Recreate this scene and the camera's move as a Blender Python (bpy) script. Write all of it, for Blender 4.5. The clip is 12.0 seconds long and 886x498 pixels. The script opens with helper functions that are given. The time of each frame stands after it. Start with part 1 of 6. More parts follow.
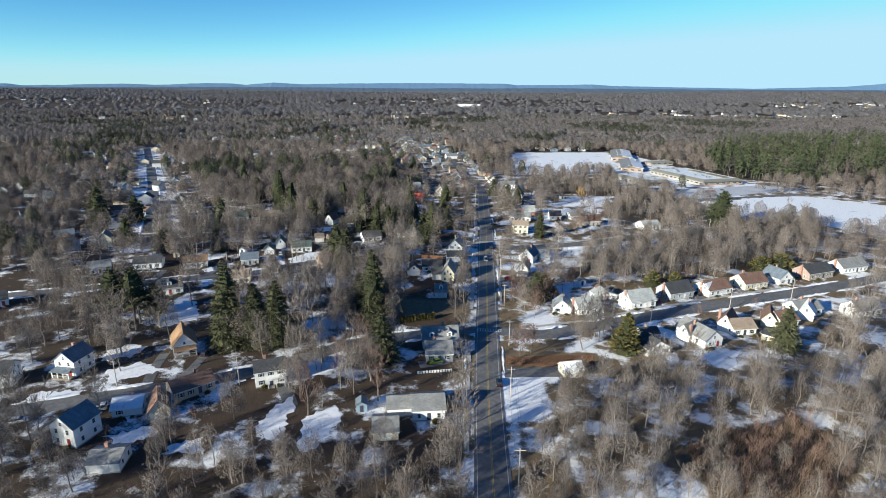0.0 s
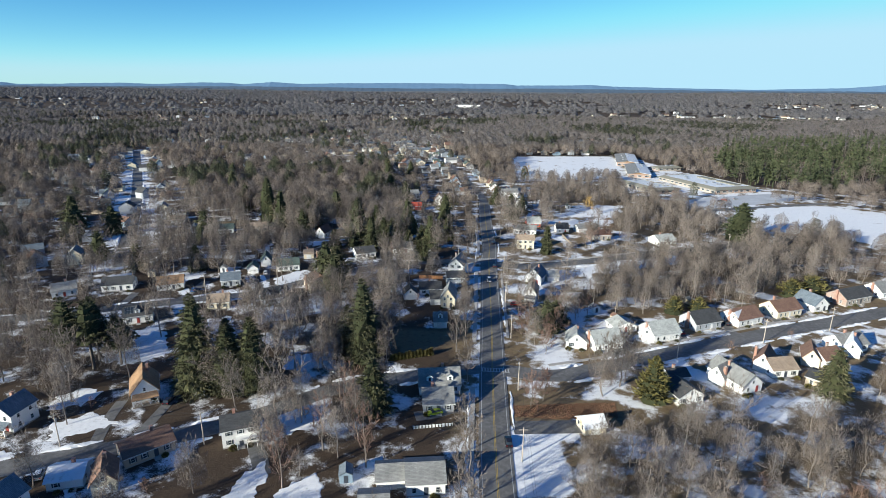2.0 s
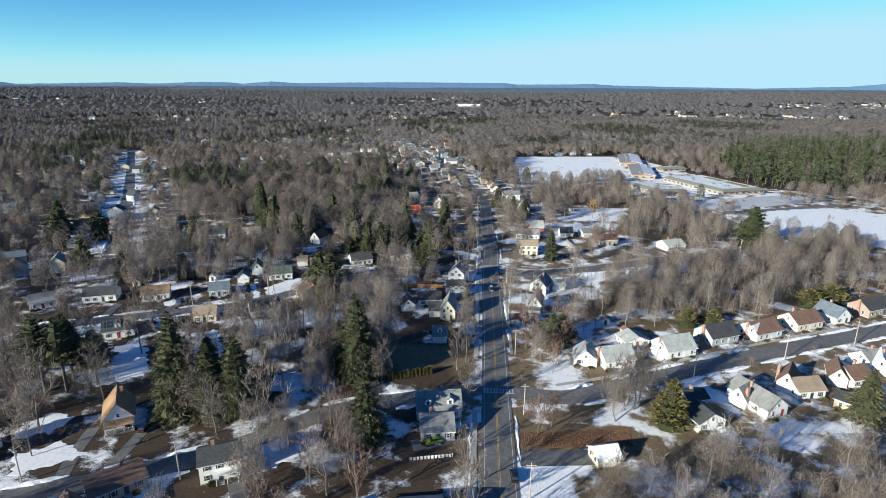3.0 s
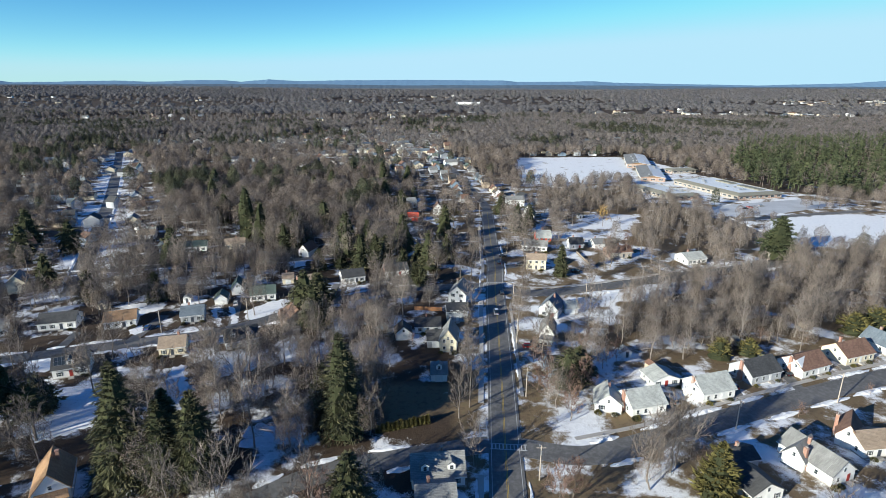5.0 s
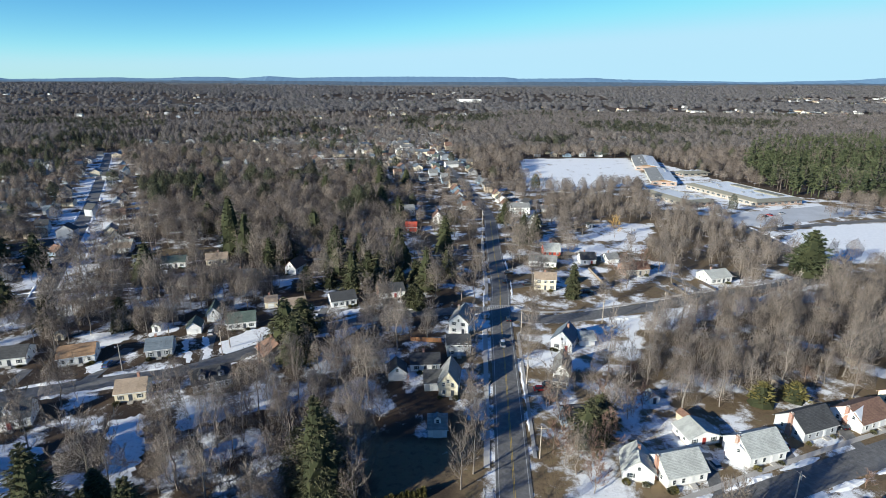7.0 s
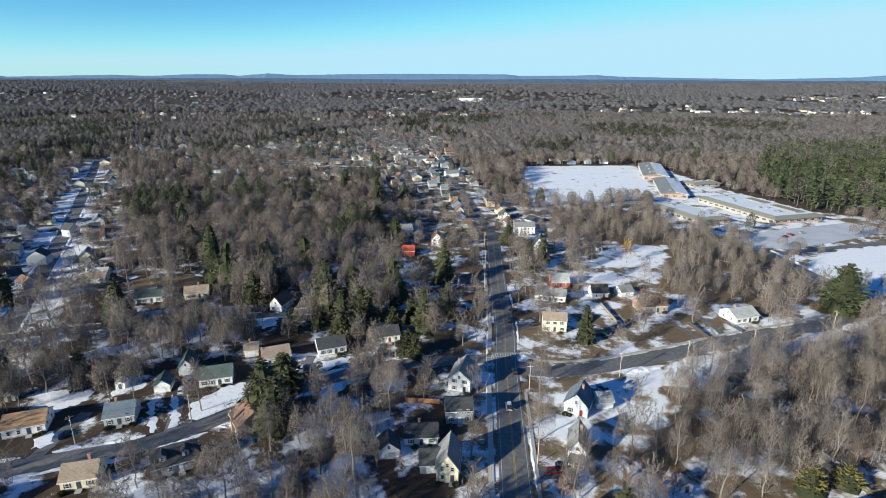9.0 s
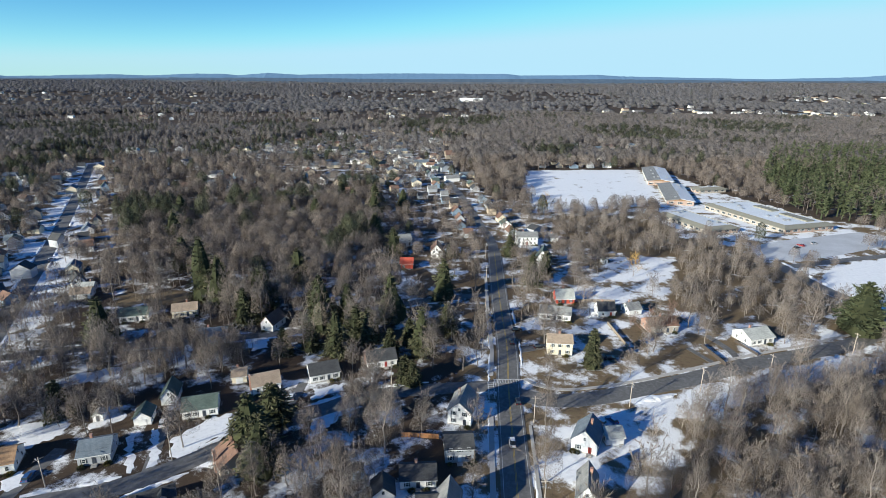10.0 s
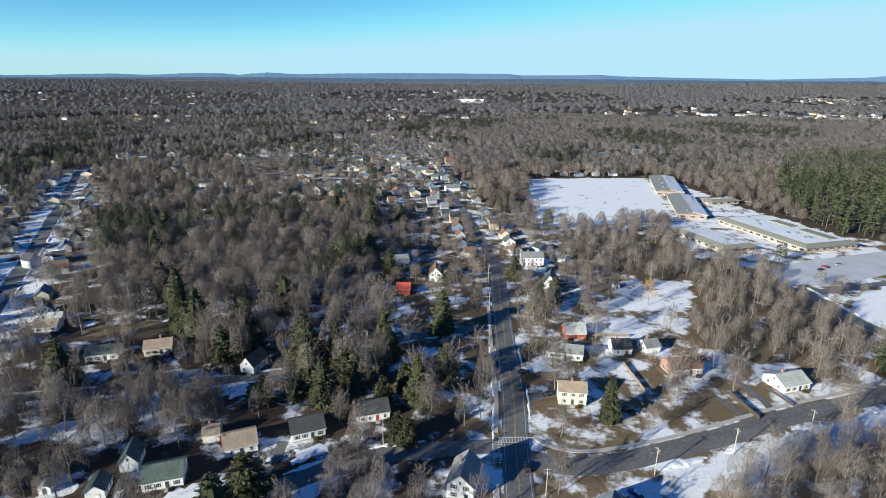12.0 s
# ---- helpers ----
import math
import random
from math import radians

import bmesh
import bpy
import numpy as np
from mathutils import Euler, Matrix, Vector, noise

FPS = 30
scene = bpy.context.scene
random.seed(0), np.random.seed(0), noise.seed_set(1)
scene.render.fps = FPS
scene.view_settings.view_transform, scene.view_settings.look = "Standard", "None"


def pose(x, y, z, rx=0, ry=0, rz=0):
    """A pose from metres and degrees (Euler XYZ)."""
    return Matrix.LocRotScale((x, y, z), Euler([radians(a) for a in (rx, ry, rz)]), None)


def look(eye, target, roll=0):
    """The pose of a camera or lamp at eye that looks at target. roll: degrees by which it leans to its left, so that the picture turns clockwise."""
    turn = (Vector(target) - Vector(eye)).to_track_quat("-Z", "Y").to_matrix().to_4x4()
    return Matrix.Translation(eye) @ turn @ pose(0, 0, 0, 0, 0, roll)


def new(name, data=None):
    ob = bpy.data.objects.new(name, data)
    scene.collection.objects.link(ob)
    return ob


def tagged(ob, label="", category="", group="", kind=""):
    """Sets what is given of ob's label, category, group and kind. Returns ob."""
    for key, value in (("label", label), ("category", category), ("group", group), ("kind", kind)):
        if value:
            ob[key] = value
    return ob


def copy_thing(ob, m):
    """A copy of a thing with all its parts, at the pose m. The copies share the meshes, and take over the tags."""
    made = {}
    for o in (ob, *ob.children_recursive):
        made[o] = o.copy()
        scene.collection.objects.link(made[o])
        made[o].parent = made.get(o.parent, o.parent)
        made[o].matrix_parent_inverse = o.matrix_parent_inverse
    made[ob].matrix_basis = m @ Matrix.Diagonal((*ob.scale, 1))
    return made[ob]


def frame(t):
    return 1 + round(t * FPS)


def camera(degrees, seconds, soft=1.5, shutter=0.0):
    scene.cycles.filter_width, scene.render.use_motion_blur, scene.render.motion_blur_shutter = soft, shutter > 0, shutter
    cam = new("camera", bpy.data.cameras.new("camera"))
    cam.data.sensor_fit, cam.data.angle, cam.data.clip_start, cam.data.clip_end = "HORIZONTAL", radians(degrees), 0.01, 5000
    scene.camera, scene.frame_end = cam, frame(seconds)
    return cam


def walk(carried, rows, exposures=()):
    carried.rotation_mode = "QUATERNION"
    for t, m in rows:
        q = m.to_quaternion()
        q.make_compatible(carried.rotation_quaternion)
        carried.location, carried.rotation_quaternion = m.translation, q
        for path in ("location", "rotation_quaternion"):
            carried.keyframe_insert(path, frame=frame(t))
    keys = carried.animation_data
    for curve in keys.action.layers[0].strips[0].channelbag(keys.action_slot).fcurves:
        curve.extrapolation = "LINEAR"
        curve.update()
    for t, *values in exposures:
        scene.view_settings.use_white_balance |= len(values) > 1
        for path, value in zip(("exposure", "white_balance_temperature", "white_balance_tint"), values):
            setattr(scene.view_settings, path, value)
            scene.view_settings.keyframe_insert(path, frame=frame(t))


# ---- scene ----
cam = camera(77.5, 12.0, soft=0.9)
PATH = [
    (0, (1.347, -4.702, 86.004), (-2.102, 91.250, 58.049), 0.26),
    (0.5, (0.838, 1.918, 87.570), (-2.484, 97.877, 59.629), 0.36),
    (1, (0.575, 8.265, 88.305), (-2.714, 104.228, 60.372), 0.38),
    (1.5, (0.318, 14.628, 88.335), (-2.954, 110.594, 60.409), 0.41),
    (2, (-0.004, 21.207, 88.287), (-3.224, 117.157, 60.301), 0.45),
    (2.5, (-0.112, 27.838, 88.325), (-3.365, 123.768, 60.273), 0.39),
    (3, (-0.231, 34.551, 88.368), (-3.480, 130.462, 60.250), 0.36),
    (5, (-1.118, 61.482, 89.360), (-4.321, 157.273, 60.831), 0.23),
    (5.5, (-1.351, 68.206, 89.710), (-4.555, 163.934, 60.973), 0.26),
    (6, (-1.354, 74.783, 89.729), (-4.632, 170.470, 60.865), 0.28),
    (6.5, (-1.350, 81.580, 90.182), (-4.673, 177.220, 61.167), 0.25),
    (7, (-1.635, 88.511, 91.612), (-4.966, 184.125, 62.511), 0.23),
    (9, (-2.039, 115.656, 101.436), (-5.471, 211.069, 71.692), 0.20),
    (9.5, (-2.140, 122.448, 103.499), (-5.588, 217.830, 73.659), 0.22),
    (10, (-2.121, 129.083, 105.298), (-5.623, 224.447, 75.405), 0.23),
    (10.5, (-2.245, 135.874, 106.930), (-5.760, 231.230, 77.015), 0.22),
    (11, (-2.368, 142.383, 108.738), (-5.915, 237.716, 78.755), 0.25),
    (11.5, (-2.429, 148.804, 110.296), (-6.015, 244.130, 80.296), 0.25),
    (12, (-2.707, 155.112, 111.313), (-6.255, 250.422, 81.256), 0.32),
]
walk(cam, [(t, look(eye, target, roll)) for t, eye, target, roll in PATH], [(0, 0.85, 5950, 0), (12, 0.85, 5950, 0)])

# ---- light ----
SUN_DIR = Vector((-0.765, -0.642, 0.312)).normalized()
world = bpy.data.worlds.new("winter_sky")
world.use_nodes = True
wn = world.node_tree.nodes
sky = wn.new("ShaderNodeTexSky")
sky.sky_type, sky.sun_disc = "NISHITA", False
sky.sun_elevation = math.asin(SUN_DIR.z)
sky.sun_rotation = math.atan2(SUN_DIR.x, SUN_DIR.y)
sky.altitude, sky.air_density, sky.dust_density, sky.ozone_density = 1500, 0.75, 0.0, 0.7
wn["Background"].inputs["Strength"].default_value = 0.096
cold = wn.new("ShaderNodeMix")
cold.data_type, cold.blend_type = "RGBA", "MULTIPLY"
cold.inputs[0].default_value, cold.inputs[7].default_value = 1.0, (0.74, 0.98, 1.07, 1)
world.node_tree.links.new(sky.outputs[0], cold.inputs[6])
bands, joined = wn.new("ShaderNodeSeparateColor"), wn.new("ShaderNodeCombineColor")  # clear cold air: deep cyan above, pale blue-white low down
world.node_tree.links.new(cold.outputs[2], bands.inputs[0])
for i, (gain, power, most) in enumerate(((0.41, 1.50, 3.2), (0.58, 1.20, 4.55), (1.16, 0.80, 5.35))):
    up, by, cap = wn.new("ShaderNodeMath"), wn.new("ShaderNodeMath"), wn.new("ShaderNodeMath")
    up.operation, by.operation, cap.operation = "POWER", "MULTIPLY", "SMOOTH_MIN"
    up.inputs[1].default_value, by.inputs[1].default_value = power, gain
    cap.inputs[1].default_value, cap.inputs[2].default_value = most, 0.8
    world.node_tree.links.new(bands.outputs[i], up.inputs[0])
    world.node_tree.links.new(up.outputs[0], by.inputs[0])
    world.node_tree.links.new(by.outputs[0], cap.inputs[0])
    world.node_tree.links.new(cap.outputs[0], joined.inputs[i])
world.node_tree.links.new(joined.outputs[0], wn["Background"].inputs["Color"])
scene.world = world
sun_data = bpy.data.lights.new("sun", "SUN")
sun_data.energy, sun_data.angle, sun_data.color = 5.3, radians(0.5), (1.0, 0.885, 0.745)
sun = new("sun", sun_data)
sun.matrix_world = look(SUN_DIR * 300, (0, 0, 0))
scene.view_settings.exposure = 0.0
scene.render.film_transparent = False


# ---- materials ----
def nodes_of(name):
    m = bpy.data.materials.new(name)
    m.use_nodes = True
    return m, m.node_tree.nodes, m.node_tree.links, m.node_tree.nodes["Principled BSDF"]


def ramp_of(n, stops):
    r = n.new("ShaderNodeValToRGB")
    e = r.color_ramp.elements
    while len(e) < len(stops):
        e.new(0.5)
    for i, (p, c) in enumerate(stops):
        e[i].position, e[i].color = p, (*c, 1)
    return r


def noise_of(n, l, scale, detail=4.0, rough=0.6, coord="Object"):
    c = n.new("ShaderNodeTexCoord")
    t = n.new("ShaderNodeTexNoise")
    t.inputs["Scale"].default_value, t.inputs["Detail"].default_value, t.inputs["Roughness"].default_value = scale, detail, rough
    l.new(c.outputs[coord], t.inputs["Vector"])
    return t


def mix_of(n, l, fac, a, b, mode="MIX"):
    m = n.new("ShaderNodeMix")
    m.data_type, m.blend_type = "RGBA", mode
    for sock, v in ((m.inputs[0], fac), (m.inputs[6], a), (m.inputs[7], b)):
        if isinstance(v, (int, float)):
            sock.default_value = v
        elif isinstance(v, tuple):
            sock.default_value = (*v, 1)
        else:
            l.new(v, sock)
    return m.outputs[2]


def bump_of(n, l, b, height, strength=0.3, dist=0.05):
    u = n.new("ShaderNodeBump")
    u.inputs["Strength"].default_value, u.inputs["Distance"].default_value = strength, dist
    l.new(height, u.inputs["Height"])
    l.new(u.outputs[0], b.inputs["Normal"])


def stained(name, c1, c2, scale=0.6, fine=6.0, rough=0.85, bump=0.2, spread=0.1):
    """A surface of two close colours, broken by large stains and fine grain, a little different from object to object."""
    m, n, l, b = nodes_of(name)
    big, small = noise_of(n, l, scale), noise_of(n, l, fine, 6)
    base = mix_of(n, l, big.outputs[0], c1, c2)
    g = ramp_of(n, [(0.3, (0.78,) * 3), (0.75, (1.1,) * 3)])
    l.new(small.outputs[0], g.inputs[0])
    col = mix_of(n, l, 1.0, base, g.outputs[0], "MULTIPLY")
    info = n.new("ShaderNodeObjectInfo")
    v = n.new("ShaderNodeMapRange")
    v.inputs[3].default_value, v.inputs[4].default_value = 1 - spread, 1 + spread
    l.new(info.outputs["Random"], v.inputs[0])
    hs = n.new("ShaderNodeHueSaturation")
    l.new(v.outputs[0], hs.inputs["Value"])
    l.new(col, hs.inputs["Color"])
    l.new(hs.outputs[0], b.inputs["Base Color"])
    b.inputs["Roughness"].default_value = rough
    bump_of(n, l, b, small.outputs[0], bump, 0.03)
    return m


def siding(name, c1, c2):
    """Clapboards: horizontal courses with a shadow gap painted into the colour, weathered."""
    m, n, l, b = nodes_of(name)
    c = n.new("ShaderNodeTexCoord")
    w = n.new("ShaderNodeTexWave")
    w.wave_type, w.bands_direction, w.wave_profile = "BANDS", "Z", "SAW"
    w.inputs["Scale"].default_value = 1.6
    l.new(c.outputs["Object"], w.inputs["Vector"])
    big = noise_of(n, l, 0.5)
    base = mix_of(n, l, big.outputs[0], c1, c2)
    g = ramp_of(n, [(0.0, (0.8,) * 3), (0.2, (1.0,) * 3)])
    l.new(w.outputs[0], g.inputs[0])
    l.new(mix_of(n, l, 1.0, base, g.outputs[0], "MULTIPLY"), b.inputs["Base Color"])
    b.inputs["Roughness"].default_value = 0.6
    bump_of(n, l, b, w.outputs[0], 0.4, 0.02)
    return m


def shingle(name, c1, c2):
    """Shingles in courses, each tab a little different, with streaks."""
    m, n, l, b = nodes_of(name)
    c = n.new("ShaderNodeTexCoord")
    t = n.new("ShaderNodeTexBrick")
    t.inputs["Scale"].default_value = 1.0
    t.inputs["Brick Width"].default_value, t.inputs["Row Height"].default_value = 0.9, 0.28
    t.inputs["Mortar Size"].default_value = 0.02
    t.inputs["Color1"].default_value, t.inputs["Color2"].default_value = (*c1, 1), (*c2, 1)
    t.inputs["Mortar"].default_value = (*[x * 0.6 for x in c1], 1)
    l.new(c.outputs["Object"], t.inputs["Vector"])
    big = noise_of(n, l, 0.35, 5)
    g = ramp_of(n, [(0.3, (0.75,) * 3), (0.7, (1.15,) * 3)])
    l.new(big.outputs[0], g.inputs[0])
    l.new(mix_of(n, l, 1.0, t.outputs[0], g.outputs[0], "MULTIPLY"), b.inputs["Base Color"])
    b.inputs["Roughness"].default_value = 0.9
    bump_of(n, l, b, t.outputs[1], 0.3, 0.02)
    return m


def barky(name, stops, rough=0.95, through_light=0.0):
    """Bark, twigs or needles: the colour varies from piece to piece and from tree to tree."""
    m, n, l, b = nodes_of(name)
    geo, info = n.new("ShaderNodeNewGeometry"), n.new("ShaderNodeObjectInfo")
    patch = noise_of(n, l, 0.045, 3)
    add = n.new("ShaderNodeMath")
    add.operation = "MULTIPLY_ADD"
    add.inputs[1].default_value = 0.45
    l.new(geo.outputs["Random Per Island"], add.inputs[0])
    half = n.new("ShaderNodeMath")
    half.operation = "MULTIPLY_ADD"
    half.inputs[1].default_value = 0.25
    l.new(info.outputs["Random"], half.inputs[0])
    pm = n.new("ShaderNodeMath")
    pm.operation = "MULTIPLY_ADD"
    pm.inputs[1].default_value, pm.inputs[2].default_value = 0.9, -0.3
    l.new(patch.outputs[0], pm.inputs[0])
    l.new(pm.outputs[0], half.inputs[2])
    l.new(half.outputs[0], add.inputs[2])
    r = ramp_of(n, stops)
    l.new(add.outputs[0], r.inputs[0])
    l.new(r.outputs[0], b.inputs["Base Color"])
    b.inputs["Roughness"].default_value = rough
    b.inputs["Specular IOR Level"].default_value = 0.15
    if through_light:  # thin pieces glow a little when lit from behind
        tr, mx = n.new("ShaderNodeBsdfTranslucent"), n.new("ShaderNodeMixShader")
        l.new(r.outputs[0], tr.inputs["Color"])
        mx.inputs[0].default_value = through_light
        l.new(b.outputs[0], mx.inputs[1])
        l.new(tr.outputs[0], mx.inputs[2])
        l.new(mx.outputs[0], n["Material Output"].inputs["Surface"])
    return m


def fuzzy(name, stops, scale, open_to=0.54):
    """Crowns too far off to show their twigs: mottled, with deep small relief."""
    m = barky(name, stops)
    n, l = m.node_tree.nodes, m.node_tree.links
    b = n["Principled BSDF"]
    t, u = noise_of(n, l, scale, 6, 0.75), noise_of(n, l, scale * 0.35, 4, 0.7)
    g = ramp_of(n, [(0.30, (0.72,) * 3), (0.68, (1.25,) * 3)])
    l.new(t.outputs[0], g.inputs[0])
    src = b.inputs["Base Color"].links[0].from_socket
    l.new(mix_of(n, l, 1.0, src, g.outputs[0], "MULTIPLY"), b.inputs["Base Color"])
    add = n.new("ShaderNodeMath")
    l.new(t.outputs[0], add.inputs[0])
    l.new(u.outputs[0], add.inputs[1])
    bump_of(n, l, b, add.outputs[0], 0.7, 1.2)
    gap, hole = noise_of(n, l, scale * 2.2, 3, 0.8), n.new("ShaderNodeMapRange")  # open twigwork that lets the light through
    hole.inputs[1].default_value, hole.inputs[2].default_value = open_to - 0.08, open_to
    l.new(gap.outputs[0], hole.inputs[0])
    clear, mx = n.new("ShaderNodeBsdfTransparent"), n.new("ShaderNodeMixShader")
    l.new(hole.outputs[0], mx.inputs[0])
    l.new(clear.outputs[0], mx.inputs[1])
    l.new(b.outputs[0], mx.inputs[2])
    l.new(mx.outputs[0], n["Material Output"].inputs["Surface"])
    return m


def ground_material():
    m, n, l, b = nodes_of("winter_ground")
    at = n.new("ShaderNodeAttribute")
    at.attribute_name = "snow"
    lt = n.new("ShaderNodeAttribute")
    lt.attribute_name = "litter"
    patch, lumps, fine = noise_of(n, l, 0.075, 8, 0.66), noise_of(n, l, 0.5, 6, 0.7), noise_of(n, l, 3.0, 5, 0.7)
    grass = ramp_of(n, [(0.3, (0.11, 0.08, 0.046)), (0.5, (0.215, 0.155, 0.09)), (0.7, (0.185, 0.152, 0.078))])
    l.new(lumps.outputs[0], grass.inputs[0])
    leaves = ramp_of(n, [(0.3, (0.022, 0.016, 0.012)), (0.55, (0.052, 0.036, 0.026)), (0.75, (0.098, 0.069, 0.048))])
    l.new(fine.outputs[0], leaves.inputs[0])
    soil = mix_of(n, l, lt.outputs["Fac"], grass.outputs[0], leaves.outputs[0])
    snowc = ramp_of(n, [(0.3, (0.68, 0.68, 0.69)), (0.7, (0.80, 0.80, 0.80))])
    l.new(lumps.outputs[0], snowc.inputs[0])
    # snow cover = attribute + broken noise
    a = n.new("ShaderNodeMath")
    a.operation = "MULTIPLY_ADD"
    a.inputs[1].default_value = 1.45
    l.new(patch.outputs[0], a.inputs[0])
    l.new(at.outputs["Fac"], a.inputs[2])
    a2 = n.new("ShaderNodeMath")
    a2.operation = "MULTIPLY_ADD"
    a2.inputs[1].default_value = 0.35
    l.new(fine.outputs[0], a2.inputs[0])
    l.new(a.outputs[0], a2.inputs[2])
    step = n.new("ShaderNodeMapRange")
    step.inputs[1].default_value, step.inputs[2].default_value = 1.38, 1.50
    l.new(a2.outputs[0], step.inputs[0])
    l.new(mix_of(n, l, step.outputs[0], soil, snowc.outputs[0]), b.inputs["Base Color"])
    b.inputs["Roughness"].default_value = 0.9
    b.inputs["Specular IOR Level"].default_value = 0.2
    bump_of(n, l, b, lumps.outputs[0], 0.6, 0.4)
    return m


def asphalt_material():
    m, n, l, b = nodes_of("asphalt")
    big, fine, mid = noise_of(n, l, 0.06, 5), noise_of(n, l, 8, 6), noise_of(n, l, 0.7, 6)
    r = ramp_of(n, [(0.3, (0.078, 0.075, 0.072)), (0.7, (0.135, 0.130, 0.124))])
    l.new(big.outputs[0], r.inputs[0])
    g = ramp_of(n, [(0.25, (0.75,) * 3), (0.75, (1.3,) * 3)])
    l.new(fine.outputs[0], g.inputs[0])
    c = mix_of(n, l, 1.0, r.outputs[0], g.outputs[0], "MULTIPLY")
    salt = ramp_of(n, [(0.45, (0, 0, 0)), (0.75, (0.65,) * 3)])
    l.new(mid.outputs[0], salt.inputs[0])
    l.new(mix_of(n, l, salt.outputs[0], c, (0.22, 0.215, 0.21)), b.inputs["Base Color"])
    b.inputs["Roughness"].default_value = 0.8
    bump_of(n, l, b, fine.outputs[0], 0.2, 0.02)
    return m


def snow_material():
    m, n, l, b = nodes_of("banked_snow")
    a, f = noise_of(n, l, 0.8, 6), noise_of(n, l, 6, 5)
    r = ramp_of(n, [(0.25, (0.45, 0.44, 0.42)), (0.42, (0.71, 0.71, 0.72)), (0.8, (0.81, 0.81, 0.81))])
    l.new(a.outputs[0], r.inputs[0])
    l.new(r.outputs[0], b.inputs["Base Color"])
    b.inputs["Roughness"].default_value = 0.85
    bump_of(n, l, b, f.outputs[0], 0.5, 0.1)
    return m


def glass_material():
    m, n, l, b = nodes_of("window_glass")
    b.inputs["Base Color"].default_value = (0.03, 0.04, 0.05, 1)
    b.inputs["Roughness"].default_value = 0.08
    b.inputs["IOR"].default_value = 1.5
    return m


def brick_material():
    m, n, l, b = nodes_of("brickwork")
    c = n.new("ShaderNodeTexCoord")
    t = n.new("ShaderNodeTexBrick")
    t.inputs["Scale"].default_value = 4.5
    t.inputs["Color1"].default_value, t.inputs["Color2"].default_value = (0.28, 0.14, 0.10, 1), (0.40, 0.23, 0.17, 1)
    t.inputs["Mortar"].default_value = (0.35, 0.31, 0.27, 1)
    l.new(c.outputs["Object"], t.inputs["Vector"])
    l.new(t.outputs[0], b.inputs["Base Color"])
    b.inputs["Roughness"].default_value = 0.9
    bump_of(n, l, b, t.outputs[1], 0.3, 0.02)
    return m


def paint(name, c, rough=0.35, metal=0.0):
    m, n, l, b = nodes_of(name)
    t = noise_of(n, l, 3.0, 5)
    r = ramp_of(n, [(0.3, tuple(x * 0.85 for x in c)), (0.7, c)])
    l.new(t.outputs[0], r.inputs[0])
    l.new(r.outputs[0], b.inputs["Base Color"])
    b.inputs["Roughness"].default_value, b.inputs["Metallic"].default_value = rough, metal
    return m


GROUND, ASPHALT, SNOW, GLASS, BRICK = ground_material(), asphalt_material(), snow_material(), glass_material(), brick_material()
WALL = {
    "white": siding("white_clapboard", (0.76, 0.75, 0.72), (0.84, 0.83, 0.81)),
    "cream": siding("cream_clapboard", (0.66, 0.58, 0.42), (0.74, 0.66, 0.50)),
    "tan": siding("tan_clapboard", (0.42, 0.34, 0.25), (0.50, 0.42, 0.32)),
    "grey": siding("grey_clapboard", (0.36, 0.38, 0.40), (0.46, 0.47, 0.49)),
    "blue": siding("blue_grey_clapboard", (0.20, 0.28, 0.36), (0.28, 0.35, 0.42)),
    "barn": siding("red_boards", (0.42, 0.06, 0.03), (0.50, 0.09, 0.05)),
    "brick": BRICK,
}
ROOF = {
    "slate_dark": shingle("charcoal_shingle", (0.045, 0.047, 0.05), (0.07, 0.07, 0.072)),
    "slate_blue": shingle("slate_blue_shingle", (0.12, 0.15, 0.18), (0.17, 0.20, 0.23)),
    "grey": shingle("grey_shingle", (0.20, 0.20, 0.195), (0.27, 0.27, 0.26)),
    "pale": shingle("pale_shingle", (0.36, 0.37, 0.35), (0.46, 0.47, 0.44)),
    "brown": shingle("brown_shingle", (0.16, 0.09, 0.065), (0.22, 0.13, 0.09)),
    "tan_roof": shingle("tan_shingle", (0.30, 0.23, 0.165), (0.36, 0.28, 0.21)),
    "orange": shingle("orange_tan_shingle", (0.30, 0.18, 0.095), (0.36, 0.225, 0.125)),
    "red": shingle("red_metal_roof", (0.42, 0.065, 0.035), (0.50, 0.095, 0.055)),
    "green": shingle("green_shingle", (0.07, 0.10, 0.085), (0.11, 0.14, 0.12)),
    "snow": SNOW,
}
TRIM = stained("white_trim_paint", (0.74, 0.74, 0.72), (0.82, 0.82, 0.80), 0.8, 8, 0.5, 0.1)
CONCRETE = stained("concrete", (0.36, 0.335, 0.305), (0.47, 0.445, 0.41), 0.3, 5, 0.9, 0.2)
TIMBER = stained("weathered_timber", (0.20, 0.16, 0.12), (0.30, 0.25, 0.20), 1.0, 10, 0.9, 0.3)
PALE_POLE = stained("sun_bleached_pole", (0.40, 0.34, 0.28), (0.50, 0.44, 0.37), 1.0, 10, 0.9, 0.3)
STEEL = paint("galvanised_steel", (0.5, 0.5, 0.5), 0.45, 0.8)
YELLOW = stained("worn_yellow_line", (0.50, 0.34, 0.05), (0.34, 0.25, 0.08), 0.5, 6, 0.8, 0.1)
WHITE_LINE = stained("worn_white_line", (0.62, 0.62, 0.60), (0.36, 0.36, 0.36), 0.4, 6, 0.8, 0.1)
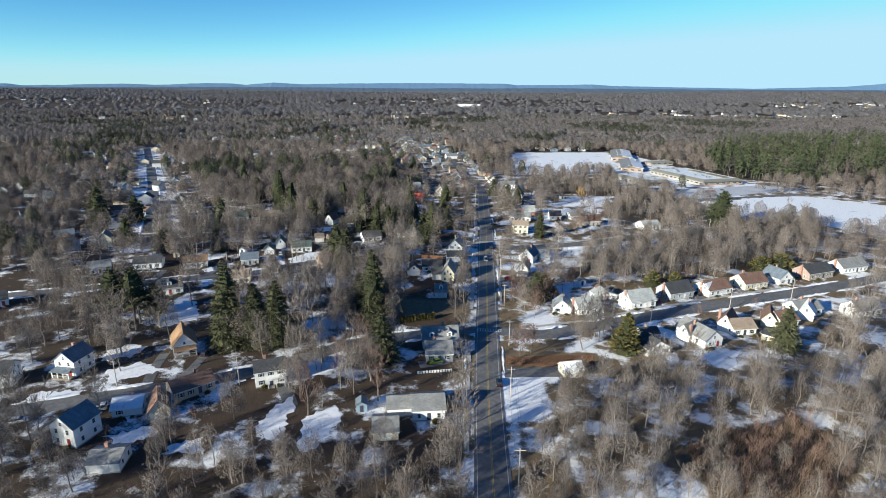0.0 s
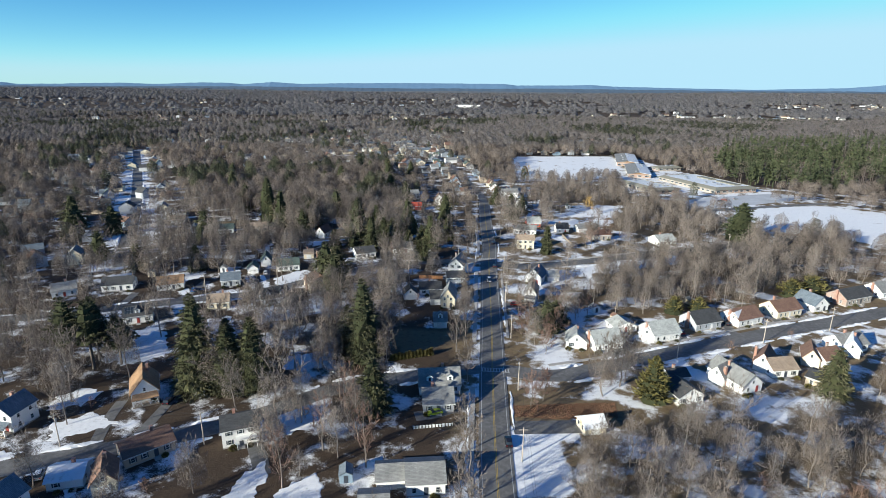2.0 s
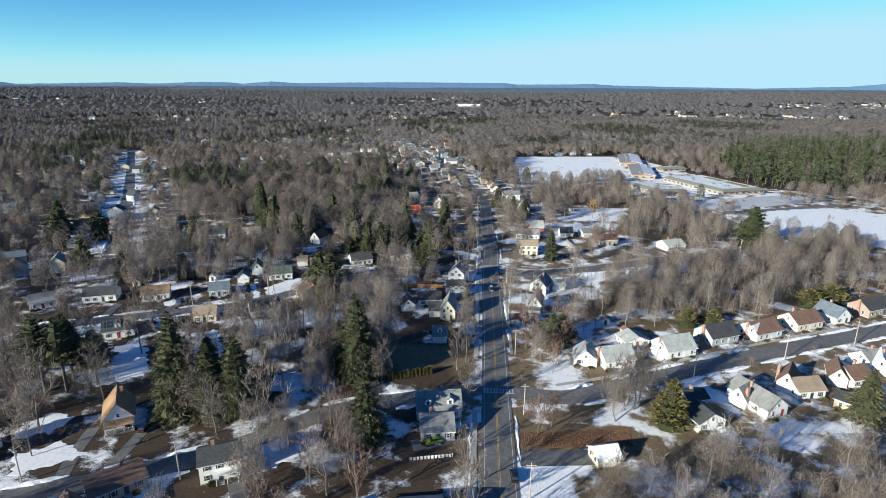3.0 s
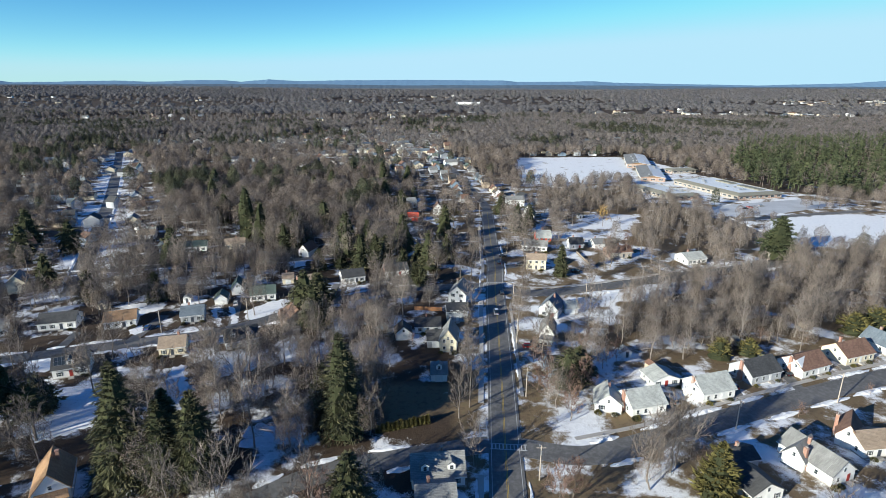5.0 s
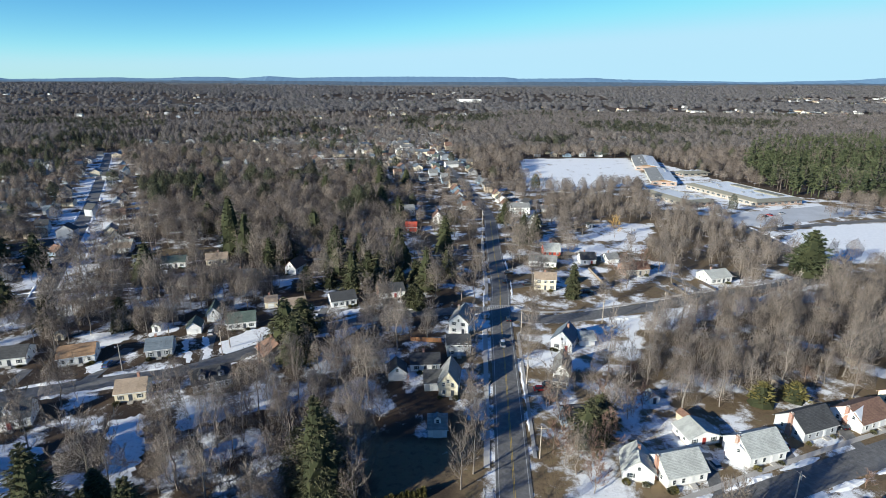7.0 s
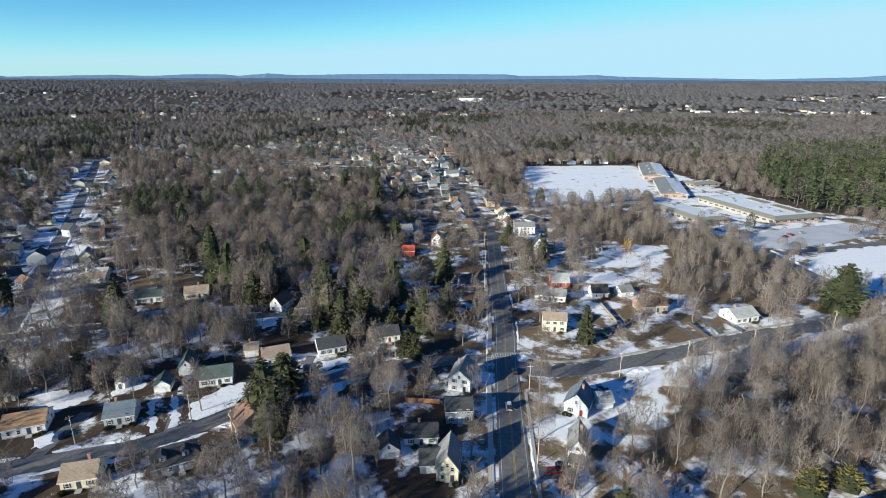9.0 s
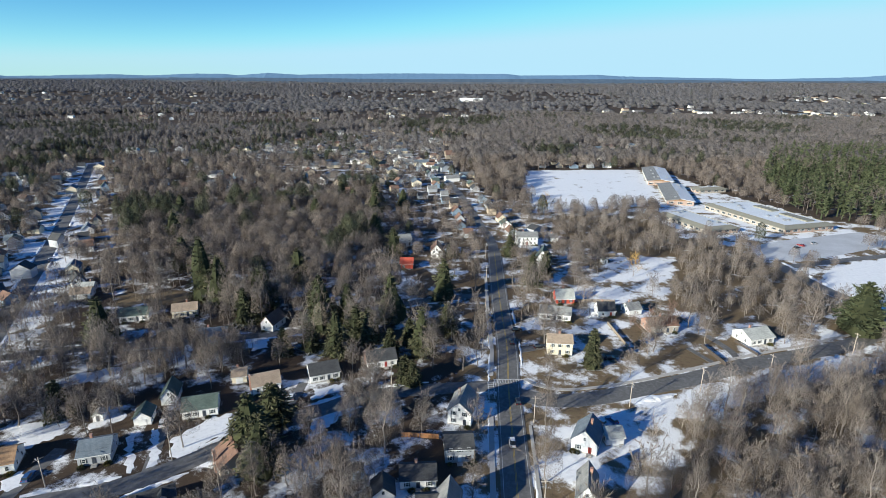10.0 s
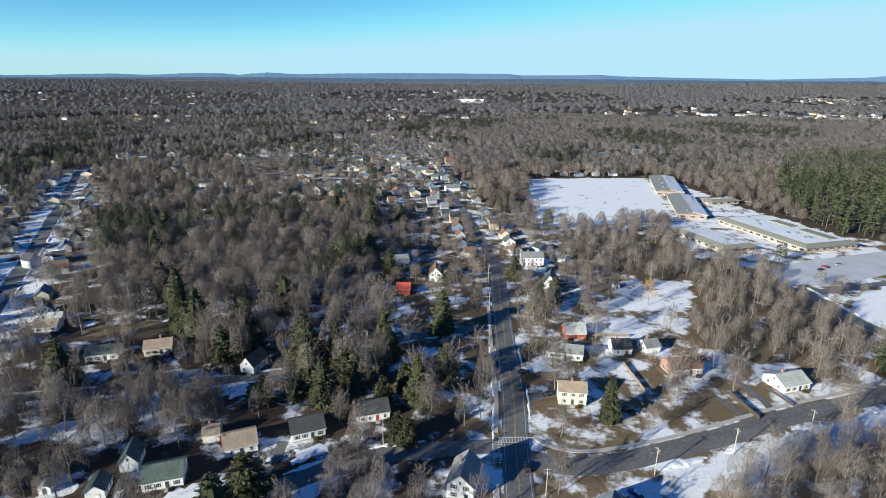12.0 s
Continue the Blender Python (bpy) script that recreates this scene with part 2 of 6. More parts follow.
MEMBRANE = stained("roof_membrane", (0.50, 0.52, 0.54), (0.74, 0.76, 0.79), 0.05, 1.5, 0.8, 0.1)
SALTED = stained("salted_asphalt", (0.26, 0.26, 0.27), (0.62, 0.63, 0.65), 0.06, 1.2, 0.85, 0.2)
FASCIA = stained("olive_grey_fascia", (0.20, 0.19, 0.15), (0.26, 0.25, 0.20), 0.2, 3, 0.8, 0.1)
RUBBER = stained("tyre_rubber", (0.02, 0.02, 0.02), (0.035, 0.035, 0.035), 3, 10, 0.9)
BARK = barky("bark", [(0.15, (0.115, 0.095, 0.08)), (0.5, (0.19, 0.163, 0.142)), (0.85, (0.31, 0.275, 0.245))])
TWIG = barky("twigs", [(0.15, (0.10, 0.081, 0.069)), (0.5, (0.17, 0.142, 0.124)), (0.85, (0.275, 0.234, 0.206))], through_light=0.05)
NEEDLE = barky("needles", [(0.15, (0.048, 0.05, 0.03)), (0.5, (0.085, 0.085, 0.048)), (0.85, (0.14, 0.13, 0.072))], through_light=0.1)
PINE = barky("pine_needles", [(0.15, (0.03, 0.04, 0.024)), (0.5, (0.055, 0.066, 0.036)), (0.85, (0.09, 0.10, 0.052))], through_light=0.1)
OLIVE = barky("yellow_green_needles", [(0.15, (0.07, 0.064, 0.022)), (0.5, (0.122, 0.108, 0.04)), (0.85, (0.185, 0.155, 0.062))])
STRAW = barky("dry_reeds", [(0.15, (0.085, 0.058, 0.042)), (0.5, (0.15, 0.105, 0.077)), (0.85, (0.24, 0.175, 0.128))])
RED_TWIG = barky("reddish_twigs", [(0.15, (0.125, 0.076, 0.058)), (0.5, (0.205, 0.132, 0.104)), (0.85, (0.285, 0.195, 0.155))])
WILLOW = barky("golden_willow_twigs", [(0.15, (0.28, 0.17, 0.05)), (0.5, (0.42, 0.27, 0.09)), (0.85, (0.52, 0.36, 0.14))])
# twig brown greyed for the far woods, standing in for haze
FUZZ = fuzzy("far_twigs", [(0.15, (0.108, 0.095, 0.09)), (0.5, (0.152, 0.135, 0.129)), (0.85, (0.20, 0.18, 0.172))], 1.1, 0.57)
FUZZ_NEAR = fuzzy("twig_haze", [(0.15, (0.12, 0.097, 0.083)), (0.5, (0.19, 0.158, 0.138)), (0.85, (0.275, 0.232, 0.204))], 1.7, 0.585)
# needle green darkened to paint the shade inside evergreen crowns
CORE = barky("shade_toned_needles", [(0.15, (0.022, 0.026, 0.014)), (0.5, (0.036, 0.04, 0.02)), (0.85, (0.055, 0.058, 0.028))])
# farthest twigs: haze painted in by taking the brown to blue-grey
FUZZ_FAR = fuzzy("hazed_brown_twigs", [(0.15, (0.104, 0.099, 0.103)), (0.5, (0.138, 0.131, 0.136)), (0.85, (0.178, 0.169, 0.174))], 0.6, 0.545)
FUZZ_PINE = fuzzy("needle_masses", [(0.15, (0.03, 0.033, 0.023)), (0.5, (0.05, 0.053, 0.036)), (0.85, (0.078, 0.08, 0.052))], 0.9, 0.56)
# far blades: a greyer twig colour that carries some of the haze
FAR_TWIG = barky("far_hazed_twigs", [(0.15, (0.16, 0.134, 0.121)), (0.5, (0.205, 0.175, 0.158)), (0.85, (0.25, 0.216, 0.195))])
VEIL = fuzzy("open_twigwork", [(0.15, (0.135, 0.11, 0.094)), (0.5, (0.212, 0.178, 0.155)), (0.85, (0.305, 0.26, 0.228))], 1.8, 0.60)
# hills and far plains: distance haze is put into the base colour as blue
HILL = barky("hazed_hill_woods", [(0.15, (0.095, 0.17, 0.27)), (0.5, (0.115, 0.195, 0.30)), (0.85, (0.135, 0.22, 0.33))])
PLAIN = barky("hazed_far_plain", [(0.15, (0.055, 0.085, 0.125)), (0.5, (0.085, 0.118, 0.16)), (0.85, (0.115, 0.15, 0.195))])
PLAIN_NEAR = barky("hazed_near_plain", [(0.15, (0.075, 0.09, 0.105)), (0.5, (0.11, 0.122, 0.135)), (0.85, (0.145, 0.155, 0.165))])


# ---- mesh helpers ----
def mesh_of(name, verts, faces, mat):
    me = bpy.data.meshes.new(name)
    me.from_pydata([tuple(v) for v in verts], [], faces)
    me.materials.append(mat)
    me.update()
    return me


def tri_mesh(name, tris, mat):
    """One mesh from an array of triangles (n, 3, 3)."""
    n = len(tris)
    me = bpy.data.meshes.new(name)
    me.vertices.add(n * 3)
    me.loops.add(n * 3)
    me.polygons.add(n)
    me.vertices.foreach_set("co", np.ascontiguousarray(tris, dtype=np.float32).ravel())
    me.loops.foreach_set("vertex_index", np.arange(n * 3, dtype=np.int32))
    me.polygons.foreach_set("loop_start", np.arange(0, n * 3, 3, dtype=np.int32))
    me.polygons.foreach_set("loop_total", np.full(n, 3, dtype=np.int32))
    me.materials.append(mat)
    me.update()
    me.validate()
    return me


class Build:
    """Gathers boxes, slabs and prisms for one mesh."""

    def __init__(self):
        self.v, self.f = [], []

    def solid(self, pts, faces):
        k = len(self.v)
        self.v += [Vector(p) for p in pts]
        self.f += [tuple(i + k for i in f) for f in faces]
        return self

    def box(self, x0, y0, z0, x1, y1, z1, top=1.0):
        mx, my = (x0 + x1) / 2, (y0 + y1) / 2
        a = [(x0, y0, z0), (x1, y0, z0), (x1, y1, z0), (x0, y1, z0)]
        b = [(mx + (x - mx) * top, my + (y - my) * top, z1) for x, y, _ in a]
        return self.solid(a + b, [(3, 2, 1, 0), (4, 5, 6, 7), (0, 1, 5, 4), (1, 2, 6, 5), (2, 3, 7, 6), (3, 0, 4, 7)])

    def slab(self, quad, t):
        """A slab of thickness t hung below a quad."""
        q = [Vector(p) for p in quad]
        nrm = (q[1] - q[0]).cross(q[3] - q[0]).normalized()
        return self.solid(q + [p - nrm * t for p in q], [(0, 1, 2, 3), (7, 6, 5, 4), (0, 4, 5, 1), (1, 5, 6, 2), (2, 6, 7, 3), (3, 7, 4, 0)])

    def tube(self, p, q, r0, r1, sides=6):
        p, q = Vector(p), Vector(q)
        d = (q - p).normalized()
        u = d.orthogonal().normalized()
        w = d.cross(u)
        ring = lambda c, r: [c + (u * math.cos(2 * math.pi * i / sides) + w * math.sin(2 * math.pi * i / sides)) * r for i in range(sides)]
        return self.solid(ring(p, r0) + ring(q, r1), [(i, (i + 1) % sides, sides + (i + 1) % sides, sides + i) for i in range(sides)]
                          + [tuple(range(sides - 1, -1, -1)), tuple(range(sides, 2 * sides))])

    def mesh(self, name, mat):
        return mesh_of(name, self.v, self.f, mat)


def part(name, build, mat, parent, label=""):
    """Links a gathered mesh (or a ready one) as one object under a thing or a part."""
    ob = new(name, build.mesh(name, mat) if isinstance(build, Build) else build)
    ob.parent = parent
    return tagged(ob, label)


def thing(name, x, y, z, rot, label, category, group=""):
    ob = new(name)
    ob.empty_display_size = 0.5
    ob.matrix_basis = pose(x, y, z, 0, 0, rot)
    return tagged(ob, label, category, group)

# ---- plan of the streets ----
MAIN = [(0, -180), (5, -70), (8, 40), (9.1, 98), (9.7, 142), (10.9, 180), (12.0, 208), (13.4, 250), (14.9, 300), (16.6, 332), (16.6, 377), (17.4, 428), (18.0, 460)]
MAIN_FAR = [(18.0, 460), (16.8, 486), (13, 512), (6, 561), (-6, 640), (-29, 752), (-64, 875)]
S1_LEFT = [(8, 185), (-10, 180), (-35, 171), (-52, 157.5), (-69, 146.5), (-95, 135), (-122, 124), (-170, 103)]
S1_RIGHT = [(14, 184), (31, 181), (50, 188), (72, 198), (95, 208), (120, 218.5), (150, 230), (190, 247), (240, 272)]
S2_LEFT = [(10.2, 303.1), (-20.4, 298.1), (-36.7, 292), (-52.7, 282.1), (-66.5, 271.2), (-78.2, 259.3), (-94, 247), (-110, 241), (-128, 234), (-180, 214), (-240, 195)]
S2_RIGHT = [(17.4, 297.6), (30.6, 294.2), (46, 297), (59.4, 302), (77.9, 308.9), (109.7, 322.7), (137.3, 332.9), (164, 344.2), (192.7, 367.8), (186.5, 406.8), (182.4, 447.8)]
S3_LEFT = [(15.4, 391.4), (-8.2, 383.2), (-30.7, 373.9), (-56.4, 350.4), (-89.2, 338.1), (-126.1, 328.9), (-164, 320.6), (-205, 304.2)]
AVENUE = [(-172, 282), (-198, 331), (-262, 450), (-330, 570), (-400, 690), (-460, 793)]
SCHOOL_ROAD = [(178, 438), (187, 440), (210, 448), (237, 457), (300, 476)]
STREETS = [(MAIN, 8.6), (MAIN_FAR, 6.4), (S1_LEFT, 6.8), (S1_RIGHT, 7.6), (S2_LEFT, 7.0), (S2_RIGHT, 8.0), (S3_LEFT, 5.5), (AVENUE, 8.4), (SCHOOL_ROAD, 6)]


def smooth_line(pts, step=4.0):
    """A rounded line through the points, in steps of about that length."""
    p = [Vector(a) for a in pts]
    p = [p[0] * 2 - p[1]] + p + [p[-1] * 2 - p[-2]]
    out = []
    for i in range(1, len(p) - 2):
        n = max(1, int((p[i + 1] - p[i]).length / step))
        for k in range(n):
            t = k / n
            a, b, c, d = p[i - 1], p[i], p[i + 1], p[i + 2]
            out.append(0.5 * (2 * b + (c - a) * t + (2 * a - 5 * b + 4 * c - d) * t * t + (3 * b - a - 3 * c + d) * t ** 3))
    return out + [p[-2]]


def sides_of(line, off):
    out = []
    for i, a in enumerate(line):
        d = (line[min(i + 1, len(line) - 1)] - line[max(i - 1, 0)]).normalized()
        out.append(a + Vector((d.y, -d.x)) * off)
    return out


def inside(poly, x, y):
    """Which of the points lie in the polygon."""
    x, y = np.asarray(x, float), np.asarray(y, float)
    hit = np.zeros(x.shape, bool)
    for (x0, y0), (x1, y1) in zip(poly, poly[1:] + poly[:1]):
        c = (y0 > y) != (y1 > y)
        hit ^= c & (x < (x1 - x0) * (y - y0) / ((y1 - y0) or 1e-9) + x0)
    return hit


def street_gap(x, y, reach=60):
    """How far the points are from the nearest street's edge."""
    x, y = np.asarray(x, float), np.asarray(y, float)
    best = np.full(x.shape, 1e6)
    for pts, w in STREETS:
        for a, b in zip(pts, pts[1:]):
            dx, dy = b[0] - a[0], b[1] - a[1]
            t = np.clip(((x - a[0]) * dx + (y - a[1]) * dy) / (dx * dx + dy * dy), 0, 1)
            best = np.minimum(best, np.hypot(x - a[0] - t * dx, y - a[1] - t * dy) - w / 2)
    return best


FIELD = [(60, 566), (168, 600), (186, 690), (205, 792), (70, 778), (58, 670)]
BALLFIELD = [(188, 388), (187, 404), (202, 428), (217, 443), (240, 452), (274, 464), (300, 455), (340, 420), (330, 370), (262, 338), (225, 372)]
LOT = [(184, 480), (213, 495), (281, 520), (300, 500), (246, 471), (200, 450), (181, 456)]
SNOW_R1 = [(14.2, 148), (27, 149), (26, 128), (13.8, 128)]
BROWN_R1 = [(15, 164), (48, 167), (46, 157), (15, 155)]
LAWN = [(-28, 216), (4, 216), (5, 201), (-22, 191)]
BACK_R2 = [(51.2, 380.1), (91.2, 453.9), (129.1, 455.9), (102.5, 394.4), (73.8, 382.1)]
GARDEN = [(26, 258.2), (62.2, 262.5), (67.3, 293.1), (50.9, 290.9), (30.5, 286.5)]
SLOPE_R2 = [(61.2, 295.3), (112.7, 315.5), (153.8, 330.9), (169.1, 326.8), (112.7, 304.2), (62.9, 282.1)]
PINES = [(262, 560), (330, 520), (520, 640), (760, 1000), (420, 900), (300, 700)]
YARDS_R1 = [(18, 186), (40, 190), (62, 204), (90, 222), (66, 234), (52, 244), (19, 246)]
BRUSH = [(58, 116), (94, 132), (100, 116), (84, 98), (56, 98)]
WOOD_SOUTH = [(22, 136), (48, 144), (93, 146), (140, 158), (165, 165), (130, 90), (16, 90)]
WOOD_EAST = [(50, 240), (67.3, 293.1), (102.5, 308.4), (169.1, 326.8), (220.4, 350.4), (191.6, 271.2), (150.6, 262.5), (112, 246), (66, 228)]
WOOD_SCHOOL = [(76.6, 467.1), (66, 530), (72, 560), (150, 545), (169.5, 498.3), (176.3, 447.8), (184.5, 401.6), (161.9, 363.7), (118.9, 363.7), (97.4, 378), (131.2, 458)]
WOOD_SNOW = [(-92, 226), (-70, 248), (-42.3, 269), (-22.4, 287.6), (-24, 226), (-24, 190), (-44, 180), (-66, 184)]
WOOD_HILL = [(-252, 510), (-166, 560), (-60, 600), (-30, 500), (-36, 405), (-90, 385), (-94, 366), (-166, 382)]
WOOD_STRIP = [(-174.2, 326.8), (-86.1, 329.9), (-81.9, 302), (-104, 294.2), (-149.3, 299.8), (-174.2, 304.2)]
# runs south beyond the view; unseen trees there are added to shade the yards
WOOD_NEAR = [(-165, 100), (-125, 100), (-70, 110), (-33, 110), (3, 116), (3, 56), (-165, 40)]
WOOD_BANK = [(-50, 138), (-39, 168), (-18, 162), (-18, 142), (-36, 128)]
WOODS = [WOOD_SOUTH, WOOD_EAST, WOOD_SCHOOL, WOOD_SNOW, WOOD_HILL, WOOD_STRIP, WOOD_NEAR, WOOD_BANK]
LAWN_HILL = [(-168, 366), (-92, 382), (-88, 396), (-112, 394), (-172, 380)]
CAMPUS = [(150, 500), (205, 492), (285, 520), (262, 600), (240, 660), (232, 780), (205, 792), (186, 690), (168, 602), (148, 558)]
QUARTER_NORTH = [(-34, 600), (26, 600), (12, 700), (-10, 800), (-30, 960), (-70, 1300), (-210, 1250), (-330, 1060), (-345, 960), (-215, 735), (-95, 655)]
QUARTER_WEST = [(-160, 300), (-212, 280), (-262, 380), (-300, 440), (-350, 530), (-410, 620), (-500, 760), (-450, 800), (-370, 700), (-300, 580), (-240, 470), (-200, 390)]
OPEN = [LAWN_HILL, CAMPUS, FIELD, BALLFIELD, LOT, SNOW_R1, BROWN_R1, LAWN, BACK_R2, GARDEN, SLOPE_R2]


def axis_steps(lo, hi, step, far_lo, far_hi):
    mid = list(np.arange(lo, hi + 0.1, step))
    a, b, s = [lo], [hi], step
    while a[-1] > far_lo:
        s *= 1.16
        a.append(max(a[-1] - s, far_lo))
    s = step
    while b[-1] < far_hi:
        s *= 1.16
        b.append(min(b[-1] + s, far_hi))
    return np.array(a[:0:-1] + mid + b[1:])


def build_ground():
    xs, ys = axis_steps(-320, 340, 4, -4900, 4900), axis_steps(60, 820, 4, -3000, 4900)
    X, Y = np.meshgrid(xs, ys)
    X, Y = X.ravel(), Y.ravel()
    snow = np.full(X.shape, 0.50)
    litter = np.full(X.shape, 0.35)
    for w, s in ((WOOD_SOUTH, 0.49), (WOOD_EAST, 0.44), (WOOD_SCHOOL, 0.34), (WOOD_SNOW, 0.53), (WOOD_HILL, 0.50), (WOOD_STRIP, 0.50), (WOOD_NEAR, 0.44), (WOOD_BANK, 0.42)):
        m = inside(w, X, Y)
        snow[m], litter[m] = s, (0.45 if w in (WOOD_EAST, WOOD_SCHOOL, WOOD_SOUTH) else 0.9)
    # left and front yards: leaf litter, laid darker with less snow for tree shade
    left = (X < 0) & (Y < 450)
    snow[left & (litter < 0.5)], litter[left] = 0.43, 0.93
    front = (X < -18) & (Y < 172)
    snow[front], litter[front] = 0.45, 0.93
    far = np.hypot(X, Y) > 620
    snow[far], litter[far] = 0.34, 0.9
    snow[np.hypot(X, Y) > 1500] = 0.12
    built = inside(QUARTER_NORTH, X, Y) | inside(QUARTER_WEST, X, Y) | ((np.abs(X - 6 + 0.128 * (Y - 230)) < 40) & (Y > 330) & (Y < 700))
    snow[built], litter[built] = 0.46, 0.75
    verge = np.min([np.hypot(X - p.x, Y - p.y) for p in smooth_line(AVENUE, 12)], 0) < 17
    snow[verge], litter[verge] = 0.60, 0.8
    for w, s in ((CAMPUS, 0.6), (FIELD, 0.74), (BALLFIELD, 0.82), (LOT, 0.62), (SNOW_R1, 0.85), (BACK_R2, 0.62), (GARDEN, 0.62), (SLOPE_R2, 0.8), (LAWN, 0.2), (LAWN_HILL, 0.26), (BROWN_R1, 0.05), (BRUSH, 0.3), (YARDS_R1, 0.54)):
        m = inside(w, X, Y)
        snow[m] = s
        litter[m] = 0.2
    me = bpy.data.meshes.new("ground")
    nx, ny = len(xs), len(ys)
    co = np.stack([X, Y, 60 * np.clip((np.hypot(X, Y) - 1800) / 2500, 0, 1) ** 1.4], 1)
    idx = np.arange(nx * ny).reshape(ny, nx)
    quads = np.stack([idx[:-1, :-1], idx[:-1, 1:], idx[1:, 1:], idx[1:, :-1]], -1).reshape(-1, 4)
    me.vertices.add(len(co))
    me.loops.add(quads.size)
    me.polygons.add(len(quads))
    me.vertices.foreach_set("co", co.astype(np.float32).ravel())
    me.loops.foreach_set("vertex_index", quads.astype(np.int32).ravel())
    me.polygons.foreach_set("loop_start", np.arange(0, quads.size, 4, dtype=np.int32))
    me.polygons.foreach_set("loop_total", np.full(len(quads), 4, dtype=np.int32))
    for key, val in (("snow", snow), ("litter", litter)):
        me.attributes.new(key, "FLOAT", "POINT").data.foreach_set("value", val.astype(np.float32))
    me.materials.append(GROUND)
    me.update()
    return tagged(new("ground", me), "winter ground of patchy snow, dead grass and leaf litter", "ground", kind="structure")


build_ground()


def ribbon(name, line, lo, hi, z, mat, thick=0.06, parent=None):
    """A strip along a line between two offsets from it."""
    a, b = sides_of(line, lo), sides_of(line, hi)
    n = len(line)
    v = [(p.x, p.y, z) for p in a] + [(p.x, p.y, z) for p in b] + [(p.x, p.y, z - thick) for p in a] + [(p.x, p.y, z - thick) for p in b]
    f = []
    for i in range(n - 1):
        f += [(i, n + i, n + i + 1, i + 1), (i, i + 1, 2 * n + i + 1, 2 * n + i), (n + i + 1, n + i, 3 * n + i, 3 * n + i + 1)]
    ob = new(name, mesh_of(name, v, f, mat))
    ob.parent = parent
    return ob


def street(pts, width, z, label):
    line = smooth_line(pts)
    return line, tagged(ribbon("road", line, -width / 2, width / 2, z, ASPHALT, 0.1), label, "road", kind="structure")


main_line, main_road = street(MAIN, 8.6, 0.10, "worn dark asphalt main road with yellow centre lines")
far_line, far_road = street(MAIN_FAR, 6.4, 0.09, "narrow far stretch of the main road")
s1l, road_s1l = street(S1_LEFT, 6.8, 0.08, "narrow asphalt side street edged with ploughed snow")
s1r, road_s1r = street(S1_RIGHT, 7.6, 0.075, "curving residential asphalt street edged with snow")
s2l, road_s2l = street(S2_LEFT, 7.0, 0.08, "asphalt side street between ranch houses")
s2r, road_s2r = street(S2_RIGHT, 8.0, 0.075, "wide curving asphalt side road by the woods")
s3l, road_s3l = street(S3_LEFT, 5.5, 0.07, "shaded narrow asphalt lane under evergreens")
ave, road_ave = street(AVENUE, 8.4, 0.08, "straight asphalt avenue with snowy verges")
scr, road_scr = street(SCHOOL_ROAD, 6, 0.08, "asphalt school driveway")


def dashes(line, off, width, z, mat, name, parent, on=1e9, gap=0):
    """Painted line pieces along a street."""
    run, keep, out = 0.0, [], []
    for p, q in zip(line, line[1:]):
        if (run % (on + gap)) < on:
            keep.append(p)
        elif len(keep) > 1:
            out.append(keep)
            keep = []
        run += (q - p).length
    if len(keep) > 1:
        out.append(keep)
    for piece in out:
        ribbon(name, piece, off - width / 2, off + width / 2, z, mat, 0.004, parent)


for off in (-0.16, 0.16):
    dashes(smooth_line(MAIN, 3), off, 0.13, 0.106, YELLOW, "centre_line", main_road)
for off in (-3.55, 3.55):
    dashes(smooth_line(MAIN, 3), off, 0.12, 0.106, WHITE_LINE, "edge_line", main_road)


def crosswalk(p, q, width, bars, parent):
    """Two long lines with rungs between them."""
    p, q = Vector(p), Vector(q)
    d = (q - p).normalized()
    nrm = Vector((-d.y, d.x))
    def strip(a, b, w):
        u = (b - a).normalized()
        s = Vector((-u.y, u.x)) * w / 2
        z = 0.118
        bld = Build().slab([(*(a - s), z), (*(b - s), z), (*(b + s), z), (*(a + s), z)], 0.008)
        part("crosswalk_bar", bld, WHITE_LINE, parent)
    strip(p - nrm * width / 2, q - nrm * width / 2, 0.3)
    strip(p + nrm * width / 2, q + nrm * width / 2, 0.3)
    for i in range(bars):
        c = p + (q - p) * ((i + 0.5) / bars)
        strip(c - nrm * (width / 2 - 0.17), c + nrm * (width / 2 - 0.17), 0.3)


crosswalk((9.8, 305.8), (21.5, 306.3), 2.6, 12, main_road)
crosswalk((8.8, 294.2), (8.8, 305.3), 2.0, 9, main_road)
crosswalk((7.2, 183.8), (16.6, 183.4), 2.2, 10, main_road)
crosswalk((5.4, 196.5), (5.8, 186), 2.0, 9, main_road)


def pavement(line, off, width, name="pavement"):
    return tagged(ribbon(name, line, off - width / 2, off + width / 2, 0.16, CONCRETE, 0.16), "pale concrete pavement strip beside the road", "pavement", kind="structure")


def cut(line, y0, y1):
    return [p for p in line if y0 <= p.y <= y1]


pavement(cut(main_line, 110, 176), -6.2, 1.5)
pavement(cut(main_line, 200, 288), -6.4, 1.6)
pavement(cut(main_line, 305, 420), -6.2, 1.5)
pavement(cut(main_line, 205, 282), 5.9, 1.0)
pavement(smooth_line([(21.5, 308.4), (25.6, 304.2), (33.8, 301.8), (47.1, 304.2), (61.5, 308.9), (77.9, 315.5), (109.7, 329.4), (137.3, 339.6), (164, 350.9)]), 0.6, 1.5)
pavement(smooth_line([(30, 187), (50, 194), (72, 204), (95, 214), (120, 224.5), (150, 236)]), -0.8, 1.4)


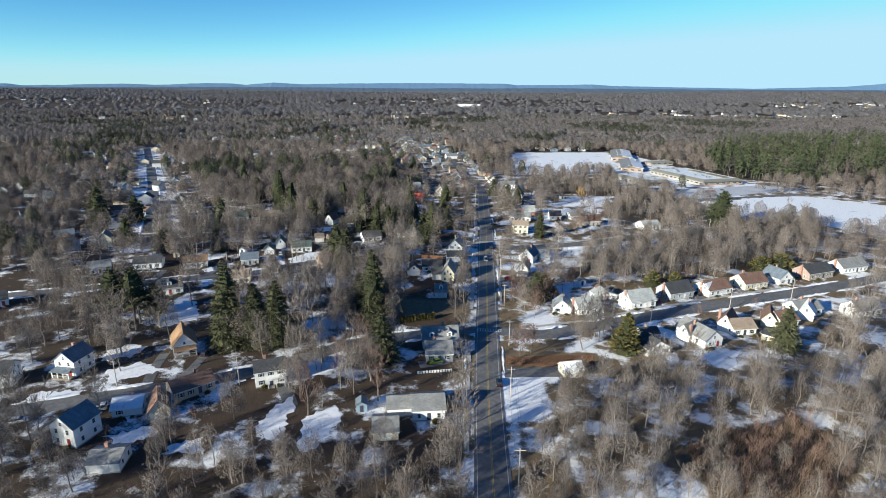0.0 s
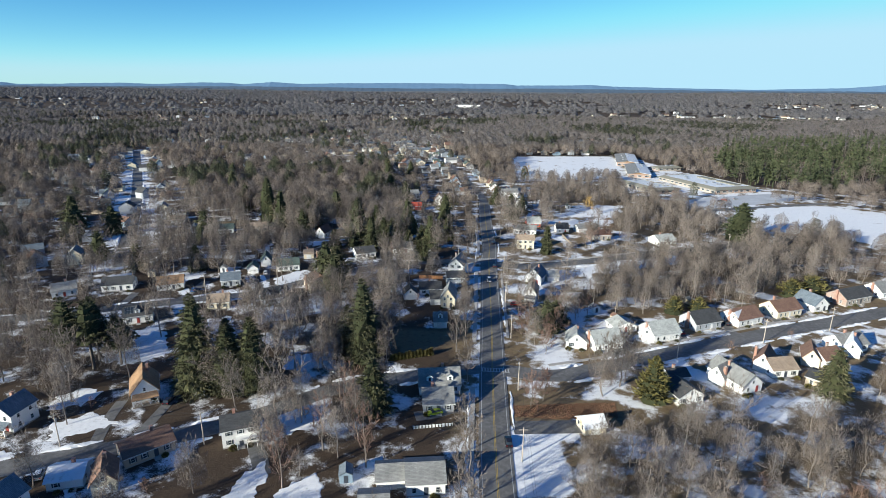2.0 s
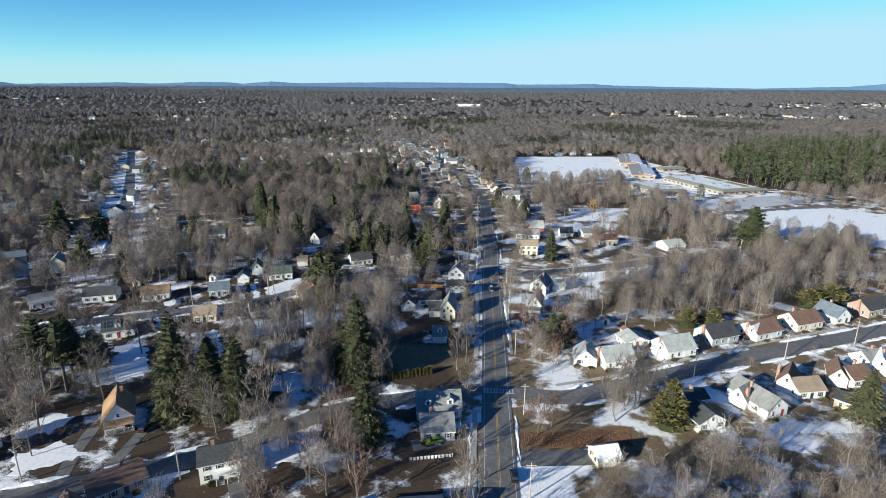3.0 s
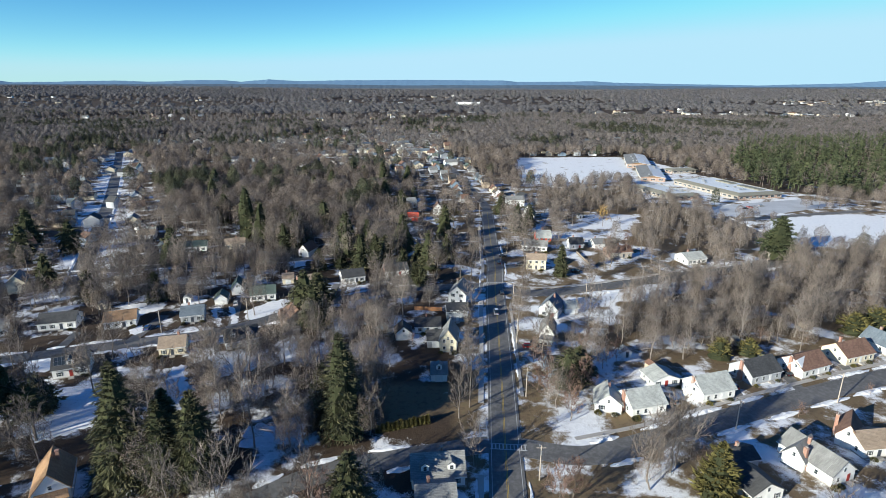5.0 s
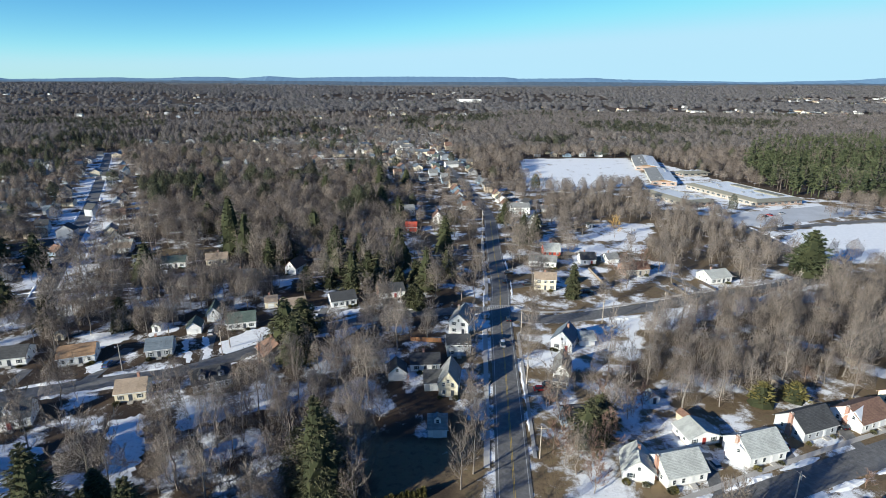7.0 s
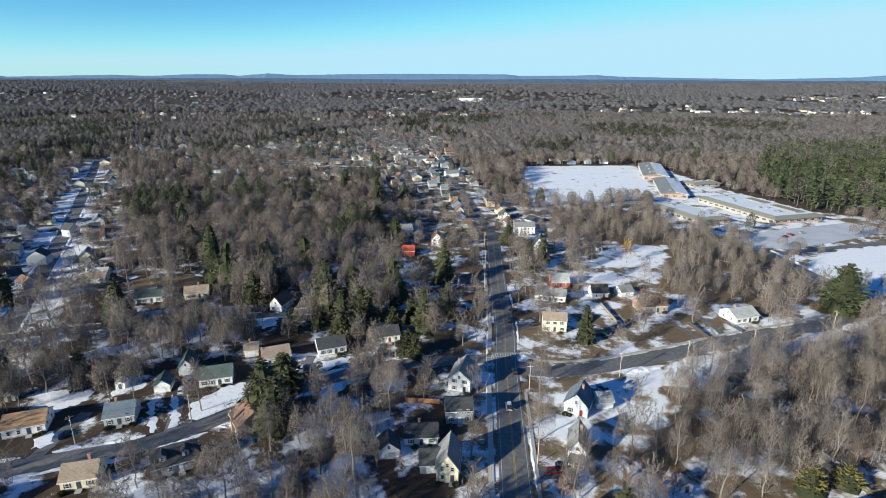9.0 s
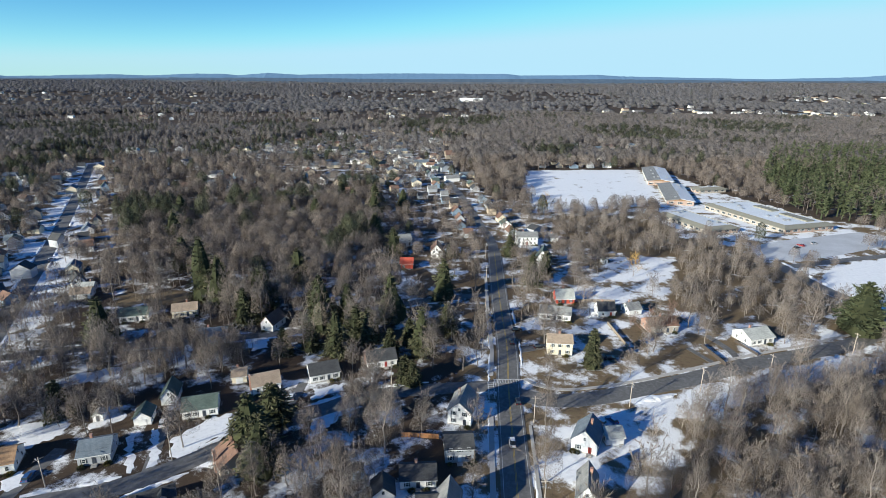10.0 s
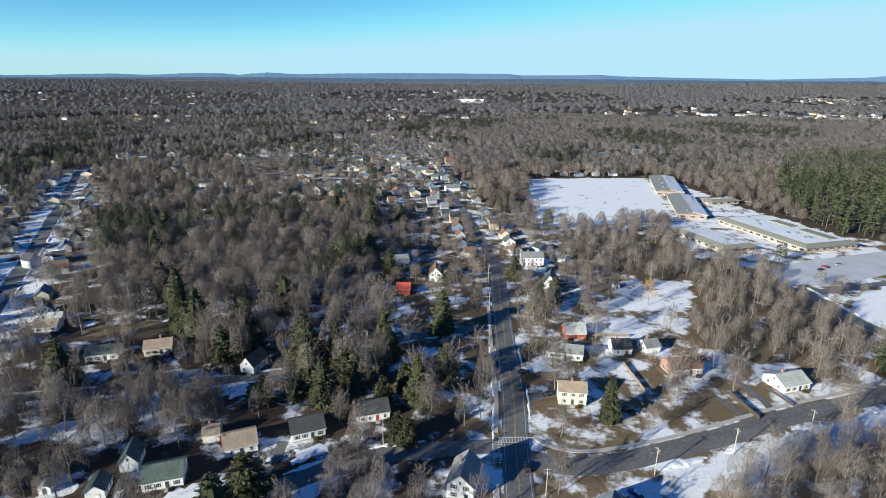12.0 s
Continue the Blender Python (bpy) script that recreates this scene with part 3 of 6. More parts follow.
def snow_bank(line, off, height, width, seed, keep=0.75):
    """A ploughed ridge of snow, broken by driveways."""
    rng = random.Random(seed)
    pts = smooth_line([(p.x, p.y) for p in sides_of(line, off)], 1.2)
    bld, i = Build(), 0
    while i < len(pts) - 6:
        n = rng.randint(5, 16)
        if rng.random() < keep:
            seg = pts[i:i + n]
            rows = []
            for k, p in enumerate(seg):
                d = (seg[min(k + 1, len(seg) - 1)] - seg[max(k - 1, 0)]).normalized()
                s = Vector((d.y, -d.x))
                e = math.sin(math.pi * (k + 0.35) / (len(seg) - 0.3)) ** 0.5
                w, h = width * e * rng.uniform(0.6, 1.3), height * e * rng.uniform(0.5, 1.3)
                c = p + s * rng.uniform(-0.2, 0.2)
                rows.append([(*(c - s * w), -0.02), (*(c - s * w * 0.4), h * rng.uniform(0.7, 1)), (*(c + s * w * 0.35), h), (*(c + s * w), -0.02)])
            k0 = len(bld.v)
            for r in rows:
                bld.v += [Vector(q) for q in r]
            for k in range(len(rows) - 1):
                for j in range(3):
                    a = k0 + k * 4 + j
                    bld.f.append((a, a + 1, a + 5, a + 4))
        i += n + rng.randint(0, 4)
    ob = new("snow_bank", bld.mesh("snow_bank", SNOW))
    return tagged(ob, "ploughed ridge of old snow along a kerb", "snow", kind="stuff")


for k, (ln, w) in enumerate(((s1l, 6.8), (s1r, 7.6), (s2l, 7.0), (ave, 8.4), (s3l, 5.5))):
    snow_bank(ln[5:], w / 2 + 1.0, 0.45, 1.0, k * 2 + 1)
    snow_bank(ln[5:], -w / 2 - 1.0, 0.45, 1.0, k * 2 + 2)
snow_bank(cut(main_line, 110, 450), 8.6 / 2 + 1.0, 0.25, 0.5, 31, 0.22)
snow_bank(cut(main_line, 110, 450), -8.6 / 2 - 2.8, 0.25, 0.6, 32, 0.3)
snow_bank(s2r[8:], 8 / 2 + 2.2, 0.4, 1.8, 33, 0.85)


def driveway(pts, width):
    ob = ribbon("driveway", smooth_line(pts, 2), -width / 2, width / 2, 0.055, ASPHALT, 0.06)
    return tagged(ob, "dark asphalt driveway cleared of snow", "driveway", kind="structure")


for pts, w in (([(-92, 137), (-96, 150), (-98, 160)], 3.2), ([(-84, 143.5), (-84, 158), (-85, 168)], 3.0), ([(-58, 150.5), (-50, 138), (-46, 130)], 4.0),
               ([(15, 152), (36, 153.5)], 6.0), ([(57, 190), (60, 202), (62, 212)], 3.2), ([(82, 202), (83, 212), (84, 222)], 3.2), ([(104, 211), (104, 221), (106, 232)], 3.4),
               ([(126, 221), (127, 232)], 3.2), ([(102.5, 313.5), (106.6, 330.9), (102.5, 347.3)], 3.0), ([(97.4, 318.6), (90.2, 335)], 2.2), ([(-88, 252), (-92.6, 266.8), (-97.3, 282.1)], 3.4),
               ([(-120, 239), (-120, 252), (-119.5, 262.5)], 4.0), ([(-61.7, 277.7), (-59.1, 290.9), (-58.4, 302)], 3.4), ([(4, 164), (-6, 158), (-12, 156)], 4.5), ([(18, 240), (30, 241)], 5),
               ([(21.5, 329.9), (45.1, 339.1)], 4.0), ([(-141, 230), (-144, 246)], 3.4), ([(-100, 133), (-106, 122), (-108, 112)], 3.2)):
    driveway(pts, w)

# ---- snow left lying on lawns and between drives ----
def snow_patch(corners, seed):
    """A thin sheet of old snow with a ragged, rounded edge."""
    rng = random.Random(seed)
    edge = []
    for p, q in zip(corners, corners[1:] + corners[:1]):
        p, q = Vector(p), Vector(q)
        n = max(2, int((q - p).length / 1.1))
        d = (q - p).normalized()
        edge += [p + (q - p) * (k / n) + Vector((-d.y, d.x)) * rng.uniform(-1.0, 1.0) for k in range(n)]
    mid = sum(edge, Vector((0, 0))) / len(edge)
    rings = [[(*(mid + (p - mid) * f), z + (rng.uniform(0, 0.012) if z > 0 else 0)) for p in edge] for f, z in ((1.0, -0.02), (0.955, 0.055), (0.6, 0.06), (0.25, 0.064))]
    n, bld = len(edge), Build()
    bld.v = [Vector(p) for r in rings for p in r] + [Vector((*mid, 0.066))]
    for k in range(3):
        for j in range(n):
            a, b = k * n + j, k * n + (j + 1) % n
            bld.f.append((a, b, b + n, a + n))
    bld.f += [(3 * n + j, 3 * n + (j + 1) % n, 4 * n) for j in range(n)]
    return tagged(new("snow_patch", bld.mesh("snow_patch", SNOW)), "patch of old snow lying on a lawn", "snow", kind="stuff")



snow_patch([(-131, 204), (-115, 211), (-111, 205), (-102, 189), (-105, 184), (-111, 180)], 300)
snow_patch([(-100, 219), (-92, 223), (-82, 204), (-81, 196), (-85, 193)], 301)
snow_patch([(-86, 230), (-59, 234), (-57, 227), (-79, 215)], 302)
snow_patch([(-59, 189), (-45, 196), (-41, 184), (-52, 182), (-57, 181)], 303)
snow_patch([(-126, 250), (-123, 253), (-119, 246), (-124, 244)], 304)
snow_patch([(-150, 227), (-142, 230), (-133, 218), (-139, 214)], 305)
snow_patch([(-78.2, 259.3), (-64.8, 278.8), (-62.6, 274.4), (-72, 255)], 306)
snow_patch([(-116, 154), (-119, 161), (-114, 166), (-106, 165), (-108, 157)], 307)
snow_patch([(-105, 140), (-110, 148), (-103, 154), (-92, 149), (-102, 142)], 308)
snow_patch([(-125, 134), (-108, 136), (-115, 131), (-121, 129)], 309)
snow_patch([(-97, 132), (-92, 135), (-86, 127), (-86, 121), (-91, 124)], 310)
snow_patch([(-54, 152), (-38, 166), (-36, 154), (-44, 146), (-51, 142)], 311)
snow_patch([(-90, 114), (-79, 120), (-77, 115), (-83, 111)], 312)
snow_patch([(-52, 119), (-52, 127), (-47, 137), (-45, 131), (-45, 116), (-49, 114)], 313)
snow_patch([(-41, 126), (-33, 132), (-30, 127), (-34, 112), (-39, 110)], 314)
snow_patch([(-71, 112), (-64, 116), (-61, 109), (-71, 108)], 315)
snow_patch([(-133, 207), (-109, 207), (-100, 188), (-118, 182)], 316)
snow_patch([(-89.6, 267.9), (-83, 278.8), (-76.1, 283.2), (-71.7, 275.5), (-78.4, 265.8), (-82.2, 259.3), (-85.2, 260.4)], 317)
snow_patch([(-97.9, 273.3), (-95.9, 273.3), (-87, 256.1), (-89, 255)], 318)
snow_patch([(-103.7, 269), (-101.7, 269), (-93, 254), (-94, 253)], 319)
snow_patch([(-141.3, 273.3), (-132.5, 276.6), (-126.5, 277.7), (-124, 270.1), (-128.5, 262.5), (-130.4, 261.4)], 320)
snow_patch([(-120.1, 272.3), (-117.4, 277.7), (-110.5, 281), (-110.3, 277.7), (-117, 272.3)], 321)
snow_patch([(-50.7, 281), (-39.6, 287.6), (-39.6, 285.4), (-44.4, 274.4), (-46.4, 272.3)], 322)
snow_patch([(-54.1, 297.6), (-43, 302), (-42.9, 297.6), (-51.9, 290.9)], 323)
snow_patch([(-196.8, 343.2), (-201.9, 362.7), (-198.8, 360.6), (-186.5, 339.1)], 324)
snow_patch([(-92.2, 335), (-85.1, 340.1), (-79.9, 327.8), (-86.1, 324.8)], 325)
snow_patch([(-146.4, 302), (-118.9, 317.6), (-115.8, 312.4), (-128, 302), (-141.9, 296.4)], 326)

# ---- houses ----
FRAME_MESH = Build().box(-0.55, -0.06, 0, 0.55, 0.0, 0.09).box(-0.55, -0.06, 1.41, 0.55, 0.0, 1.5).box(-0.55, -0.06, 0.09, -0.45, 0.0, 1.41).box(0.45, -0.06, 0.09, 0.55, 0.0, 1.41).box(-0.45, -0.05, 0.72, 0.45, 0.0, 0.79).mesh("window_frame", TRIM)
PANE_MESH = Build().box(-0.45, -0.03, 0.09, 0.45, 0.0, 1.41).mesh("pane", GLASS)
DOOR_MESH = {k: Build().box(-0.5, -0.05, 0, 0.5, 0, 2.05).box(-0.35, -0.07, 0.2, 0.35, -0.05, 0.9).box(-0.35, -0.07, 1.05, 0.35, -0.05, 1.85).mesh("door", m)
             for k, m in (("dark", paint("dark_door_paint", (0.05, 0.06, 0.08), 0.5)), ("red", paint("red_door_paint", (0.30, 0.04, 0.03), 0.5)), ("white", TRIM))}
SHUTTER = paint("dark_shutter_paint", (0.04, 0.05, 0.06), 0.6)
SHUTTER_MESH = Build().box(-0.17, -0.05, 0.02, 0.17, 0, 1.48).mesh("shutter", SHUTTER)
FOOTPRINTS = []


def gable_body(L, D, H, rise, ridge):
    """Walls with their gable ends, ridge along x or y."""
    x, y = L / 2, D / 2
    b = [(-x, -y, 0), (x, -y, 0), (x, y, 0), (-x, y, 0), (-x, -y, H), (x, -y, H), (x, y, H), (-x, y, H)]
    if ridge == "x":
        b += [(-x, 0, H + rise), (x, 0, H + rise)]
        f = [(0, 1, 5, 4), (2, 3, 7, 6), (1, 2, 6, 9, 5), (3, 0, 4, 8, 7), (4, 5, 9, 8), (8, 9, 6, 7)]
    else:
        b += [(0, -y, H + rise), (0, y, H + rise)]
        f = [(0, 1, 5, 8, 4), (2, 3, 7, 9, 6), (1, 2, 6, 5), (3, 0, 4, 7), (5, 6, 9, 8), (8, 9, 7, 4)]
    return Build().solid(b, f)


def roof_slab(L, D, H, rise, ridge, side, t=0.16, eave=0.45, verge=0.35, lift=0.0, inset=0.0):
    """One slope of a gabled roof; side -1 or 1."""
    half = D / 2 if ridge == "x" else L / 2
    run = L / 2 + verge - inset if ridge == "x" else D / 2 + verge - inset
    k = rise / half
    e = half + eave - inset
    z0, z1 = H - k * (eave - inset) + t + lift, H + rise + t + lift - k * inset * 0.5
    r = inset * 0.5
    q = [(-run, side * e, z0), (run, side * e, z0), (run, side * r, z1), (-run, side * r, z1)]
    if ridge == "y":
        q = [(p[1], p[0], p[2]) for p in q]
    if (side < 0) != (ridge == "x"):
        q = q[::-1]
    return Build().slab(q, t)


def put_window(parent, x, y, z, rot, s=1.0, shutters=False):
    w = new("window", FRAME_MESH)
    w.parent = parent
    w.matrix_basis = pose(x, y, z, 0, 0, rot) @ Matrix.Diagonal((s, 1, s, 1))
    p = new("pane", PANE_MESH)
    p.parent = w
    if shutters:
        for k in (-0.75, 0.75):
            c = new("shutter", SHUTTER_MESH)
            c.parent = w
            c.matrix_basis = pose(k, 0, 0)


def house(x, y, rot, L, D, H, rise, ridge, wall, roof, label, porch=0, chimney=0, dormers=0, balcony=0, plain=0):
    rng = random.Random(int(x * 7 + y * 13))
    L = min(max(L, 5.0), 16.0)
    FOOTPRINTS.append((x, y, math.hypot(L, D) / 2))
    low = L * D < 52
    h = thing("garage" if low else "house", x, y, 0, rot, label, "garage" if low else "house", "houses of the neighbourhood")
    wm, rm = WALL[wall], ROOF[roof]
    part("foundation", Build().box(-L / 2 - 0.05, -D / 2 - 0.05, -0.1, L / 2 + 0.05, D / 2 + 0.05, 0.35), CONCRETE, h)
    part("wall", gable_body(L, D, H, rise, ridge), wm, h)
    for side in (-1, 1):
        part("roof", roof_slab(L, D, H, rise, ridge, side), rm, h)
    if roof != "snow" and rng.random() < 0.45:
        part("roof_snow", roof_slab(L, D, H, rise, ridge, 1, 0.05, lift=0.06, inset=rng.uniform(0.6, 1.3)), SNOW, h, "thin snow left on the shaded slope")
    # white boards under the verges and eaves
    for s in (-1, 1):
        trim = Build()
        if ridge == "x":
            trim.box(-L / 2 - 0.36, s * (D / 2 + 0.46) - 0.03, H - 0.45 * rise / (D / 2) - 0.08, L / 2 + 0.36, s * (D / 2 + 0.46) + 0.03, H - 0.45 * rise / (D / 2) + 0.1)
        else:
            trim.box(s * (L / 2 + 0.46) - 0.03, -D / 2 - 0.36, H - 0.45 * rise / (L / 2) - 0.08, s * (L / 2 + 0.46) + 0.03, D / 2 + 0.36, H - 0.45 * rise / (L / 2) + 0.1)
        part("gutter", trim, TRIM, h)
    if plain:
        return h
    floors = 2 if H > 4.4 else 1
    shut = rng.random() < 0.5 and wall != "brick"
    for side, (n, half, run) in {0: (max(2, int(L / 2.6)), D / 2, L), 90: (2, L / 2, D), 270: (2, L / 2, D)}.items():
        for fl in range(floors):
            for i in range(n):
                u = (-0.5 + (i + 0.5) / n) * run * 0.92
                z = 0.95 + fl * 2.6
                if side == 0 and fl == 0 and i == n // 2 and not low:
                    d = new("door", DOOR_MESH[rng.choice(("dark", "red", "white"))])
                    d.parent = h
                    d.matrix_basis = pose(u, -half - 0.01, 0.36)
                    step = Build().box(u - 0.8, -half - 1.2, 0, u + 0.8, -half - 0.02, 0.34).box(u - 0.8, -half - 1.55, 0, u + 0.8, -half - 1.2, 0.17)
                    part("front_step", step, CONCRETE, h)
                    continue
                p = Matrix.Rotation(radians(side), 4, "Z") @ Vector((u, -half - 0.01, z))
                if low and side == 0:
                    continue
                put_window(h, p.x, p.y, p.z, side, 0.9, shut and side == 0)
    if low:
        door = Build().box(-1.25, -D / 2 - 0.06, 0.05, 1.25, -D / 2, 2.2)
        for k in range(4):
            door.box(-1.2, -D / 2 - 0.09, 0.12 + k * 0.53, 1.2, -D / 2 - 0.06, 0.56 + k * 0.53)
        part("garage_door", door, TRIM, h)
    if rise > 2.0:  # attic windows in the gables
        for side in (-1, 1):
            if ridge == "y":
                put_window(h, 0, side * (D / 2 + 0.01), H + 0.15, 0 if side < 0 else 180, 0.75)
            else:
                put_window(h, side * (L / 2 + 0.01), 0, H + 0.15, 90 if side > 0 else 270, 0.75)
    if chimney:
        cx, top = -L / 2 - 0.35, H + rise * 0.85 + 0.5
        stack = Build().box(cx - 0.45, -0.9, 0, cx + 0.4, 0.5, H * 0.75).box(cx - 0.4, -0.65, H * 0.75, cx + 0.35, 0.25, top - 0.15).box(cx - 0.47, -0.72, top - 0.15, cx + 0.42, 0.32, top)
        c = part("chimney", stack, BRICK, h, "red brick chimney")
        part("flue", Build().tube((cx, -0.4, top), (cx, -0.4, top + 0.35), 0.14, 0.12, 8).tube((cx, 0.0, top), (cx, 0.0, top + 0.3), 0.14, 0.12, 8), CONCRETE, c)
    elif rng.random() < 0.5:
        cx, cy = rng.uniform(-0.2, 0.2) * L, rng.uniform(0.05, 0.2) * D
        part("chimney", Build().box(cx - 0.35, cy - 0.35, H, cx + 0.35, cy + 0.35, H + rise + 0.8).box(cx - 0.42, cy - 0.42, H + rise + 0.8, cx + 0.42, cy + 0.42, H + rise + 0.95), BRICK, h, "red brick chimney")
    if porch:
        y0, y1 = -D / 2 - 2.3, -D / 2 - 0.03
        p = part("porch", Build().box(-L / 2 + 0.2, y0, 0, L / 2 - 0.2, y1, 0.45), TIMBER, h, "open front porch")
        part("porch_roof", Build().slab([(-L / 2, y0 - 0.3, 2.6), (L / 2, y0 - 0.3, 2.6), (L / 2 - 0.5, y1, 3.3), (-L / 2 + 0.5, y1, 3.3)], 0.14), rm, p)
        for i in range(4):
            cx = -L / 2 + 0.5 + i * (L - 1.0) / 3
            part("column", Build().box(cx - 0.11, y0 + 0.1, 0.45, cx + 0.11, y0 + 0.32, 2.5), TRIM, p)
        rail = Build().box(-L / 2 + 0.3, y0 + 0.16, 1.25, L / 2 - 0.3, y0 + 0.24, 1.33)
        for i in range(int(L / 0.35)):
            bx = -L / 2 + 0.4 + i * 0.35
            if abs(bx) > 0.7:
                rail.box(bx - 0.03, y0 + 0.17, 0.45, bx + 0.03, y0 + 0.23, 1.25)
        part("railing", rail, TRIM, p)
    if balcony:
        y0 = -D / 2 - 1.8
        p = part("balcony", Build().box(-L * 0.12, y0, 2.65, L * 0.42, -D / 2 - 0.03, 2.82), TRIM, h, "white upper deck")
        rail = Build().box(-L * 0.12, y0, 3.7, L * 0.42, y0 + 0.08, 3.78)
        for i in range(24):
            bx = -L * 0.12 + i * L * 0.54 / 23
            rail.box(bx - 0.025, y0 + 0.02, 2.82, bx + 0.025, y0 + 0.07, 3.7)
        part("railing", rail, TRIM, p)
        for i in range(3):
            bx = -L * 0.11 + i * L * 0.26
            part("post", Build().box(bx - 0.08, y0 + 0.02, 0, bx + 0.08, y0 + 0.18, 2.65), TRIM, p)
    for i in range(dormers):
        u = 0 if dormers == 1 else (-0.25 + 0.5 * i) * L
        k = rise / (D / 2)
        y0 = -D / 2 + 0.9
        zb = H + 0.9 * k
        wall_b = Build().solid([(u - 0.9, y0, zb - 0.2), (u + 0.9, y0, zb - 0.2), (u + 0.9, y0, zb + 1.5), (u, y0, zb + 2.2), (u - 0.9, y0, zb + 1.5),
                                (u - 0.9, -0.2, zb - 0.2), (u + 0.9, -0.2, zb - 0.2), (u + 0.9, -0.2, zb + 1.5), (u, -0.2, zb + 2.2), (u - 0.9, -0.2, zb + 1.5)],
                               [(0, 1, 2, 3, 4), (9, 8, 7, 6, 5), (1, 6, 7, 2), (0, 4, 9, 5), (2, 7, 8, 3), (3, 8, 9, 4)])
        d = part("dormer", wall_b, wm, h)
        part("dormer_roof", Build().slab([(u - 1.15, y0 - 0.25, zb + 1.38), (u, y0 - 0.25, zb + 2.32), (u, 0.0, zb + 2.32), (u - 1.15, 0.0, zb + 1.38)][::-1], 0.1)
             .slab([(u + 1.15, y0 - 0.25, zb + 1.38), (u, y0 - 0.25, zb + 2.32), (u, 0.0, zb + 2.32), (u + 1.15, 0.0, zb + 1.38)], 0.1), rm, d)
        put_window(d, u, y0 - 0.01, zb + 0.15, 0, 0.8)
    return h


# the houses near the flight line
house(-136.2, 138.5, 21, 7.9, 8.0, 5.0, 2.2, "x", "white", "slate_dark", "white two storey house with dark shingle roof beside the street")
house(-119.7, 147.6, -7, 6.7, 8.0, 5.4, 2.8, "y", "white", "slate_blue", "white two storey gabled house with a columned front porch", porch=1)
house(-93.2, 164.2, 30, 7.2, 11.0, 3.6, 4.2, "y", "white", "orange", "white bungalow with a steep orange shingle roof and porch", porch=1)
house(-56.6, 144.4, 23, 9.0, 7.5, 5.2, 2.0, "x", "white", "slate_dark", "white two storey house with black roof and rear balcony", balcony=1)
house(-95.9, 113.8, -12, 7.2, 8.0, 5.6, 2.8, "y", "white", "slate_blue", "tall white house with a slate blue roof")
house(-78.0, 137.5, 44, 11.4, 8.0, 3.0, 2.0, "x", "tan", "brown", "low brown-roofed ranch house with snow along its edge")
house(-81.0, 125.8, 29, 3.7, 8.0, 3.2, 3.0, "y", "cream", "brown", "small brown-roofed gabled house in the shade")
house(-81.3, 103.9, 10, 7.1, 7.0, 2.8, 1.4, "x", "white", "grey", "small weathered white outbuilding with a grey roof")
house(-89.8, 126.6, 16, 7.5, 7.0, 2.6, 1.6, "x", "white", "snow", "low garage with a snow-covered roof")
house(-6.0, 171.9, 8, 12.3, 8.0, 3.2, 3.6, "x", "white", "grey", "white cape house with two gabled dormers", dormers=2)
house(-6.0, 162.6, 7, 8.7, 9.0, 3.0, 2.6, "x", "grey", "grey", "grey-roofed single-storey house behind bare trees")
house(-7.4, 129.3, 7, 8.7, 9.0, 3.4, 2.2, "x", "white", "grey", "white ranch house with a pale grey roof")
house(-15.4, 130.0, 8, 6.8, 7.0, 2.6, 1.8, "x", "white", "grey", "low grey-roofed wing house beside a white ranch")
house(-17.8, 119.7, 7, 6.4, 8.0, 2.6, 1.8, "x", "cream", "grey", "low cream outbuilding among bare trees")
house(36.0, 152.5, 13, 6.0, 5.5, 2.4, 1.9, "x", "cream", "snow", "small cottage with a snow-covered roof")
house(66.7, 169.7, 17, 8.4, 8.0, 3.0, 2.4, "y", "white", "slate_dark", "small white cottage with a dark gabled roof")
house(68.3, 180.4, 13, 6.6, 6.0, 2.6, 1.4, "x", "grey", "slate_dark", "dark-roofed garage beside an evergreen")
house(86.3, 179.5, 22, 7.6, 14.0, 3.2, 3.0, "y", "white", "grey", "white house with a pale grey roof and rear wing", chimney=1)
house(83.5, 180.8, -53, 4.8, 8.0, 3.2, 3.0, "y", "white", "grey", "white gabled house with a grey roof")
house(101.2, 190.3, -36, 4.8, 9.0, 3.6, 3.2, "y", "white", "brown", "white gabled cape house with grey roof", chimney=1)
house(103.7, 187.1, 10, 8.9, 8.0, 3.0, 2.4, "x", "white", "tan_roof", "white house with a tan roof and low wing")
house(119.0, 195.2, -27, 3.9, 9.0, 3.2, 3.0, "y", "cream", "brown", "white gabled house with a brown roof")
house(114.0, 179.0, -46, 8.3, 8.0, 3.0, 1.2, "x", "tan", "slate_dark", "long low tan outbuilding with a dark roof")
house(123.4, 194.7, 17, 8.0, 8.0, 3.2, 2.6, "x", "white", "brown", "white house with a grey roof on the curving street")
house(137.4, 202.5, -32, 5.1, 9.0, 3.4, 3.0, "y", "white", "snow", "white gabled house with a grey roof at the street")
house(137.6, 206.0, 19, 11.6, 8.0, 3.2, 2.8, "x", "white", "grey", "white house with a grey roof and snowy yard")
house(161.5, 207.3, 21, 12.8, 8.0, 3.2, 2.8, "x", "white", "grey", "white gabled house with snow around it")
house(51.4, 203.9, 17, 10.9, 9.0, 3.2, 3.2, "x", "white", "pale", "white cape house with pale roof and brick chimney", chimney=1)
house(42.1, 204.2, -11, 7.3, 8.0, 3.0, 2.8, "y", "white", "pale", "white gabled cottage with a pale grey roof")
house(62.0, 218.4, 13, 9.0, 7.0, 2.6, 1.8, "y", "white", "pale", "detached white garage with a pale roof")
house(74.3, 212.3, 19, 11.5, 9.0, 3.3, 3.4, "x", "white", "pale", "white cape house with a pale roof and tall brick chimney", chimney=1)
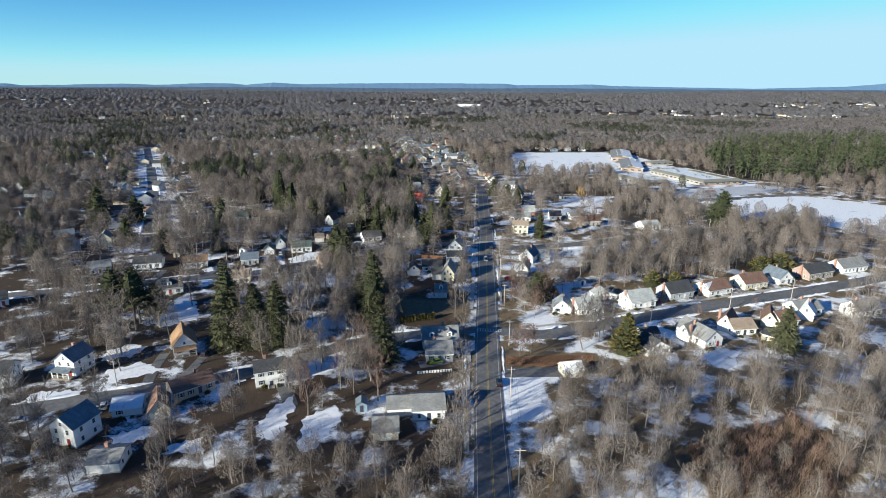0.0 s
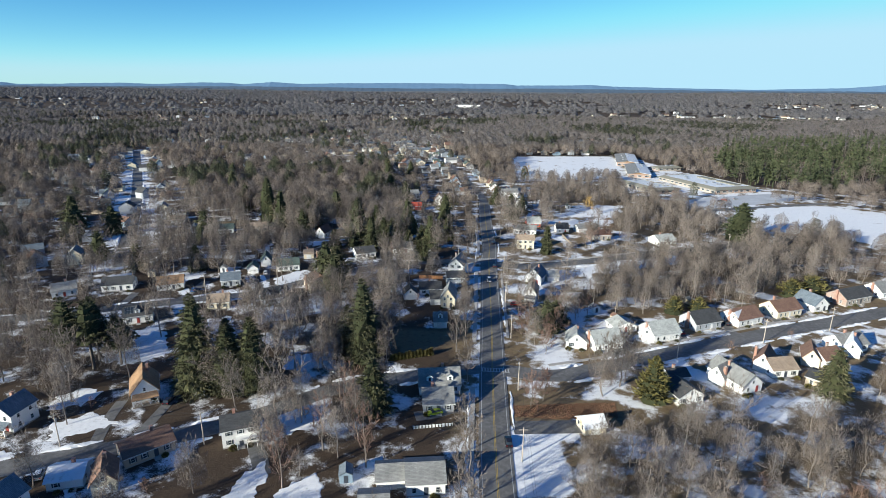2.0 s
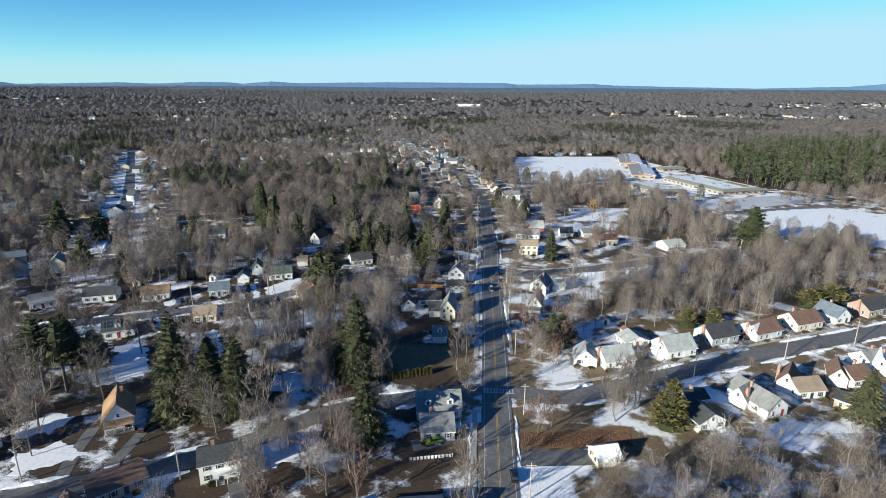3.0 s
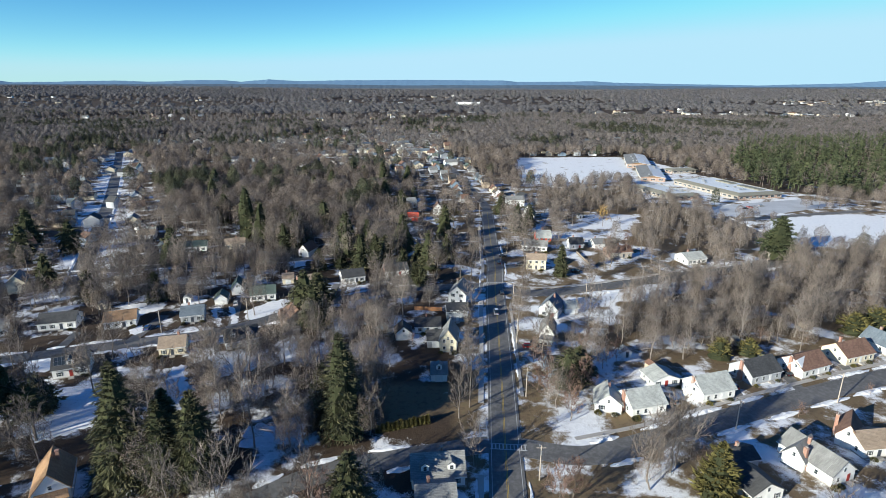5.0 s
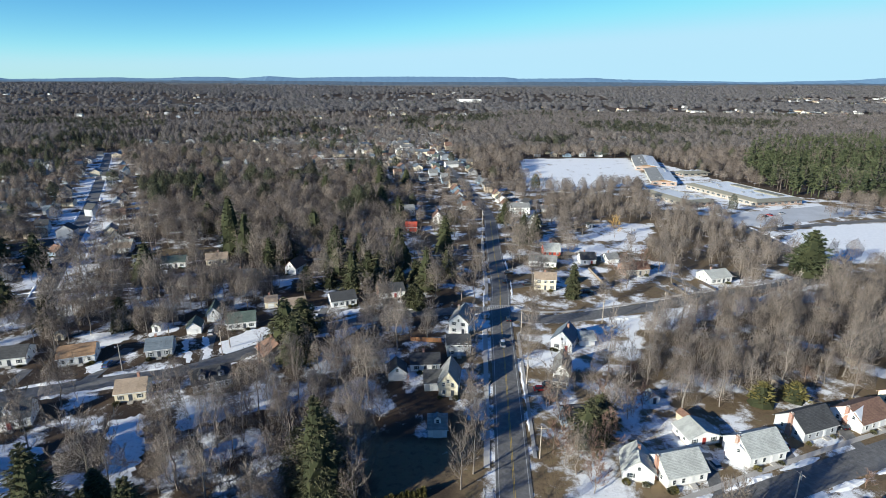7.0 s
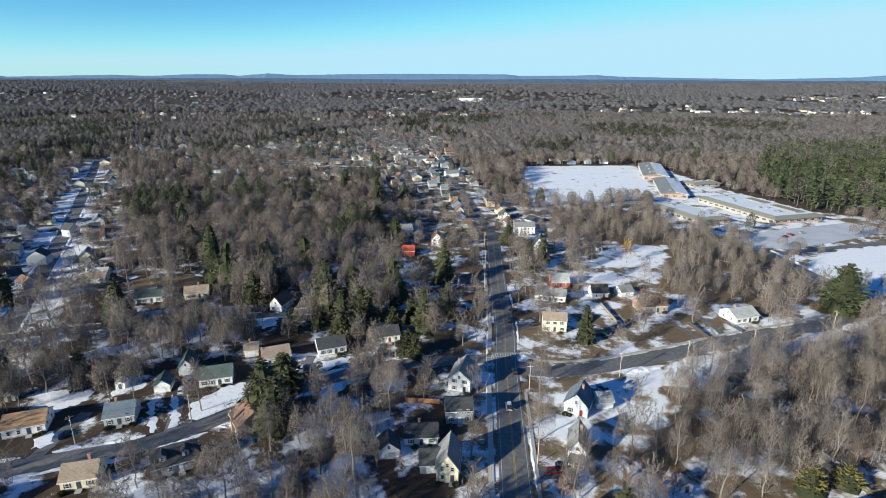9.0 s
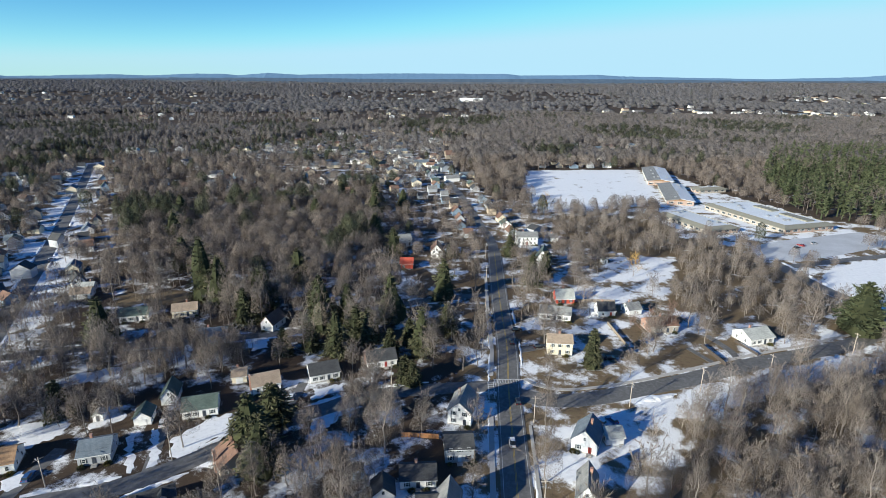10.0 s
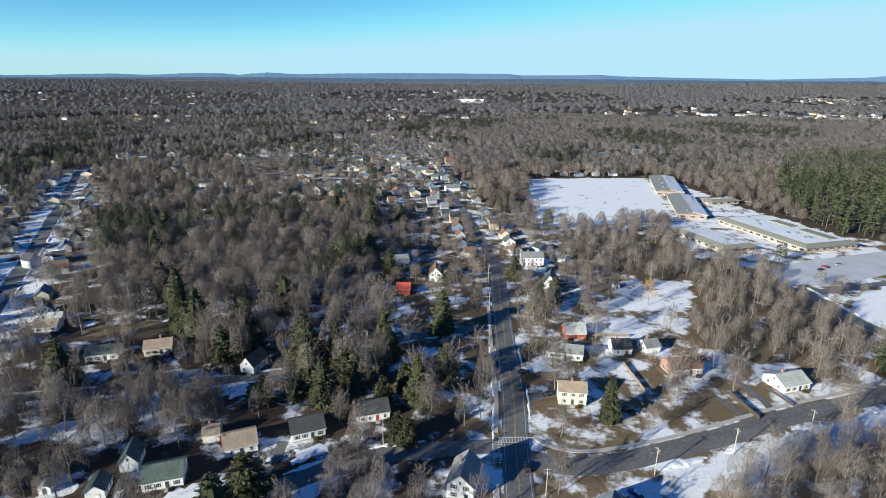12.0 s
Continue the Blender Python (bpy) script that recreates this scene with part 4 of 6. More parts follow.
house(69.8, 211.1, -29, 5.5, 6.0, 2.8, 2.2, "y", "white", "snow", "white side wing house with snow on its roof")
house(93.8, 223.6, 22, 12.2, 9.0, 3.2, 3.4, "x", "grey", "slate_dark", "grey house with dark roof and brick chimney", chimney=1)
house(111.7, 228.3, 24, 12.7, 9.0, 3.2, 3.0, "x", "white", "brown", "white house with reddish brown roof and brick chimney", chimney=1)
house(109.4, 225.9, -54, 4.6, 7.0, 3.0, 2.6, "y", "white", "snow", "white gabled cottage with a snowy roof")
house(132.0, 237.6, 21, 13.0, 9.0, 3.2, 3.2, "x", "cream", "brown", "cream house with a brown roof")
house(148.4, 244.7, 19, 7.6, 10.0, 3.2, 3.4, "y", "white", "slate_blue", "white gabled house with a slate blue roof")
house(169.9, 253.4, 23, 16.1, 9.0, 3.4, 3.0, "x", "brick", "slate_dark", "red brick house with a dark roof", chimney=1)
house(192.4, 263.4, 19, 17.8, 9.0, 3.2, 3.2, "x", "white", "grey", "white house with grey roof at the street bend", chimney=1)
house(-4.7, 240.5, -4, 5.8, 10.0, 4.6, 4.0, "y", "cream", "grey", "cream gabled house with brown window frames")
house(-7.5, 218.3, 4, 4.8, 6.0, 3.0, 2.6, "x", "white", "grey", "small white cottage with a single dormer", dormers=1)
house(-1.1, 284.3, -13, 7.5, 11.0, 5.0, 3.4, "y", "white", "grey", "white gabled house with a grey roof beside the road")
house(-2.4, 265.4, 6, 8.1, 8.0, 4.6, 2.0, "x", "grey", "slate_dark", "grey house with a dark roof beside the road")
house(-13.3, 253.8, 6, 9.6, 7.0, 3.0, 2.2, "x", "white", "slate_dark", "low white house with a dark roof in the shade")
house(-9.9, 242.3, 7, 5.8, 7.0, 3.0, 2.4, "x", "grey", "slate_dark", "small grey house with a dark roof")
house(-21.9, 247.2, 10, 5.7, 6.0, 3.0, 2.4, "y", "white", "slate_dark", "small white gabled house in the shade")
house(36.2, 271.5, -24, 7.4, 9.5, 4.0, 3.6, "y", "white", "slate_blue", "white gabled farmhouse with a slate-blue roof at the corner")
house(43.9, 273.9, 9, 5.5, 6.0, 2.8, 2.0, "x", "white", "pale", "white garage with a pale roof")
house(31.3, 249.0, -13, 3.7, 10.0, 4.2, 3.4, "y", "white", "grey", "white house with grey roof and side porch", porch=1)
house(30.0, 221.9, 8, 6.0, 8.0, 4.4, 2.4, "x", "blue", "slate_dark", "blue-grey house with a dark roof behind bare trees")
house(37.2, 330.1, -4, 9.6, 7.0, 5.4, 2.2, "x", "cream", "tan_roof", "two-storey cream house with a tan roof")
house(120.2, 343.9, 18, 12.0, 10.0, 3.2, 2.4, "x", "white", "pale", "white ranch house with pale roof and fenced lawn")
house(84.5, 352.9, 10, 12.6, 9.0, 3.4, 2.4, "x", "brick", "brown", "dark red house behind bare trees")
house(47.9, 382.5, 3, 8.7, 8.0, 3.0, 3.4, "x", "barn", "pale", "red barn with a pale metal roof")
house(40.7, 362.7, -12, 13.9, 7.0, 3.4, 2.4, "x", "white", "grey", "long white house with a grey roof")
house(64.4, 368.2, 2, 7.7, 8.0, 3.2, 2.8, "x", "white", "slate_dark", "small white house with a dark roof")
house(77.3, 370.5, 16, 6.6, 7.0, 2.8, 2.2, "x", "white", "grey", "small white garage with a grey roof")
house(45, 437, -12, 9.2, 12.0, 4.2, 6.4, "y", "white", "green", "white chapel-like house with a steep dark green roof")
house(39.9, 480.2, 3, 13.4, 9.0, 5.6, 2.4, "x", "white", "grey", "white two-storey house with a grey roof")
house(57.3, 487.7, 2, 7.6, 7.0, 2.8, 2.0, "x", "white", "grey", "white garage with a grey roof")
house(-34, 429.9, 3, 7.2, 9.0, 3.4, 2.2, "x", "barn", "red", "bright red garage with a red roof")
house(-17.7, 450.5, 2, 7.0, 10.0, 4.8, 4.0, "y", "white", "brown", "white gabled house with brown roof in the sun")
house(-40.4, 473, 17, 8.8, 9.0, 4.6, 2.6, "x", "grey", "grey", "grey house beyond the evergreens")
house(-33, 318, 19, 11.0, 9.0, 3.2, 2.4, "x", "white", "slate_dark", "white ranch house with a dark roof", chimney=1)
house(-52.5, 307.4, 24, 10.5, 9.0, 3.2, 2.4, "x", "white", "slate_dark", "white house with a dark hip-like roof and shaded yard")
house(-71, 299, 25, 9.4, 9.0, 3.2, 2.4, "x", "white", "tan_roof", "white ranch house with a tan roof", chimney=1)
house(-81.8, 303.2, 16, 4.8, 6.0, 3.0, 1.8, "x", "cream", "tan_roof", "small cream shed with a tan roof")
house(-87, 283.7, 19, 10.6, 9.0, 3.2, 2.4, "x", "white", "green", "white ranch house with a green roof")
house(-100.2, 289.9, 16, 4.1, 8.0, 3.4, 3.0, "y", "white", "green", "white garage with a dark green gabled roof")
house(-102.5, 277.5, 15, 3.8, 6.0, 3.0, 2.0, "y", "white", "green", "small white shed with a green roof")
house(-84.4, 347.3, -14, 5.9, 10.0, 3.6, 3.4, "y", "white", "brown", "white gabled house with a dark brown roof")
house(-106.6, 260.4, 19, 8.3, 9.0, 3.2, 2.4, "x", "grey", "slate_blue", "grey house shaded by trees")
house(-149.2, 353.3, 18, 11.8, 9.0, 3.2, 2.2, "x", "white", "green", "white ranch house with a grey green roof")
house(-129.4, 359.4, 21, 10.6, 9.0, 3.2, 2.2, "x", "cream", "tan_roof", "cream ranch house with a tan roof")
house(-166.2, 350.9, 28, 5.1, 9.0, 3.2, 2.8, "y", "white", "grey", "white gabled house with a grey roof")
house(-105.8, 334.2, 14, 11.2, 9.0, 3.2, 2.2, "x", "white", "slate_blue", "white house with a slate blue roof behind trees")
house(-201.5, 390.2, 41, 6.0, 10.0, 4.6, 3.0, "y", "white", "slate_dark", "white gabled house on the avenue")
house(-190, 376.9, 17, 9.0, 8.0, 3.0, 2.0, "x", "white", "tan_roof", "low white house with a tan roof")
house(-192.6, 385.9, 15, 5.5, 6.0, 2.6, 1.8, "x", "white", "pale", "small white garage on the avenue")
house(-131.8, 254.1, 23, 10.9, 9.0, 3.2, 2.4, "x", "white", "orange", "white ranch house with an orange tan roof")
house(-154.2, 251.6, 18, 12.6, 9.0, 3.2, 2.4, "x", "white", "slate_dark", "white ranch house with a dark grey roof")
house(-125.8, 217.7, 26, 10.0, 9.0, 3.4, 3.0, "x", "white", "slate_dark", "white cape house with a dark roof and a dormer", dormers=1)
house(-100.4, 232.9, 17, 8.4, 8.0, 3.2, 2.4, "x", "cream", "tan_roof", "cream house with a tan roof behind trees")
house(-79.4, 239.7, 29, 11.3, 8.0, 3.2, 3.2, "x", "grey", "slate_dark", "grey cape house with a dark roof and two dormers", dormers=2)
house(-65.2, 258.2, 35, 10.4, 9.0, 3.6, 3.4, "y", "tan", "brown", "tan gabled house with a dark brown roof", chimney=1)
house(-173.6, 242.9, 34, 9.2, 9.0, 3.2, 2.4, "x", "white", "grey", "white ranch house with a grey roof")
house(-188.1, 199.9, 40, 5.9, 9.0, 3.2, 2.4, "x", "white", "slate_dark", "white ranch house with a dark roof")

# ---- shrubs along the house fronts ----
def front_shrubs():
    """Low rounded shrubs planted against the walls of the nearer houses."""
    rng = random.Random(77)
    g = np.random.default_rng(77)
    leaf = []
    for k in range(420):
        v = g.normal(0, 1, 3)
        v[2] = abs(v[2])
        v /= np.linalg.norm(v)
        c = v * np.array([0.75, 0.65, 0.85]) * g.uniform(0.6, 1.0)
        side = np.cross(v, g.normal(0, 1, 3))
        side /= np.linalg.norm(side)
        leaf.append([c - side * 0.11, c + side * 0.11, c + v * 0.26 + g.normal(0, 0.05, 3)])
    stem = Build().tube((0, 0, 0), (0, 0, 0.5), 0.05, 0.03, 5)
    for m, word in ((OLIVE, "rounded olive-green shrub against a house wall"), (NEEDLE, "rounded dark green shrub against a house wall")):
        t = thing("garden_shrub", 0, 0, -50, 0, word, "shrub", "garden shrubs")
        part("stem", stem, BARK, t)
        part("crown", tri_mesh("crown", np.array(leaf), m), m, t)
        for h in [o for o in scene.objects if o.name.startswith("house") and o.parent is None][:70]:
            wall = next(c for c in h.children if c.name.startswith("wall"))
            half_l, half_d = max(v.co.x for v in wall.data.vertices), max(v.co.y for v in wall.data.vertices)
            k = rng.uniform(0.7, 1.25)
            spot = h.matrix_basis @ Vector((rng.uniform(0.35, 0.95) * half_l * rng.choice((-1, 1)), -half_d - 0.9, 0))
            copy_thing(t, pose(spot.x, spot.y, 0, 0, 0, rng.uniform(0, 360)) @ Matrix.Diagonal((k * 1.2, k * 1.2, k, 1)))
        for o in (*t.children_recursive, t):
            bpy.data.objects.remove(o)


front_shrubs()

# ---- the school, its field and lots ----
def school_block(x0, y0, x1, y1, depth, H, label, brick=0.0):
    """A long flat-roofed wing from one corner to another; depth to the right of that line."""
    p, q = Vector((x0, y0)), Vector((x1, y1))
    L, rot = (q - p).length, math.degrees(math.atan2(y1 - y0, x1 - x0))
    s = thing("school_building", x0, y0, 0, rot, label, "school", "school buildings")
    part("wall", Build().box(0, -depth, 0, L, 0, H), WALL["brick"], s)
    if brick:  # a low gable: the sunny slope is bare, the other keeps its snow
        rise, e = 1.8, 1.0
        for side, mat, words in ((0, ROOF["grey"], "bare grey roof slope"), (1, MEMBRANE, "roof slope under thin snow")):
            y0, y1 = (e, -depth * 0.5) if side == 0 else (-depth - e, -depth * 0.5)
            sl = Build()
            sl.solid([(-e, y0, H - 0.1), (L + e, y0, H - 0.1), (L + e, y1, H + rise), (-e, y1, H + rise), (-e, y0, H + 0.25), (L + e, y0, H + 0.25), (L + e, y1, H + rise + 0.35), (-e, y1, H + rise + 0.35)],
                     [(0, 1, 2, 3), (4, 5, 6, 7), (0, 1, 5, 4), (1, 2, 6, 5), (2, 3, 7, 6), (3, 0, 4, 7)])
            part("roof", sl, mat, s, words)
        part("gable", Build().solid([(0, 0, H), (0, -depth, H), (0, -depth / 2, H + rise), (0.4, 0, H), (0.4, -depth, H), (0.4, -depth / 2, H + rise)], [(0, 1, 2), (3, 4, 5), (0, 1, 4, 3), (1, 2, 5, 4), (2, 0, 3, 5)]), WALL["barn"] if L < 80 else ROOF["orange"], s, "painted gable end")
    else:  # a deep sloping fascia round a flat roof
        o, i, zt, zb = 1.3, 3.4, H + 1.7, H - 0.35
        out = [(-o, o), (L + o, o), (L + o, -depth - o), (-o, -depth - o)]
        inn = [(i, -i), (L - i, -i), (L - i, -depth + i), (i, -depth + i)]
        fa = Build()
        fa.solid([(x, y, zb) for x, y in out] + [(x, y, zb + 0.4) for x, y in out] + [(x, y, zt) for x, y in inn] + [(x, y, zt - 0.5) for x, y in inn],
                 [(k, (k + 1) % 4, (k + 1) % 4 + 4, k + 4) for k in range(4)] + [(k + 4, (k + 1) % 4 + 4, (k + 1) % 4 + 8, k + 8) for k in range(4)] + [(k + 8, (k + 1) % 4 + 8, (k + 1) % 4 + 12, k + 12) for k in range(4)] + [(k + 12, (k + 1) % 4 + 12, (k + 1) % 4, k) for k in range(4)])
        part("fascia", fa, FASCIA, s, "deep olive-grey sloping roof edge")
        part("roof", Build().box(i - 0.2, -depth + i - 0.2, H + 1.0, L - i + 0.2, -i + 0.2, H + 1.34), MEMBRANE, s, "flat roof under thin snow")
        if L > 70:
            for ux, uy, w in ((L * 0.62, -depth * 0.72, 9), (L * 0.25, -depth * 0.70, 12)):
                part("skylight_deck", Build().box(ux - w, uy - 3.5, H + 1.34, ux + w, uy + 3.5, H + 2.1).box(ux - w - 0.3, uy - 3.8, H + 2.1, ux + w + 0.3, uy + 3.8, H + 2.3), FASCIA, s, "raised olive-grey roof section")
    n = int(L / 6)
    for side, yy, r in ((0, -depth - 0.01, 0), (1, 0.01, 180)):
        for i in range(n):
            w = new("window", SCHOOL_FRAME)
            w.parent = s
            w.matrix_basis = pose((i + 0.5) * L / n, yy, 1.0, 0, 0, r)
            g = new("pane", SCHOOL_PANE)
            g.parent = w
    m = max(2, int(depth / 6))
    for i in range(m):
        for xx, r in ((-0.01, 270), (L + 0.01, 90)):
            w = new("window", SCHOOL_FRAME)
            w.parent = s
            w.matrix_basis = pose(xx, -(i + 0.5) * depth / m, 1.0, 0, 0, r)
            g = new("pane", SCHOOL_PANE)
            g.parent = w
    rng = random.Random(int(L))
    for i in range(int(L / 9)):
        ux, uy = rng.uniform(4, L - 4), -rng.uniform(0.2, 0.8) * depth
        u = part("roof_unit", Build().box(ux - 1, uy - 0.8, H + 1.42, ux + 1, uy + 0.8, H + 2.4).box(ux - 0.8, uy - 0.6, H + 2.4, ux + 0.8, uy + 0.6, H + 2.55), STEEL, s, "grey rooftop ventilator")
    return s


SCHOOL_FRAME = Build().box(-1.9, -0.08, 0, 1.9, 0, 0.1).box(-1.9, -0.08, 1.6, 1.9, 0, 1.7).box(-1.9, -0.08, 0.1, -1.8, 0, 1.6).box(1.8, -0.08, 0.1, 1.9, 0, 1.6).box(-0.65, -0.07, 0.1, -0.58, 0, 1.6).box(0.58, -0.07, 0.1, 0.65, 0, 1.6).mesh("window_frame", TRIM)
SCHOOL_PANE = Build().box(-1.8, -0.04, 0.1, 1.8, 0, 1.6).mesh("pane", GLASS)
school_block(169, 507, 152, 556, 26, 3.4, "low flat-roofed school wing with brick walls")
school_block(224, 512, 200, 588, 44, 3.8, "large flat-roofed brick school building with ventilators")
school_block(174, 604, 192, 682, 22, 3.6, "narrow red brick school wing with a snowy flat roof", 1.0)
school_block(218, 664, 246, 672, 12, 3.4, "long low flat-roofed school annexe in the snow")
school_block(186, 694, 206, 780, 24, 4.4, "flat-roofed orange brick school hall beside the field", 1.0)


def lot(poly, label):
    ob = new("parking_lot", mesh_of("parking_lot", [(x, y, 0.05) for x, y in poly], [tuple(range(len(poly)))], SALTED))
    return tagged(ob, label, "parking lot", kind="structure")


lot(LOT, "salted pale parking lot edged with snow")

# ---- far hills along the horizon ----
def hill_ridge(y, heights, seed, mat, label):
    rng = np.random.default_rng(seed)
    xs = np.linspace(-4400, 4400, 420)
    base = np.interp(xs, [p[0] for p in heights], [p[1] for p in heights])
    wob = np.convolve(rng.normal(0, 1, len(xs) + 30), np.ones(14) / 14, "same")[15:-15] * 3 + rng.normal(0, 0.5, len(xs))
    top = base + wob
    v, f = [], []
    for x, h in zip(xs, top):
        yy = math.sqrt(max(y * y - x * x * 0.35, 1))
        v += [(x, yy - 260, -2), (x, yy - 120, h * 0.62), (x, yy, h), (x, yy + 60, -2)]
    for i in range(len(xs) - 1):
        for j in range(3):
            a = i * 4 + j
            f.append((a, a + 4, a + 5, a + 1))
    return tagged(new("backdrop", mesh_of("hills", v, f, mat)), label, "hills", kind="structure")


RIDGE = ((-4400, 120), (-3475, 139), (-3300, 136), (-3235, 124), (-2970, 127), (-2820, 134), (-2580, 138), (-2340, 131), (-2130, 139), (-2025, 144), (-1790, 144), (-1700, 134), (-1480, 153), (-1255, 140), (-1030, 144), (-665, 151),
         (-185, 154), (300, 152), (415, 140), (795, 143), (970, 147), (1145, 137), (1650, 130), (2170, 122), (2395, 130), (2720, 137), (2825, 148), (2960, 162), (3015, 158), (3200, 170), (3600, 150), (4400, 130))
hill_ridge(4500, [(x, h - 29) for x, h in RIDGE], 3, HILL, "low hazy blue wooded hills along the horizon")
hill_ridge(4250, ((-4400, 88), (-2600, 84), (-1500, 90), (-400, 84), (700, 89), (1900, 84), (4400, 90)), 4, PLAIN, "wooded plain before the hills, tinted dark haze blue")
hill_ridge(3900, ((-4400, 70), (-3000, 66), (-1800, 72), (-900, 64), (200, 70), (1200, 63), (2400, 70), (4400, 66)), 5, PLAIN_NEAR, "wooded plain far off, tinted haze blue-grey")

# ---- houses farther off ----
def far_house(x, y, rot, rng, wall=None, roof=None):
    L, D = rng.uniform(7.5, 10), rng.uniform(6, 7.5)
    H = rng.choice((3.1, 3.2, 3.4, 5.2))
    wall = wall or rng.choice(("white", "grey", "grey", "cream", "grey", "blue", "blue", "tan", "tan"))
    roof = roof or rng.choice(("slate_dark", "slate_dark", "slate_dark", "brown", "brown", "brown", "slate_blue", "green", "grey"))
    words = {"slate_dark": "charcoal", "tan_roof": "tan", "slate_blue": "slate-blue", "snow": "snow-covered", "blue": "blue-grey"}
    label = "distant %s house with a %s roof among bare trees" % (words.get(wall, wall), words.get(roof, roof))
    FOOTPRINTS.append((x, y, 5.5))
    h = thing("house", x, y, 0, rot, label, "house", "far houses")
    ridge, rise = rng.choice(("x", "x", "y")), rng.uniform(2.2, 3.4)
    part("wall", gable_body(L, D, H, rise, ridge), WALL[wall], h)
    for side in (-1, 1):
        part("roof", roof_slab(L, D, H, rise, ridge, side), ROOF[roof], h)
    for k in (-0.25, 0.25):
        put_window(h, k * L, -D / 2 - 0.01, 0.95, 0, 0.95)


def far_street(line, off, step, rng, skip=0.15, keep=lambda p: True):
    run = 0.0
    for p, q in zip(line, line[1:]):
        run += (q - p).length
        if run > step:
            run = rng.uniform(-4, 2)
            d = (q - p).normalized()
            for s in (-1, 1):
                c = p + Vector((d.y, -d.x)) * s * (off + rng.uniform(-2, 3))
                if rng.random() > skip and keep(c) and not any(bool(inside(w, c.x, c.y)) for w in WOODS + OPEN) and all(math.hypot(c.x - x, c.y - y) > r + 6 for x, y, r in FOOTPRINTS):
                    far_house(c.x, c.y, math.degrees(math.atan2(d.y, d.x)) + rng.choice((0, 180)) + rng.uniform(-4, 4), rng)


far_rng = random.Random(12)
far_street(ave, 20, 20, far_rng, 0.3)
far_street(far_line, 15, 20, far_rng, 0.3)
for pts in ([(-330, 395), (-275, 410), (-235, 418)], [(-345, 460), (-290, 478), (-250, 470)], [(-420, 520), (-340, 545)], [(-170, 640), (-110, 610), (-20, 640)], [(-190, 700), (-100, 690), (-40, 720)],
            [(-130, 780), (-70, 790), (-10, 770)], [(30, 480), (60, 500)], [(60, 812), (130, 815), (200, 818)], [(-300, 640), (-230, 690), (-200, 760)], [(-250, 270), (-215, 300)], [(-270, 215), (-225, 235)], [(-300, 340), (-262, 372), (-225, 352)], [(-400, 450), (-350, 440), (-310, 455)], [(-460, 600), (-400, 580), (-350, 560)], [(-500, 690), (-455, 660), (-410, 640)]):
    far_street(smooth_line(pts, 4), 13, 16, far_rng, 0.2)


def distant_roofs(spots, rng, wall, roof, word):
    """Specks of houses far away: small gabled bodies in one mesh."""
    walls, roofs = Build(), Build()
    for x, y, w in spots:
        a = rng.choice((0.2, 0.35, 1.8, 1.95)) + rng.uniform(-0.1, 0.1)
        ca, sa = math.cos(a), math.sin(a)
        up = float(60 * max(0.0, min(1.0, (math.hypot(x, y) - 1800) / 2500)) ** 1.4)
        turn = lambda p: (x + p[0] * ca - p[1] * sa, y + p[0] * sa + p[1] * ca, p[2] + up)
        L, D, H = w * rng.uniform(0.75, 1.1), w * 0.65, rng.uniform(3.4, 5.6)
        b = gable_body(L, D, H, 2.6, "x")
        walls.solid([turn(v) for v in b.v], b.f)
        for side in (-1, 1):
            r = roof_slab(L, D, H, 2.6, "x", side, 0.25)
            roofs.solid([turn(v) for v in r.v], r.f)
    tagged(new("distant_houses", walls.mesh("walls", WALL[wall])), "%s houses scattered through the distant woods" % word, "houses", kind="stuff")
    tagged(new("distant_roofs", roofs.mesh("roofs", ROOF[roof])), "%s-walled distant houses' weathered roofs" % word, "roofs", kind="stuff")


specks = []
HAMLETS = ((-110, 1050, 130, 200, 40), (-210, 900, 110, 130, 30), (-60, 800, 70, 110, 18), (-480, 760, 90, 90, 16), (-420, 900, 160, 200, 12), (-620, 1500, 500, 250, 10), (-150, 1700, 250, 300, 12), (950, 1750, 260, 160, 60), (600, 1900, 400, 250, 16),
                          (1500, 2400, 500, 300, 50), (-1400, 2300, 700, 500, 18), (0, 2700, 700, 500, 14), (-360, 650, 120, 160, 12), (200, 960, 60, 50, 12))
for cx, cy, sx, sy, n in HAMLETS:
    for i in range(n):
        specks.append((far_rng.gauss(cx, sx * 0.6), far_rng.gauss(cy, sy * 0.6), far_rng.uniform(10, 16) * (1 + cy / 4000)))
specks = [p for p in specks if p[1] > 600 and not inside(FIELD, p[0], p[1]) and not inside(PINES, p[0], p[1])]
for k, (wl, rf) in enumerate((("white", "grey"), ("grey", "slate_dark"), ("tan", "brown"), ("cream", "slate_blue"))):
    distant_roofs(specks[k::4], far_rng, wl, rf, wl)
tagged(new("warehouse", Build().box(-30, 2380, 4, 70, 2420, 21).box(-28, 2382, 21, 68, 2418, 21.5).mesh("warehouse", WALL["white"])), "long white warehouse in the distant woods", "warehouse")

# ---- trees ----
def sliver(p, d, length, width, rng):
    """A thin tapering blade from p along d."""
    side = np.cross(d, rng.normal(0, 1, 3))
    side /= np.linalg.norm(side) + 1e-9
    return [p - side * width / 2, p + side * width / 2, p + d * length]


